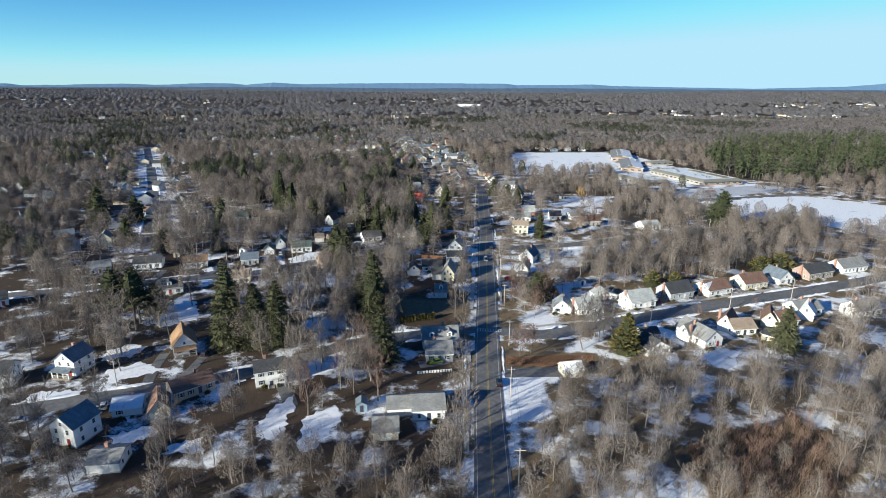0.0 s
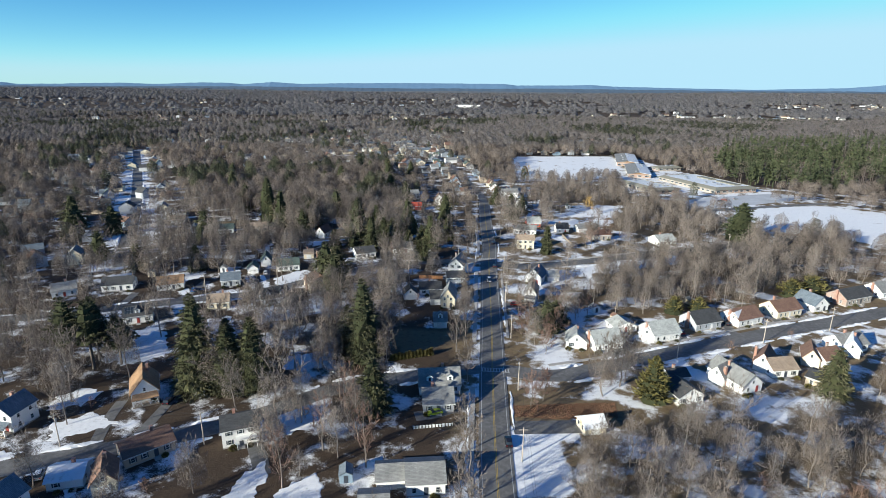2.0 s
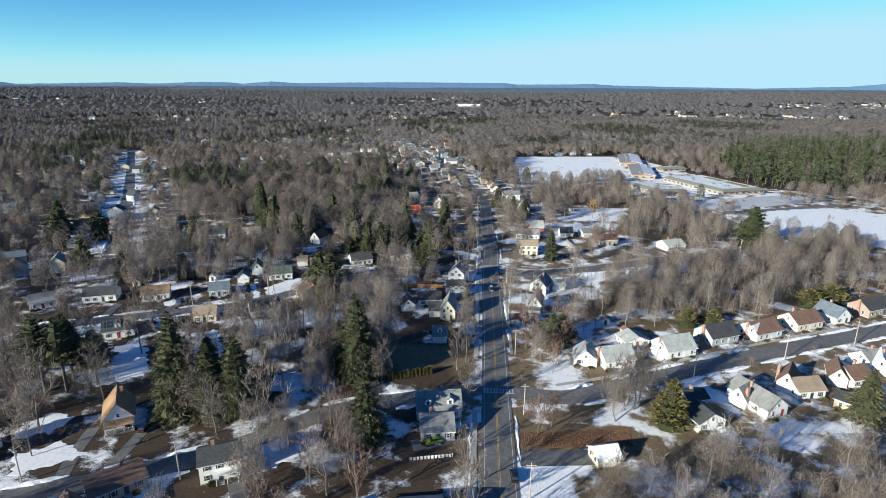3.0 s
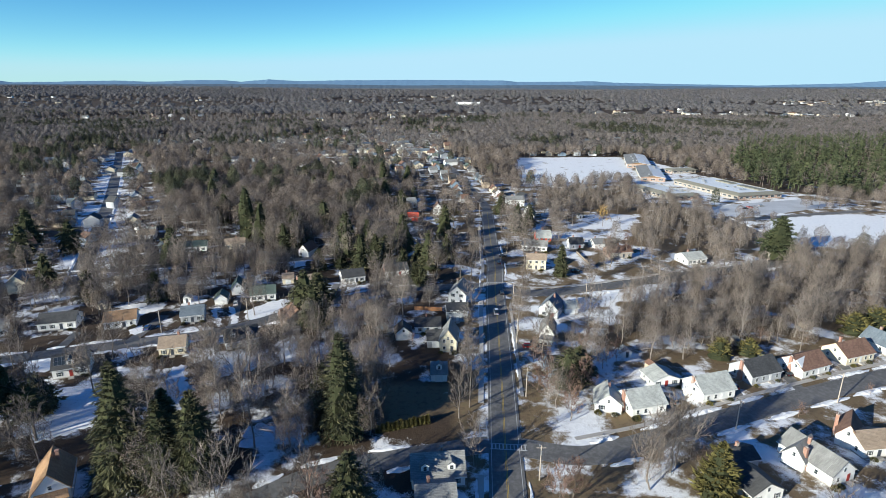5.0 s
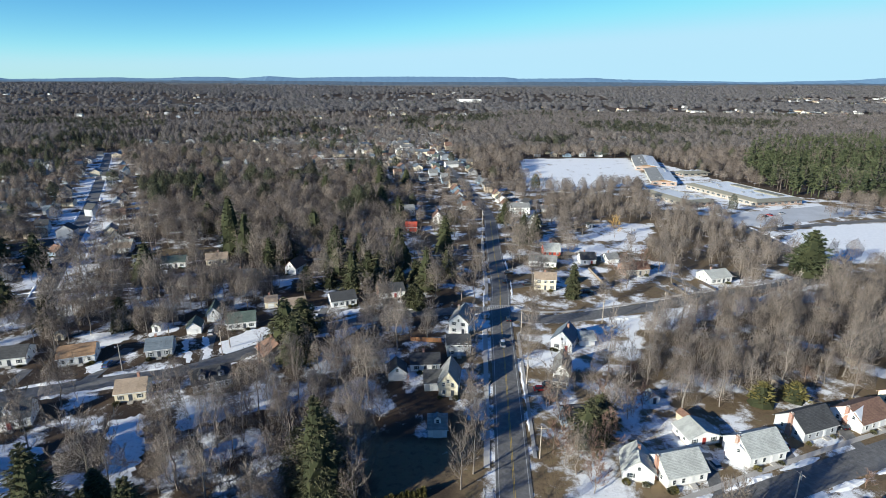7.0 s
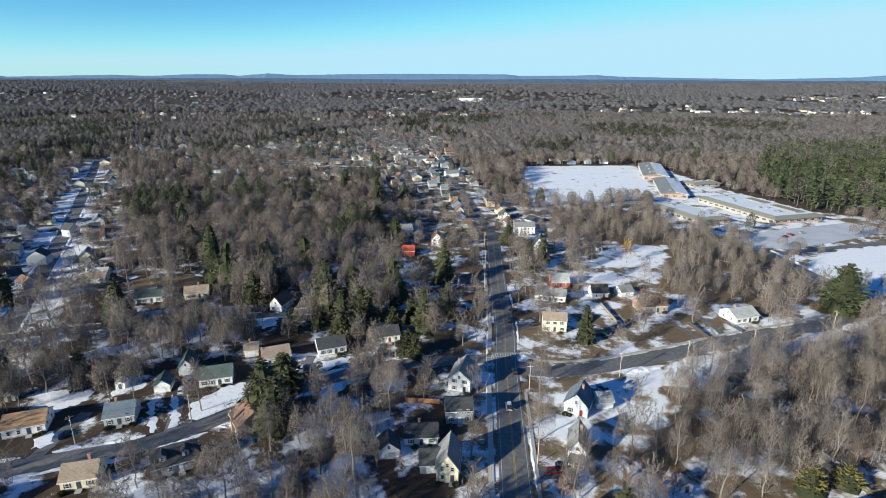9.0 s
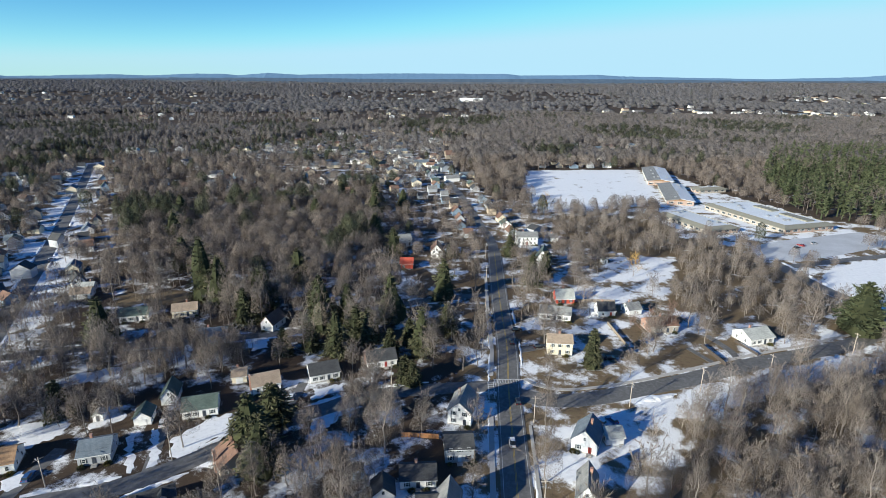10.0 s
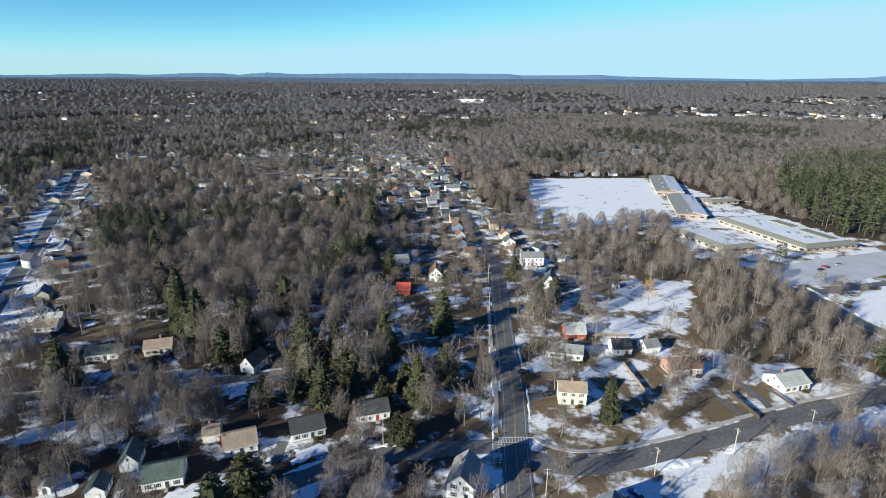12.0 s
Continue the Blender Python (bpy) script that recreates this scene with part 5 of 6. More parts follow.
def prism(p, q, r0, r1, sides=3):
    d = (q - p) / (np.linalg.norm(q - p) + 1e-9)
    u = np.cross(d, [0.3, 0.9, 0.2])
    u /= np.linalg.norm(u) + 1e-9
    w = np.cross(d, u)
    out, ang = [], [2 * math.pi * i / sides for i in range(sides)]
    ring = [u * math.cos(a) + w * math.sin(a) for a in ang]
    for i in range(sides):
        a, b = ring[i], ring[(i + 1) % sides]
        out.append([p + a * r0, p + b * r0, q + b * r1])
        out.append([p + a * r0, q + b * r1, q + a * r1])
    return out


def unit(v):
    return v / (np.linalg.norm(v) + 1e-9)


def bare_tree_tris(seed, H=12.0, spread=0.42, limbs=14, subs=6, twigs=11, tw=0.05, low=0.22):
    """A leafless tree: trunk and limbs in one array, fine twigs in another."""
    rng = np.random.default_rng(seed)
    wood, fine = [], []
    pts = [np.zeros(3)]
    for i in range(1, 6):
        pts.append(np.array([rng.normal(0, 0.018 * H), rng.normal(0, 0.018 * H), H * 0.17 * i]) + pts[-1] * [0.6, 0.6, 0])
    rad = [0.011 * H * (1 - i / 5.6) + 0.02 for i in range(6)]
    for i in range(5):
        wood += prism(pts[i], pts[i + 1], rad[i], rad[i + 1], 5)
    for i in range(limbs):
        f = low + (0.97 - low) * ((i + rng.random()) / limbs)
        k = min(int(f * 5), 4)
        p = pts[k] + (pts[k + 1] - pts[k]) * (f * 5 - k)
        a = i * 2.4 + rng.normal(0, 0.4)
        el = radians(rng.uniform(28, 48) + 28 * f)
        d = np.array([math.cos(a) * math.cos(el), math.sin(a) * math.cos(el), math.sin(el)])
        Ln = H * spread * (1.05 - 0.55 * f) * rng.uniform(0.75, 1.2)
        r = rad[k] * 0.30
        line = [p]
        for s in range(2):
            d = unit(d + rng.normal(0, 0.16, 3) + [0, 0, 0.15])
            line.append(line[-1] + d * Ln / 2)
            wood += prism(line[-2], line[-1], r * (1 - s / 2.3), r * (1 - (s + 1) / 2.3), 3)
        for j in range(subs):
            g = 0.25 + 0.75 * (j + rng.random()) / subs
            s = min(int(g * 2), 1)
            b = line[s] + (line[s + 1] - line[s]) * (g * 2 - s)
            e = unit(unit(line[s + 1] - line[s]) * 0.8 + rng.normal(0, 0.5, 3) + [0, 0, 0.4])
            Lb = Ln * rng.uniform(0.25, 0.5)
            tip = b + e * Lb
            wood.append(sliver(b, e, Lb, r * 1.0, rng))
            for t in range(twigs):
                c = b + (tip - b) * rng.uniform(0.2, 1.0)
                fine.append(sliver(c, unit(e + rng.normal(0, 0.5, 3) + [0, 0, 0.4]), Lb * rng.uniform(0.35, 0.8), tw * rng.uniform(0.6, 1.3), rng))
    return np.array(wood), np.array(fine)


def conifer_tris(seed, H=16.0, R=3.4, levels=20, per=9, droop=0.25, ragged=0.25, base=0.06, sprays=17, bulk=1.0):
    """A spruce or pine: tiers of drooping boughs, each a fan of needle sprays."""
    rng = np.random.default_rng(seed)
    wood = prism(np.zeros(3), np.array([0, 0, H * 0.6]), 0.022 * H, 0.012 * H, 6) + prism(np.array([0, 0, H * 0.6]), np.array([0, 0, H * 0.98]), 0.012 * H, 0.02, 5)
    fine = []
    for i in range(levels):
        f = base + (1 - base) * (i + rng.random() * 0.7) / levels
        r = R * (1 - f) ** 0.65 * rng.uniform(1 - ragged, 1 + ragged * 0.6) + 0.15
        n = max(4, int(per * (0.45 + 0.8 * (1 - f))))
        for j in range(n):
            a = 2 * math.pi * (j + rng.random()) / n
            rr = r * rng.uniform(0.65, 1.12)
            d = unit(np.array([math.cos(a), math.sin(a), -droop + rng.normal(0, 0.12) + 0.55 * f]))
            p = np.array([0, 0, f * H])
            side = np.array([-math.sin(a), math.cos(a), 0])
            for k in range(sprays):
                u = ((k + rng.random()) / sprays) ** 0.75
                c = p + d * rr * u + side * rr * 0.30 * u * rng.uniform(-1, 1) - np.array([0, 0, 0.10 * rr * u * u])
                e = unit(d * 0.8 + side * rng.uniform(-0.8, 0.8) + [0, 0, rng.uniform(-0.55, 0.25)])
                fine.append(sliver(c, e, (0.45 + 0.14 * rr * rng.uniform(0.6, 1.4)) * (0.5 + 0.5 * bulk), (0.26 + 0.03 * rr) * bulk, rng))
    return np.array(wood), np.array(fine)


def round_crown(seed, H, R, n, width, length, trunk=True):
    """A far leafless tree: a trunk and a rounded crown of outward twigs."""
    rng = np.random.default_rng(seed)
    out = prism(np.zeros(3), np.array([0, 0, H * 0.7]), 0.014 * H, 0.005 * H) if trunk else []
    for i in range(n):
        v = unit(rng.normal(0, 1, 3))
        v[2] = max(v[2], -0.45)
        c = np.array([0, 0, 0.6 * H]) + v * np.array([R, R, 0.38 * H]) * 0.86 * rng.uniform(0, 1) ** 0.45
        e = unit(v * 0.9 + np.array([0, 0, 0.35]) + rng.normal(0, 0.45, 3))
        out.append(sliver(c, e, length * rng.uniform(0.6, 1.3), width * rng.uniform(0.6, 1.4), rng))
    return np.array(out)


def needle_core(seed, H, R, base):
    """The inside of an evergreen: an uneven cone, its shade put into a dark colour."""
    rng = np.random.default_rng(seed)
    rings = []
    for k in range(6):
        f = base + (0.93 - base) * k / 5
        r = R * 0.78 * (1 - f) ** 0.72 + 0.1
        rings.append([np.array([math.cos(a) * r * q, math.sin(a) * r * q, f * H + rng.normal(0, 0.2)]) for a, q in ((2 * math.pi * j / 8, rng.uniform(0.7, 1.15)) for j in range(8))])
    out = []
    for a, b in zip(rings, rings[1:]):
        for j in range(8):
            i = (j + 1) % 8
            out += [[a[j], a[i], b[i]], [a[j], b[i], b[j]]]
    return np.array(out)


def cone_tris(seed, H, R, n, width, low=0.12):
    """A far evergreen of drooping blades."""
    rng = np.random.default_rng(seed)
    out = [sliver(np.zeros(3), np.array([0, 0, 1.0]), H, 0.05 * H, rng)]
    for i in range(n):
        f = low + (1 - low) * rng.uniform(0, 1) ** 1.3
        a = rng.uniform(0, 2 * math.pi)
        d = unit(np.array([math.cos(a), math.sin(a), rng.uniform(-0.35, 0.5)]))
        out.append(sliver(np.array([0, 0, f * H]) + d * 0.1, d, (R * (1 - f) ** 0.7 + 0.5) * rng.uniform(0.7, 1.2), width * rng.uniform(0.7, 1.3), rng))
    return np.array(out)


def dome_body(seed, H, R, low=0.15, around=7, rings=4):
    """A far crown as an uneven, softly rounded body: vertices and triangles."""
    rng = np.random.default_rng(seed)
    v, f = [], []
    for k in range(rings):
        u = k / rings
        for j in range(around):
            a = 2 * math.pi * (j + 0.5 * (k % 2) + rng.uniform(-0.25, 0.25)) / around
            r = R * math.cos(u * math.pi / 2) ** 0.7 * rng.uniform(0.72, 1.18)
            v.append((math.cos(a) * r, math.sin(a) * r, H * (low + (1 - low) * math.sin(u * math.pi / 2) * rng.uniform(0.88, 1.1))))
    v.append((rng.normal(0, 0.15) * R, rng.normal(0, 0.15) * R, H * rng.uniform(0.98, 1.08)))
    for k in range(rings - 1):
        for j in range(around):
            p, q = k * around + j, k * around + (j + 1) % around
            f += [(p, q, q + around), (p, q + around, p + around)]
    t, k = len(v) - 1, (rings - 1) * around
    f += [(k + j, k + (j + 1) % around, t) for j in range(around)]
    return np.array(v), np.array(f)


def rise_at(x, y):
    """The land climbs gently towards the far hills."""
    return 60 * np.clip((np.hypot(x, y) - 1800) / 2500, 0, 1) ** 1.4


def canopy(name, bodies, spots, rng, mat, label):
    """Far crowns in one smooth mesh."""
    pick, ang = rng.integers(0, len(bodies), len(spots)), rng.uniform(0, 2 * math.pi, len(spots))
    V, F, base = [], [], 0
    for k, (v, f) in enumerate(bodies):
        s = spots[pick == k]
        c, n, sc = np.cos(ang[pick == k])[:, None], np.sin(ang[pick == k])[:, None], s[:, 2][:, None]
        X = (v[None, :, 0] * c - v[None, :, 1] * n) * sc + s[:, 0][:, None]
        Y = (v[None, :, 0] * n + v[None, :, 1] * c) * sc + s[:, 1][:, None]
        Z = v[None, :, 2] * sc + rise_at(s[:, 0], s[:, 1])[:, None] - 0.5
        V.append(np.stack([X, Y, Z], -1).reshape(-1, 3))
        F.append((f[None] + (np.arange(len(s)) * len(v))[:, None, None]).reshape(-1, 3) + base)
        base += len(s) * len(v)
    V, F = np.concatenate(V), np.concatenate(F)
    me = bpy.data.meshes.new(name)
    me.vertices.add(len(V))
    me.loops.add(F.size)
    me.polygons.add(len(F))
    me.vertices.foreach_set("co", V.astype(np.float32).ravel())
    me.loops.foreach_set("vertex_index", F.astype(np.int32).ravel())
    me.polygons.foreach_set("loop_start", np.arange(0, F.size, 3, dtype=np.int32))
    me.polygons.foreach_set("loop_total", np.full(len(F), 3, dtype=np.int32))
    me.polygons.foreach_set("use_smooth", np.ones(len(F), bool))
    me.materials.append(mat)
    me.update()
    return tagged(new(name, me), label, "woods", kind="stuff")


def planted(templates, spots, rng):
    """The templates' triangles at all the spots (x, y, scale), turned at random."""
    pieces = [np.zeros((0, 3, 3))]
    pick = rng.integers(0, len(templates), len(spots))
    ang = rng.uniform(0, 2 * math.pi, len(spots))
    for k, t in enumerate(templates):
        s = spots[pick == k]
        if not len(s):
            continue
        c, n = np.cos(ang[pick == k]), np.sin(ang[pick == k])
        X = t[None, :, :, 0] * c[:, None, None] - t[None, :, :, 1] * n[:, None, None]
        Y = t[None, :, :, 0] * n[:, None, None] + t[None, :, :, 1] * c[:, None, None]
        Z = np.broadcast_to(t[None, :, :, 2], X.shape)
        sc = s[:, 2][:, None, None]
        tri = np.stack([X * sc + s[:, 0][:, None, None], Y * sc + s[:, 1][:, None, None], Z * sc], -1)
        pieces.append(tri.reshape(-1, 3, 3))
    return np.concatenate(pieces)


def free_spots(x0, x1, y0, y1, step, rng, chance, gap=2.5, fan=True):
    """Jittered spots within a rectangle, clear of streets, houses and open ground, kept with a local chance."""
    gx, gy = np.meshgrid(np.arange(x0, x1, step), np.arange(y0, y1, step))
    x = gx.ravel() + rng.uniform(-0.5, 0.5, gx.size) * step
    y = gy.ravel() + rng.uniform(-0.5, 0.5, gx.size) * step
    ok = np.ones(x.shape, bool)
    if fan:
        ok &= np.abs(x) < 0.86 * (y + 30) + 12
    x, y = x[ok], y[ok]
    ok = rng.random(len(x)) < chance(x, y)
    x, y = x[ok], y[ok]
    ok = street_gap(x, y) > gap
    for p in OPEN:
        ok &= ~inside(p, x, y)
    for hx, hy, hr in FOOTPRINTS:
        ok &= np.hypot(x - hx, y - hy) > hr + 2.2
    x, y = x[ok], y[ok]
    return np.stack([x, y, rng.uniform(0.65, 1.25, len(x))], 1)


def stuff(name, tris, mat, label, category):
    return tagged(new(name, tri_mesh(name, tris, mat)), label, category, kind="stuff")


clump = lambda x, y: 0.5 + 0.5 * np.sin(x * 0.011 + 1.7 * np.sin(y * 0.006)) * np.cos(y * 0.009 + x * 0.004)


def hamlet(x, y):
    """Thinner woods where houses gather."""
    m = np.ones(np.shape(x))
    for cx, cy, sx, sy, n in HAMLETS:
        m = np.where(((x - cx) / sx) ** 2 + ((y - cy) / sy) ** 2 < 1, 0.55 if cy < 1300 else 0.16, m)
    return m


def in_any(polys, x, y):
    m = np.zeros(np.shape(x), bool)
    for p in polys:
        m |= inside(p, x, y)
    return m


BARE = [bare_tree_tris(s, 15.5 + 1.5 * (s % 3), 0.44 + 0.04 * (s % 4), twigs=11, tw=0.09, low=0.26) for s in range(8)]
SLIM = [bare_tree_tris(s + 40, 20, 0.27, 13, 5, 9, 0.075, 0.38) for s in range(4)]
BUSH = [bare_tree_tris(s + 80, 4.5, 0.62, 12, 5, 8, 0.05, 0.05) for s in range(4)]


def tree_kind(name, wood, fine, bark, leaf, label, category="tree", crown="crown"):
    """One tree as a thing with its trunk and crown."""
    t = thing(name, 0, 0, -50, 0, label, category, "trees of the neighbourhood")
    part("trunk", tri_mesh("trunk", wood, bark), bark, t)
    part(crown, tri_mesh(crown, fine, leaf), leaf, t)
    return t


def plant(kinds, spots, rng):
    """Copies of the kinds, one at each spot."""
    for i, (x, y, s) in enumerate(spots):
        k = kinds[int(rng.integers(0, len(kinds)))]
        copy_thing(k, pose(x, y, 0, 0, 0, float(rng.uniform(0, 360))) @ Matrix.Diagonal((s, s, s * float(rng.uniform(0.9, 1.12)), 1)))


def drop_kind(kinds):
    for k in kinds:
        for o in (*k.children_recursive, k):
            bpy.data.objects.remove(o)


rng = np.random.default_rng(5)
# singly standing leafless trees in the yards near the flight line
yard_kinds = [tree_kind("bare_tree", w, f, BARK, TWIG, "leafless grey-brown deciduous tree") for w, f in BARE]
yard = free_spots(-200, 200, 100, 430, 7.5, rng, lambda x, y: np.where(in_any(WOODS, x, y), 0.0, np.where(y < 158, 0.26, np.where((x < -20) & (y > 225), 0.50, 0.34)) - 0.12 * (x > 20) - 0.25 * (np.abs(x + 8) < 22)))
for hx, hy, hr in FOOTPRINTS:  # front lawns stay open
    yard = yard[~((np.abs(yard[:, 0] - hx * (1 - 0.05)) < hr + 1.5) & (yard[:, 1] < hy) & (yard[:, 1] > hy - hr - 11))]
yard = yard[np.argsort(np.hypot(yard[:, 0] * 0.8, yard[:, 1] - 200))]
plant(yard_kinds, yard[:300], rng)
drop_kind(yard_kinds)
stuff("yard_trees", planted([np.concatenate(t) for t in BARE], yard[300:], rng), TWIG, "leafless trees between the outer houses", "trees")

# woods near the flight line
def near_wood(x, y):
    return np.where(inside(BRUSH, x, y), 0.08, 1.0) * (np.where(inside(WOOD_SOUTH, x, y), 0.82, 0) + np.where(inside(WOOD_NEAR, x, y), 0.55, 0) + np.where(inside(WOOD_SNOW, x, y), 0.52, 0) + np.where(inside(WOOD_EAST, x, y), 0.75, 0) + np.where(in_any([WOOD_BANK, WOOD_SCHOOL], x, y), 0.55, 0) + np.where(inside(WOOD_STRIP, x, y), 0.9, 0))


near = free_spots(-190, 240, 42, 570, 6.0, rng, near_wood, 3.0)
near[:, 2] *= np.where((near[:, 0] > 40) & (near[:, 1] > 340), 0.68, np.where(near[:, 1] < 160, 0.76, 0.9)) * rng.uniform(0.7, 1.12, len(near))
mixed = BARE[:6] + SLIM
state = rng.bit_generator.state
stuff("woodland", planted([t[0] for t in mixed], near, rng), BARK, "grey-brown trunks and limbs of dense leafless woodland", "woods")
rng.bit_generator.state = state
stuff("woodland_twigs", planted([t[1] for t in mixed], near, rng), TWIG, "fine grey-brown twigs of the leafless woodland", "woods")
brushy = free_spots(-190, 240, 84, 420, 10.0, rng, lambda x, y: np.where(in_any([WOOD_SOUTH, WOOD_BANK, WOOD_EAST, BRUSH], x, y), 0.45, 0.06), 2.0)
stuff("undergrowth", planted([np.concatenate(t) for t in BUSH], brushy, rng), RED_TWIG, "reddish-brown leafless undergrowth", "bushes")

thicket = free_spots(48, 102, 97, 134, 3.4, rng, lambda x, y: np.where(inside(BRUSH, x, y), 0.8, 0), 2.0)
thicket[:, 2] *= 0.75
stuff("thicket", planted([np.concatenate(t) for t in BUSH], thicket, rng), RED_TWIG, "dense reddish-brown leafless thicket in a clearing", "bushes")
canopy("woodland_twigs", [dome_body(s + 190, 16, 5.0, 0.35, 7, 3) for s in range(5)], near, rng, VEIL, "finest twigs of the leafless woodland")
canopy("yard_twigs", [dome_body(s + 210, 14.5, 4.6, 0.38, 7, 3) for s in range(5)], yard, rng, VEIL, "finest twigs of the leafless yard trees")

# the tall straight trees along the edge of the wood
edge_line = smooth_line([(-178, 386), (-143, 393), (-112, 399), (-78, 418), (-60, 440)], 3.0)
edge = np.array([(p.x + rng.uniform(-2, 2), p.y + rng.uniform(0, 9), rng.uniform(0.75, 1.0)) for p in edge_line])
TALL = [bare_tree_tris(s + 300, 20, 0.24, 12, 5, 12, 0.08, 0.55) for s in range(3)]
stuff("woodland_edge", planted([t[0] for t in TALL], edge, rng), BARK, "straight grey trunks along the edge of a wood", "woods")
stuff("woodland_edge_twigs", planted([t[1] for t in TALL], edge, rng), TWIG, "high twigs of the trees along the edge of a wood", "woods")

# middle distance
MIDDLE = [round_crown(s, 17 + s % 3, 6.4, 105, 0.14, 2.3) for s in range(6)]
HAZE = [dome_body(s + 90, 16.0, 5.6, 0.38, 7, 3) for s in range(6)]
HEDGE_FAR = [round_crown(s + 130, 18, 5.4, 120, 0.42, 1.8) for s in range(5)]


PINE_BODY = [dome_body(s + 230, 18.0, 4.7, 0.22, 7, 4) for s in range(5)]
GROVES = ((-506, 733, 38), (-430, 625, 36), (-239, 527, 20), (-226, 492, 18), (-262, 560, 16), (-169, 561, 24), (-322, 895, 48), (-284, 1061, 70), (-220, 1040, 50), (-462, 840, 42), (-98, 636, 18), (-82, 680, 18),
          (-179, 859, 36), (-386, 941, 50), (-78, 457, 14), (-132, 587, 16), (-272, 470, 14), (-135, 381, 10), (-560, 900, 60), (-640, 1100, 80), (-60, 1150, 60), (120, 900, 40), (300, 1150, 90), (-820, 1250, 100), (560, 1300, 110), (-30, 1420, 120), (-420, 1350, 90))


def grove(x, y):
    """Whether pines gather here."""
    m = np.zeros(np.shape(x))
    for cx, cy, r in GROVES:
        m = np.maximum(m, ((x - cx) ** 2 + ((y - cy) * 0.7) ** 2 < r * r) * 1.0)
    return m


def settled(x, y):
    """Where houses stand close and trees are few and lower."""
    lane = 6 - 0.128 * (y - 230)
    return ((np.abs(x - lane) < 34) & (y > 330) & (y < 700)) | inside(QUARTER_NORTH, x, y) | inside(QUARTER_WEST, x, y)


def middle_wood(x, y):
    d = np.where(settled(x, y), np.where(inside(QUARTER_WEST, x, y), 0.62, 0.42), 0.66)
    d = np.where((x > 10) & (y > 540) & ~settled(x, y), 0.85, d)
    d = np.where(inside(WOOD_HILL, x, y), 1.0, d)
    return np.where(in_any([WOOD_SOUTH, WOOD_EAST, WOOD_SNOW, WOOD_NEAR, WOOD_STRIP, WOOD_BANK, WOOD_SCHOOL, PINES], x, y), 0, d)


mid = free_spots(-620, 700, 240, 830, 8.2, rng, middle_wood, 3.0)
mid = mid[(np.abs(mid[:, 0]) > 200) | (mid[:, 1] > 430) | inside(WOOD_HILL, mid[:, 0], mid[:, 1])]
mid[:, 2] *= np.where(settled(mid[:, 0], mid[:, 1]), np.where(mid[:, 0] < -150, 0.78, 0.62), np.where((mid[:, 0] > 0) & (mid[:, 1] < 640), 0.7, np.where(inside(WOOD_HILL, mid[:, 0], mid[:, 1]), 0.95, 0.82)))
green = rng.random(len(mid)) < np.maximum(0.03, 0.45 * grove(mid[:, 0], mid[:, 1]))
mid_clear = np.min([np.hypot(mid[:, 0] - p.x, mid[:, 1] - p.y) for p in smooth_line(AVENUE, 6)], 0) > 13  # open front lawns
mid, green = mid[mid_clear], green[mid_clear]
stuff("woodland", planted(MIDDLE, mid[~green], rng), TWIG, "leafless brown woods between the houses", "woods")
canopy("twig_haze", HAZE, mid[~green], rng, FUZZ_NEAR, "fine grey-brown twigs of the woods between the houses")
mid[green, 2] *= 1.18
stuff("evergreens", planted(HEDGE_FAR, mid[green], rng), PINE, "dark evergreens scattered through the woods", "trees")
canopy("evergreens", PINE_BODY, mid[green], rng, FUZZ_PINE, "soft dark needled crowns of the scattered evergreens")
pines = free_spots(240, 780, 500, 1010, 8, rng, lambda x, y: np.where(inside(PINES, x, y), 0.85, 0), 3.0)
bare_pine = rng.random(len(pines)) < 0.3
stuff("woodland", planted(MIDDLE, pines[bare_pine], rng), TWIG, "leafless trees among the pines", "woods")
stuff("pine_wood", planted([cone_tris(s + 9, 21, 4.6, 70, 1.3, 0.3) for s in range(4)], pines[~bare_pine], rng), PINE, "green pine plantation beyond the school", "woods")

# the wide woods to the horizon
def far_wood(x, y):
    return (0.70 + 0.28 * clump(x, y)) * np.where(settled(x, y), 0.5, hamlet(x, y))


FAR_TWIGS = [round_crown(s + 150, 16 + s % 3, 6.4, 9, 0.20, 2.4, False) for s in range(6)]
FAR_PINES = [round_crown(s + 170, 17, 5.6, 22, 0.8, 2.2) for s in range(5)]
far = free_spots(-1600, 1600, 820, 1750, 9.4, rng, far_wood)
far[:, 2] = (0.62 + 0.36 * far[:, 2]) * np.where((hamlet(far[:, 0], far[:, 1]) < 1) | settled(far[:, 0], far[:, 1]), 0.72, 1.0)
green = rng.random(len(far)) < np.maximum(0.02 + 0.14 * (clump(far[:, 0] * 1.3 + 200, far[:, 1]) > 0.72), 0.45 * grove(far[:, 0], far[:, 1]))
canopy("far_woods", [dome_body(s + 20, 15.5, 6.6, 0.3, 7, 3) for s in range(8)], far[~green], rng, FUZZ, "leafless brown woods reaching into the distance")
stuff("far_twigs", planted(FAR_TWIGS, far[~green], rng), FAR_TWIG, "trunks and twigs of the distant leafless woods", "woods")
stuff("far_evergreens", planted(FAR_PINES, far[green], rng), PINE, "dark round-headed pines standing in the distant woods", "woods")
canopy("far_evergreens", PINE_BODY, far[green], rng, FUZZ_PINE, "soft dark needled crowns of the distant pines")
vast = free_spots(-3400, 3400, 1730, 3950, 22, rng, lambda x, y: (0.75 + 0.22 * clump(x * 0.6, y * 0.6)) * hamlet(x, y))
vast[:, 2] = 0.6 + 0.4 * vast[:, 2]
green = rng.random(len(vast)) < 0.02 + 0.10 * (clump(vast[:, 0] * 0.5 + 90, vast[:, 1] * 0.7) > 0.7)
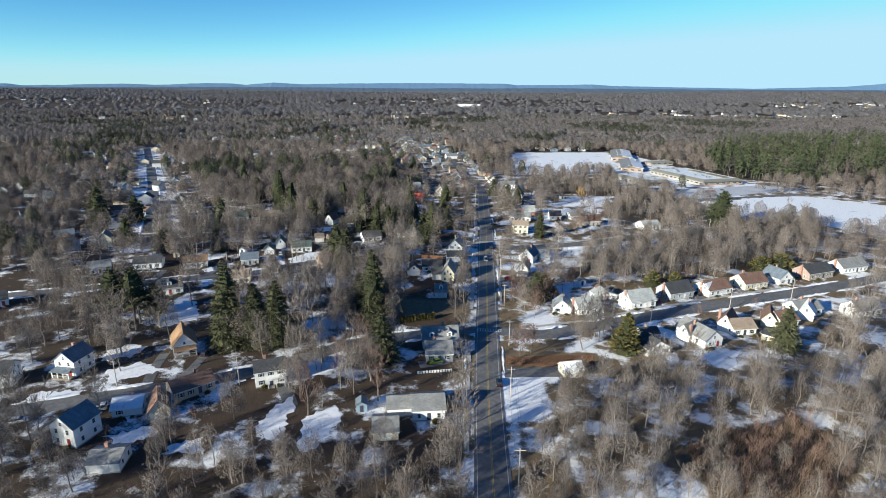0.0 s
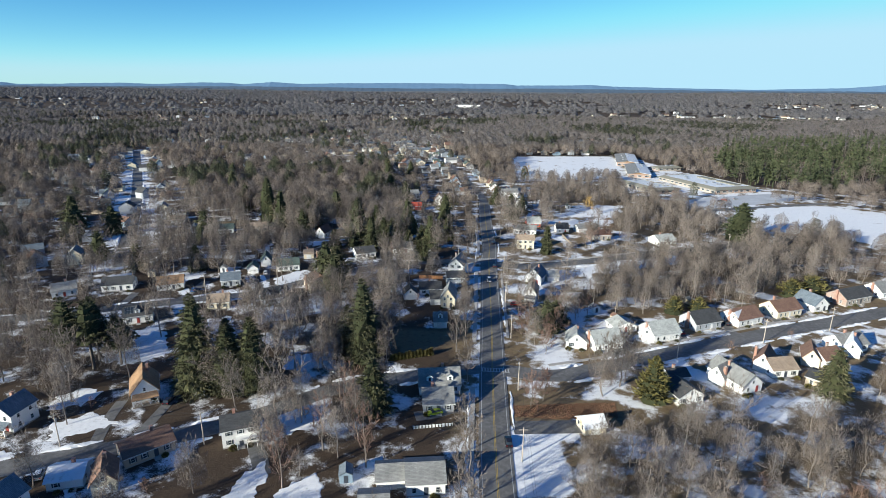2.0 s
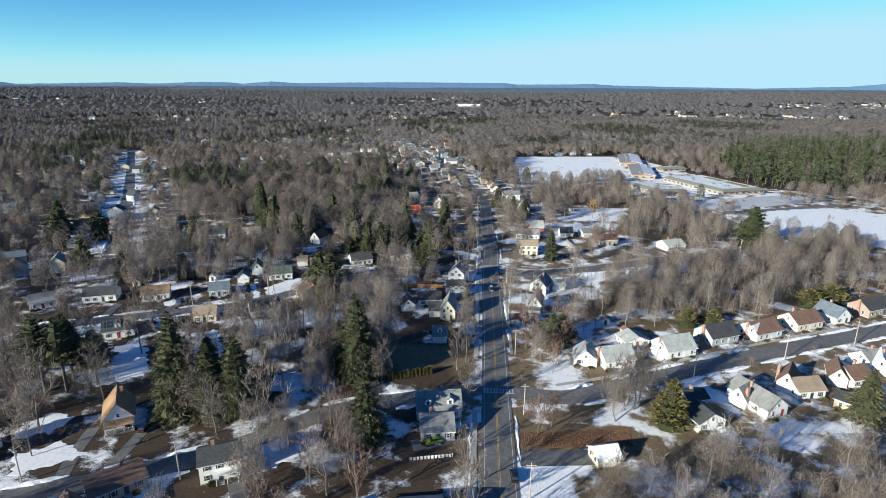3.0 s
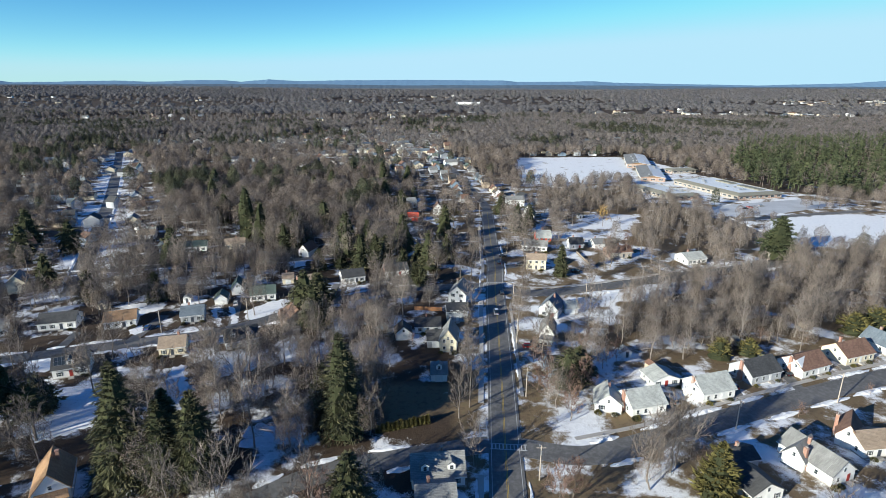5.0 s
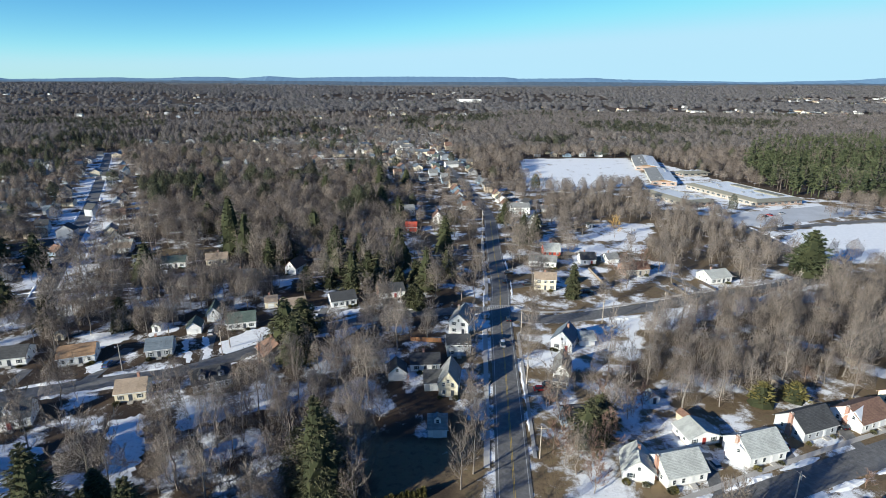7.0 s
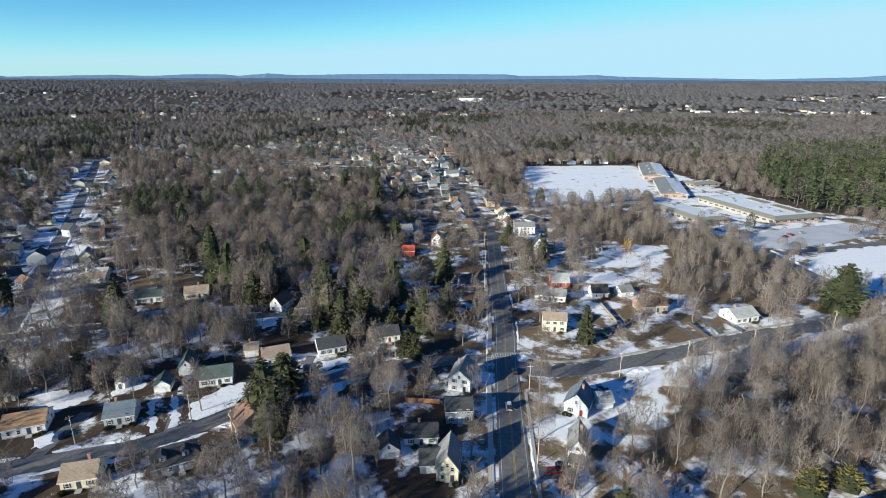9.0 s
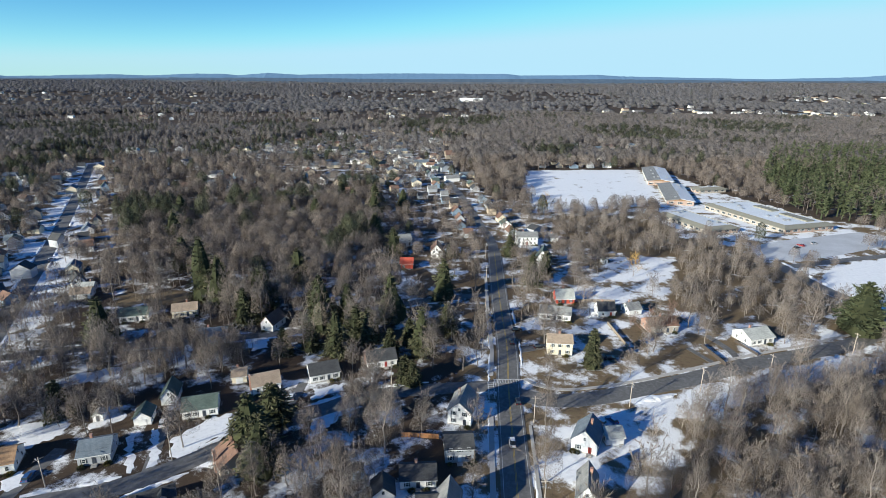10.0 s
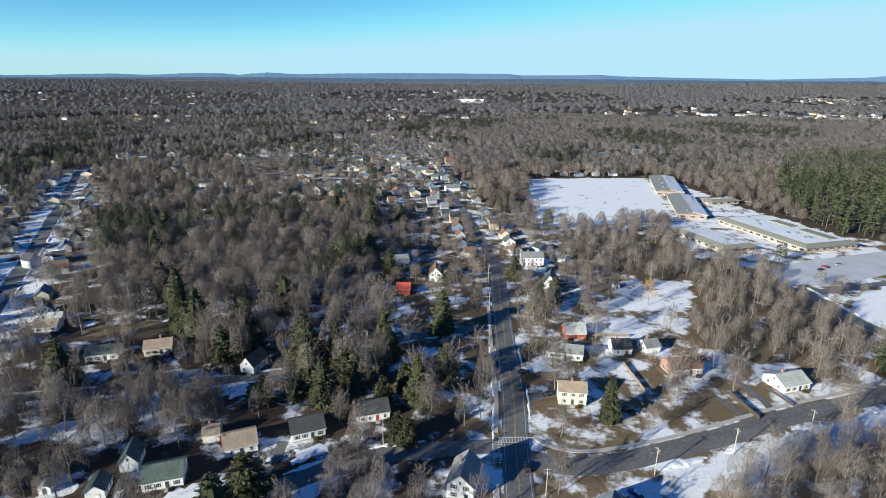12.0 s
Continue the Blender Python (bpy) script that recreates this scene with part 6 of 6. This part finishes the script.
canopy("distant_woods", [dome_body(s + 60, 15 + s % 3, 13.0, 0.3, 6, 2) for s in range(8)], vast, rng, FUZZ_FAR, "brown winter woods towards the horizon, tinted blue-grey with haze")
far_pines = planted([round_crown(s + 190, 17, 8.0, 12, 3.0, 6.0, False) for s in range(5)], vast[green], rng)
far_pines[:, :, 2] += rise_at(far_pines[:, :, 0], far_pines[:, :, 1])
stuff("distant_evergreens", far_pines, PINE, "dark evergreens in the woods towards the horizon", "woods")


# ---- evergreens that stand out ----
def evergreen(x, y, H, R, mat, label, seed, droop=0.25, ragged=0.25, base=0.06, levels=20, per=9, near=False):
    H, R = H * 1.5, R * 1.5
    w, f = conifer_tris(seed, H, R, levels, per, droop, ragged, base, 6 if H < 9 else (40 if near else 17), 0.85 if near else 1.6)
    t = thing("evergreen_tree", x, y, 0, seed * 40, label, "tree", "evergreens")
    part("trunk", tri_mesh("trunk", w, BARK), BARK, t)
    part("crown", tri_mesh("crown", f, mat), mat, t)
    part("inner_crown", tri_mesh("inner_crown", needle_core(seed, H, R, base), CORE), CORE, t, "inner needles coloured dark for the shade inside")


SPRUCE = "tall dark green spruce with drooping boughs"
for i, (x, y, H, R) in enumerate(((-78.5, 168, 20.5, 5.3), (-69.2, 167.6, 14.5, 4.1), (-61.8, 168.8, 15.8, 4.6), (-72, 175, 13.5, 4.0))):
    evergreen(x, y, H, R, NEEDLE, SPRUCE, i + 1, levels=38, per=13, near=True)
for i, (x, y, H, R) in enumerate(((-124, 177, 16.8, 5.6), (-118, 178, 16.2, 5.2), (-111, 181.5, 11.5, 4.2), (-120, 184, 15.2, 5.0))):
    evergreen(x, y, H, R, NEEDLE, "tall white pine with a bare lower trunk", i + 11, -0.05, 0.5, 0.42, 14, 12, near=True)
for i, (x, y, H, R) in enumerate(((-31.5, 187, 20, 4.8), (-31, 196, 13, 3.8), (-38, 193, 12, 3.6))):
    evergreen(x, y, H, R, NEEDLE, "dark brownish green spruce by the lawn", i + 21, levels=34, per=12, near=True)
for i, (x, y, H, R) in enumerate(((-88, 400, 20, 6.4), (-63, 346, 25.5, 6.8), (-33.5, 356, 22.5, 6.4), (-11, 381, 22, 5.4), (-17.5, 324.5, 20.5, 4.6), (-51, 323, 19, 4.2), (-95.5, 367, 20, 5.6), (-98, 350, 17, 4.2), (-79, 461, 16, 6.0),
                                   (-23, 333, 12, 3.0), (-30, 325, 11, 3.0), (-62, 327, 10, 3.4), (-128, 376, 33, 6.6), (-118, 372, 25, 5.8), (-95, 354, 14, 4.2), (-61, 278, 14, 6.0), (-22, 304, 11, 2.8), (-19, 302, 10, 2.8), (-72, 323, 11, 3.4),
                                   (-40, 335, 16, 4.6), (-66, 352, 19, 5.2), (-100, 372, 17, 5.2), (-52, 350, 20, 5.0), (-8, 345, 14, 4.2), (-46, 338, 15, 4.4), (-160, 420, 20, 6.2), (-190, 470, 22, 6.5), (-60, 480, 20, 6.0), (-44, 450, 18, 5.6),
                                   (-110, 520, 21, 6.4), (-70, 540, 22, 6.4), (-140, 545, 21, 6.2), (-90, 560, 20, 6.0), (-120, 500, 19, 6.0), (-210, 520, 22, 6.5), (-50, 560, 20, 5.6), (-75, 575, 22, 6.4), (-105, 585, 21, 6.4),
                                   (-190, 293, 16, 5.0), (-162, 280, 13, 4.4), (-131, 278, 13, 3.9), (33, 216, 12, 5.6), (38, 224, 9, 4.6), (-62, 262, 21, 6.2), (-57, 256, 18, 5.6),
                                   (-24, 158, 17, 4.8), (44, 420, 14, 3.8), (35, 405, 18, 4.6), (27, 452, 14, 4.2), (-120, 195, 12, 4.8), (-150, 330, 20, 6.5), (-230, 330, 20, 6.5), (-250, 360, 22, 6.5), (-215, 345, 19, 6.0))):
    evergreen(x, y, H / 1.5, R / 1.1, NEEDLE, "dark evergreen tree standing among the houses", i + 31, ragged=0.3 + 0.1 * (i % 3))
evergreen(47.6, 318, 10.8, 2.7, NEEDLE, "neat blue-green spruce on a corner lawn", 71, levels=24, per=11)
evergreen(170, 353, 15.5, 8.2, PINE, "broad round-crowned green pine at the road bend", 72, -0.2, 0.25, 0.06, 24, 13)
evergreen(57, 167, 9.6, 3.8, OLIVE, "yellow-green arborvitae with a dense crown", 73, -0.4, 0.3, 0.05, 22, 12)
evergreen(112, 172, 11, 3.6, NEEDLE, "dark evergreen beside a brown-roofed house", 74)
for i, (x, y, H, R) in enumerate(((88, 236, 4.5, 3.2), (148, 258, 5, 4.5), (160, 264, 5, 5.0), (99, 238, 4, 2.8))):
    evergreen(x, y, H, R, OLIVE, "low spreading olive-green yew", i + 75, -0.5, 0.35, 0.03, 14, 12)


def solar_array(x, y, rot, D, H, rise, px, cols, rows):
    """Dark panels on the front slope of a roof."""
    ang = math.atan2(rise, D / 2)
    t = thing("solar_array", x, y, 0, rot, "dark blue solar panels in rows on a charcoal roof", "solar panel")
    lift = pose(px, -D / 4, H + rise / 2 + 0.16, math.degrees(ang), 0, 0)
    for i in range(cols):
        for j in range(rows):
            u, v = (i - (cols - 1) / 2) * 1.06, (j - (rows - 1) / 2) * 1.55
            b = Build().box(u - 0.5, v - 0.74, 0, u + 0.5, v + 0.74, 0.05)
            b.v = [lift @ p for p in b.v]
            p = part("panel", b, GLASS, t)
            f = Build().box(u - 0.52, v - 0.76, -0.01, u + 0.52, v - 0.74, 0.06).box(u - 0.52, v + 0.74, -0.01, u + 0.52, v + 0.76, 0.06).box(u - 0.52, v - 0.74, -0.01, u - 0.5, v + 0.74, 0.06).box(u + 0.5, v - 0.74, -0.01, u + 0.52, v + 0.74, 0.06)
            f.v = [lift @ q for q in f.v]
            part("panel_frame", f, STEEL, p)


solar_array(-125.8, 217.7, 26, 9.0, 3.4, 3.0, -2.4, 4, 2)

# ---- singular trees ----
def lone_tree(x, y, H, seed, mat, label, spread=0.42, low=0.15):
    w, f = bare_tree_tris(seed, H, spread, 18, 7, 12, 0.08, low)
    t = thing("bare_tree", x, y, 0, seed * 30, label, "tree", "trees of the neighbourhood")
    part("trunk", tri_mesh("trunk", w, BARK), BARK, t)
    part("crown", tri_mesh("crown", f, mat), mat, t)


lone_tree(63, 560, 17, 201, WILLOW, "golden weeping willow at the corner of the snowy field", 0.5)
lone_tree(92.2, 419, 14, 202, WILLOW, "pale golden leafless tree at the edge of a snowy yard", 0.45)
lone_tree(21, 162, 11, 203, RED_TWIG, "dense reddish-brown leafless tree at the corner", 0.5, 0.05)
lone_tree(25, 166, 10, 204, RED_TWIG, "reddish-brown leafless tree beside the mulch strip", 0.5, 0.05)
lone_tree(25, 205, 11, 205, RED_TWIG, "reddish leafless tree beside the main road", 0.45, 0.08)
lone_tree(2.0, 201.5, 19, 206, TWIG, "large spreading leafless tree on the verge", 0.42)
for i, (x, y, h) in enumerate(((1.5, 104, 17), (2.6, 112, 18), (0.5, 121, 16), (3.0, 132, 15), (2.2, 141, 17), (2.8, 176, 15), (-1.0, 196, 16), (2.0, 222, 17), (1.2, 246, 15), (3.2, 272, 16), (4.5, 316, 17), (5.5, 338, 18), (4.0, 356, 16), (5.0, 392, 17), (6.0, 414, 15), (24, 352, 15), (25, 378, 14), (24.5, 402, 14))):
    lone_tree(x, y, h, 240 + i, TWIG, "leafless roadside tree on the verge", 0.36)
for i, (x, y) in enumerate(((23, 212), (27, 220), (31, 205), (36, 212), (24, 230), (40, 232), (46, 226), (30, 196), (52, 232), (44, 240))):
    lone_tree(x, y, 8 + (i * 5) % 4, 270 + i, RED_TWIG, "bushy reddish-brown leafless tree in a garden", 0.46, 0.06)
lone_tree(88.1, 350.4, 13, 207, RED_TWIG, "dense brown leafless tree by the dark red house", 0.5, 0.08)
lone_tree(75.8, 343.2, 13, 208, RED_TWIG, "brown leafless tree on the corner lawn", 0.46)
lone_tree(24.4, 476.1, 17, 209, RED_TWIG, "tall russet leafless tree beside the road bend", 0.4)
for i, (x, y) in enumerate(((-40, 126), (-34, 140), (-30, 152), (-27, 146), (-22, 134))):
    lone_tree(x, y, 17 + i % 3, 220 + i, RED_TWIG, "tall brown leafless tree on the wooded bank", 0.3)


# ---- dry reeds, mulch and hedge ----
def blades(poly, n, h, width, rng):
    xs, ys = [p[0] for p in poly], [p[1] for p in poly]
    x, y = rng.uniform(min(xs), max(xs), n), rng.uniform(min(ys), max(ys), n)
    m = inside(poly, x, y)
    out = []
    for a, b in zip(x[m], y[m]):
        d = unit(np.array([rng.normal(0, 0.3), rng.normal(0, 0.3), 1.0]))
        out.append(sliver(np.array([a, b, 0.0]), d, h * rng.uniform(0.5, 1.3), width * rng.uniform(0.6, 1.4), rng))
    return np.array(out)


brng = np.random.default_rng(9)
stuff("dry_reeds", blades(BRUSH, 26000, 1.5, 0.07, brng), STRAW, "tangled brown dry reeds in a clearing", "reeds")
stuff("fallen_leaves", blades([(16, 163), (46, 166), (45, 158), (30, 156.5), (16, 157)], 12000, 0.14, 0.3, brng), barky("russet_leaves", [(0.15, (0.12, 0.062, 0.038)), (0.5, (0.20, 0.108, 0.068)), (0.85, (0.28, 0.165, 0.105))]), "strip of russet fallen leaves beside the drive", "leaves")

hedge_w, hedge_f = conifer_tris(301, 2.4, 0.75, 12, 9, -0.6, 0.2, 0.02)
shrub = thing("hedge_shrub", 0, 0, -50, 0, "small conical yellow-green arborvitae in a hedge row", "shrub", "arborvitae hedge row")
part("stem", tri_mesh("stem", hedge_w, BARK), BARK, shrub)
part("crown", tri_mesh("crown", hedge_f, OLIVE), OLIVE, shrub)
for i in range(12):
    k = i / 11
    copy_thing(shrub, pose(-22.5 + 13 * k, 188.2 + 5.0 * k, 0, 0, 0, i * 47) @ Matrix.Diagonal((1, 1, 0.9 + 0.2 * ((i * 7) % 3) / 2, 1)))
drop_kind([shrub])
for i in range(9):
    evergreen(-20 + i * 2.2, 448 + i * 0.2, 3.4, 0.9, OLIVE, "clipped upright hedge conifer behind a garden", 310 + i, -0.6, 0.2, 0.02, 10, 8)


# ---- utility poles and wires ----
POLES = []


def utility_pole(x, y, rot, H=9.6, lamp=False, pale=True):
    t = thing("utility_pole", x, y, 0, rot, "weathered wooden utility pole with a crossarm" + (" and street lamp" if lamp else ""), "utility pole", "utility poles")
    m = PALE_POLE if pale else TIMBER
    part("pole", Build().tube((0, 0, 0), (0, 0, H), 0.17, 0.11, 8), m, t)
    arm = part("crossarm", Build().box(-1.2, -0.06, H - 0.75, 1.2, 0.06, H - 0.6), m, t)
    for u in (-1.1, -0.5, 0.5, 1.1):
        part("insulator", Build().tube((u, 0, H - 0.6), (u, 0, H - 0.42), 0.05, 0.035, 6), GLASS, arm)
    if (int(x) + int(y)) % 2:
        tr = part("transformer", Build().tube((0, -0.36, H - 2.3), (0, -0.36, H - 1.3), 0.24, 0.24, 10), STEEL, t, "grey can transformer")
        part("bushing", Build().tube((0, -0.36, H - 1.3), (0, -0.36, H - 1.1), 0.05, 0.03, 6), GLASS, tr)
    if lamp:
        l = part("lamp_arm", Build().tube((0, 0, H - 1.9), (0, 1.9, H - 1.4), 0.035, 0.035, 6), STEEL, t)
        part("lamp_head", Build().box(-0.14, 1.7, H - 1.5, 0.14, 2.4, H - 1.36, 0.7), STEEL, l)
    POLES.append((Vector((x, y, H - 0.45)), rot))


def wire(a, b, sag=0.9):
    cu = bpy.data.curves.new("wire", "CURVE")
    cu.dimensions, cu.bevel_depth, cu.bevel_resolution = "3D", 0.018, 0
    sp = cu.splines.new("POLY")
    sp.points.add(8)
    for i in range(9):
        k = i / 8
        p = a.lerp(b, k)
        sp.points[i].co = (p.x, p.y, p.z - sag * 4 * k * (1 - k), 1)
    ob = new("power_wire", cu)
    cu.materials.append(RUBBER)
    tagged(ob, "dark overhead power wire slung between poles", "wire", "power wires")


def pole_row(spots, rot):
    k = len(POLES)
    for i, (x, y) in enumerate(spots):
        utility_pole(x, y, rot, 9.6, i % 2 == 0)
    row = POLES[k:]
    for (a, ra), (b, rb) in zip(row, row[1:]):
        for u in (-1.1, 0.5, 1.1):
            o = Vector((math.cos(radians(ra)) * u, math.sin(radians(ra)) * u, 0))
            wire(a + o, b + o)


pole_row([(14.9, 101), (16.0, 138), (18.2, 171.5), (19.0, 208), (19.6, 244), (21.5, 281.5)], 2)
pole_row([(9.2, 335.5), (9.4, 371.9), (11.1, 408.8), (12.1, 447.8)], 2)
pole_row([(49.6, 180), (74, 193.5), (110.5, 208.5), (142, 221)], 113)
pole_row([(54.5, 291.6), (81.9, 302), (111.2, 313), (153.8, 332.4)], 112)
pole_row([(-35, 164.5), (-65, 141), (-101, 138.5), (-135, 115)], 65)
pole_row([(-112.5, 246.7), (-84.2, 258.7), (-58.8, 283.2), (-26.6, 301.5)], 60)


# ---- cars ----
CAR_PAINT = {k: paint(k + "_car_paint", c, 0.25, 0.2) for k, c in (("white", (0.75, 0.75, 0.75)), ("black", (0.02, 0.02, 0.025)), ("silver", (0.42, 0.44, 0.46)), ("red", (0.35, 0.03, 0.03)), ("lime", (0.45, 0.55, 0.06)), ("blue", (0.05, 0.12, 0.28)))}


def car(x, y, rot, colour, tall=0.0, snow=0):
    kind = "van" if tall > 0.3 else "car"
    c = thing(kind, x, y, 0.06, rot, "%s %s on the cleared asphalt" % (colour, "delivery van" if tall > 0.3 else "passenger car parked"), kind, "cars")
    m = CAR_PAINT[colour]
    L, W, zb, zt = 4.5, 1.82, 0.95, 1.45 + tall
    body = Build().solid([(-L / 2, -W / 2, 0.3), (L / 2, -W / 2, 0.3), (L / 2, W / 2, 0.3), (-L / 2, W / 2, 0.3), (-L / 2 + 0.06, -W / 2 + 0.06, zb - 0.05), (L / 2 - 0.1, -W / 2 + 0.06, zb - 0.22), (L / 2 - 0.1, W / 2 - 0.06, zb - 0.22), (-L / 2 + 0.06, W / 2 - 0.06, zb - 0.05),
                          (0.9, -W / 2 + 0.03, zb), (0.9, W / 2 - 0.03, zb)],
                         [(3, 2, 1, 0), (0, 1, 5, 8, 4), (2, 3, 7, 9, 6), (1, 2, 6, 5), (3, 0, 4, 7), (5, 6, 9, 8), (4, 8, 9, 7)])
    part("body", body, m, c)
    x0, x1 = -L / 2 + 0.25, 0.95
    cab = Build().solid([(x0, -0.82, zb - 0.04), (x1, -0.82, zb - 0.02), (x1, 0.82, zb - 0.02), (x0, 0.82, zb - 0.04), (x0 + 0.45, -0.66, zt), (x1 - 0.75, -0.66, zt), (x1 - 0.75, 0.66, zt), (x0 + 0.45, 0.66, zt)],
                        [(0, 1, 5, 4), (1, 2, 6, 5), (2, 3, 7, 6), (3, 0, 4, 7), (4, 5, 6, 7)])
    g = part("glazing", cab, GLASS, c, "dark glazing")
    part("roof", Build().box(x0 + 0.35, -0.68, zt, x1 - 0.68, 0.68, zt + 0.05, 0.94), m, c)
    for sx in (-1.4, 1.4):
        for sy in (-0.86, 0.86):
            w = part("wheel", Build().tube((sx, sy - 0.1, 0.32), (sx, sy + 0.1, 0.32), 0.32, 0.32, 12), RUBBER, c)
            s = 1 if sy > 0 else -1
            part("rim", Build().tube((sx, sy + s * 0.1, 0.32), (sx, sy + s * 0.115, 0.32), 0.19, 0.17, 10), STEEL, w)
    for sy in (-0.62, 0.62):
        part("headlight", Build().box(L / 2 - 0.12, sy - 0.2, 0.58, L / 2 - 0.03, sy + 0.2, 0.72), TRIM, c)
        part("tail_light", Build().box(-L / 2 - 0.005, sy - 0.18, 0.65, -L / 2 + 0.06, sy + 0.18, 0.85), CAR_PAINT["red"], c)
    if snow:
        part("roof_snow", Build().box(x0 + 0.4, -0.6, zt + 0.05, x1 - 0.75, 0.6, zt + 0.13, 0.85), SNOW, c)


for x, y, r, col, tall, sn in ((13.7, 270.5, 92, "white", 0.7, 0), (17.5, 292.7, 92, "black", 0, 0), (-116, 119.5, 24, "white", 0, 0), (13.2, 145, 92, "black", 0, 0), (-98, 127.5, 115, "silver", 0, 1), (-101, 124, 115, "white", 0, 1),
                               (59.2, 187, 22, "white", 0, 0), (-6.6, 157.5, 200, "lime", 0, 0), (-1.5, 160.5, 25, "black", 0, 0), (-95.9, 275.5, 110, "white", 0, 0), (56, 324.2, 15, "black", 0.1, 0), (18.9, 336.4, 92, "black", 0, 0),
                               (213.6, 477.9, 25, "black", 0, 0), (219.2, 483.2, 115, "red", 0, 0), (230.9, 488.6, 20, "silver", 0, 0), (42.5, 282.1, 130, "white", 0, 1), (23.6, 240.5, 5, "red", 0, 0), (26.5, 243, 5, "black", 0, 0), (-119.6, 250, 100, "blue", 0, 0),
                               (29.7, 332.7, 20, "black", 0, 0), (62, 207, 105, "silver", 0, 0), (83.4, 216, 100, "red", 0, 1), (104.5, 225, 100, "black", 0, 0), (-59.6, 292, 100, "silver", 0, 1), (-246, 431.3, 62, "white", 0, 0), (-266.3, 479.7, 62, "black", 0, 0),
                               (22, 348, 10, "black", 0, 0), (46.5, 283, 120, "blue", 0, 1), (-84, 160, 90, "black", 0, 0)):
    car(x, y, r, col, tall, sn)


# ---- fences, sheds and yard things ----
def fence(a, b, h, mat, label, board=0.9):
    a, b = Vector(a), Vector(b)
    L, rot = (b - a).length, math.degrees(math.atan2(b.y - a.y, b.x - a.x))
    f = thing("fence", a.x, a.y, 0, rot, label, "fence")
    n = max(2, int(L / 2.4))
    for i in range(n + 1):
        part("post", Build().box(i * L / n - 0.06, -0.06, 0, i * L / n + 0.06, 0.06, h + 0.12), mat, f)
    for i in range(n):
        for k in range(3):
            x0, x1 = i * L / n + 0.07 + k * (L / n - 0.14) / 3, i * L / n + 0.07 + (k + board) * (L / n - 0.14) / 3
            part("panel", Build().box(x0, -0.02, 0.08, x1, 0.02, h), mat, f)
    part("rail", Build().box(0.07, 0.022, h * 0.72, L - 0.07, 0.07, h * 0.8), mat, f)


DARK_TIMBER = stained("dark_stained_timber", (0.05, 0.04, 0.035), (0.09, 0.07, 0.055), 1, 8, 0.9, 0.2)
CEDAR = stained("orange_cedar", (0.36, 0.17, 0.07), (0.46, 0.24, 0.11), 1, 8, 0.85, 0.2)
fence((96, 336), (98.9, 320.6), 1.7, DARK_TIMBER, "dark board fence between two lawns")
fence((111.7, 341.1), (115.3, 329.4), 1.2, DARK_TIMBER, "low dark fence along a drive")
fence((-19.8, 272.3), (-8.5, 271.8), 1.8, CEDAR, "orange cedar board fence behind a house")
fence((63, 356.5), (65.6, 333.5), 1.5, TIMBER, "weathered grey board fence beside a snowy lawn")
fence((-12, 150), (-1.5, 152), 1.0, TRIM, "white picket fence in front of a drive", 0.6)
fence((72.8, 382.1), (53.3, 382.1), 1.4, TIMBER, "weathered timber fence behind the barn")
fence((69.7, 453.9), (92.2, 457), 1.5, TIMBER, "grey timber fence at the edge of a snowy field")


def shed(x, y, rot, w, d, h, wall, roof, label):
    s = thing("shed", x, y, 0, rot, label, "shed", "garden sheds")
    part("wall", gable_body(w, d, h, 0.9, "y"), WALL[wall], s)
    for k in (-1, 1):
        part("roof", roof_slab(w, d, h, 0.9, "y", k, 0.1, 0.2, 0.2), ROOF[roof], s)
    door = new("door", DOOR_MESH["dark"])
    door.parent = s
    door.matrix_basis = pose(0, -d / 2 - 0.01, 0.02, 0, 0, 0)


for x, y, r, wl, rf in ((-117.4, 277.7, 15, "white", "pale"), (-49.2, 326.8, 25, "white", "grey"), (-46.1, 379.1, 10, "grey", "slate_dark"), (56, 236, 10, "white", "pale"), (62, 226, 20, "tan", "brown"), (37, 226, 10, "white", "snow"), (99, 246, 20, "tan", "grey"), (-68, 205, 25, "grey", "slate_dark"),
                        (-149.1, 269, 20, "cream", "grey"), (132.5, 262.5, 10, "tan", "brown"), (-30, 255, 10, "blue", "slate_dark"), (82, 442.6, 10, "grey", "green"), (-26, 130, 10, "blue", "slate_blue")):
    shed(x, y, r, 3.0, 3.6, 2.2, wl, rf, "small %s garden shed in a snowy yard" % {"tan": "tan", "cream": "cream"}.get(wl, wl))
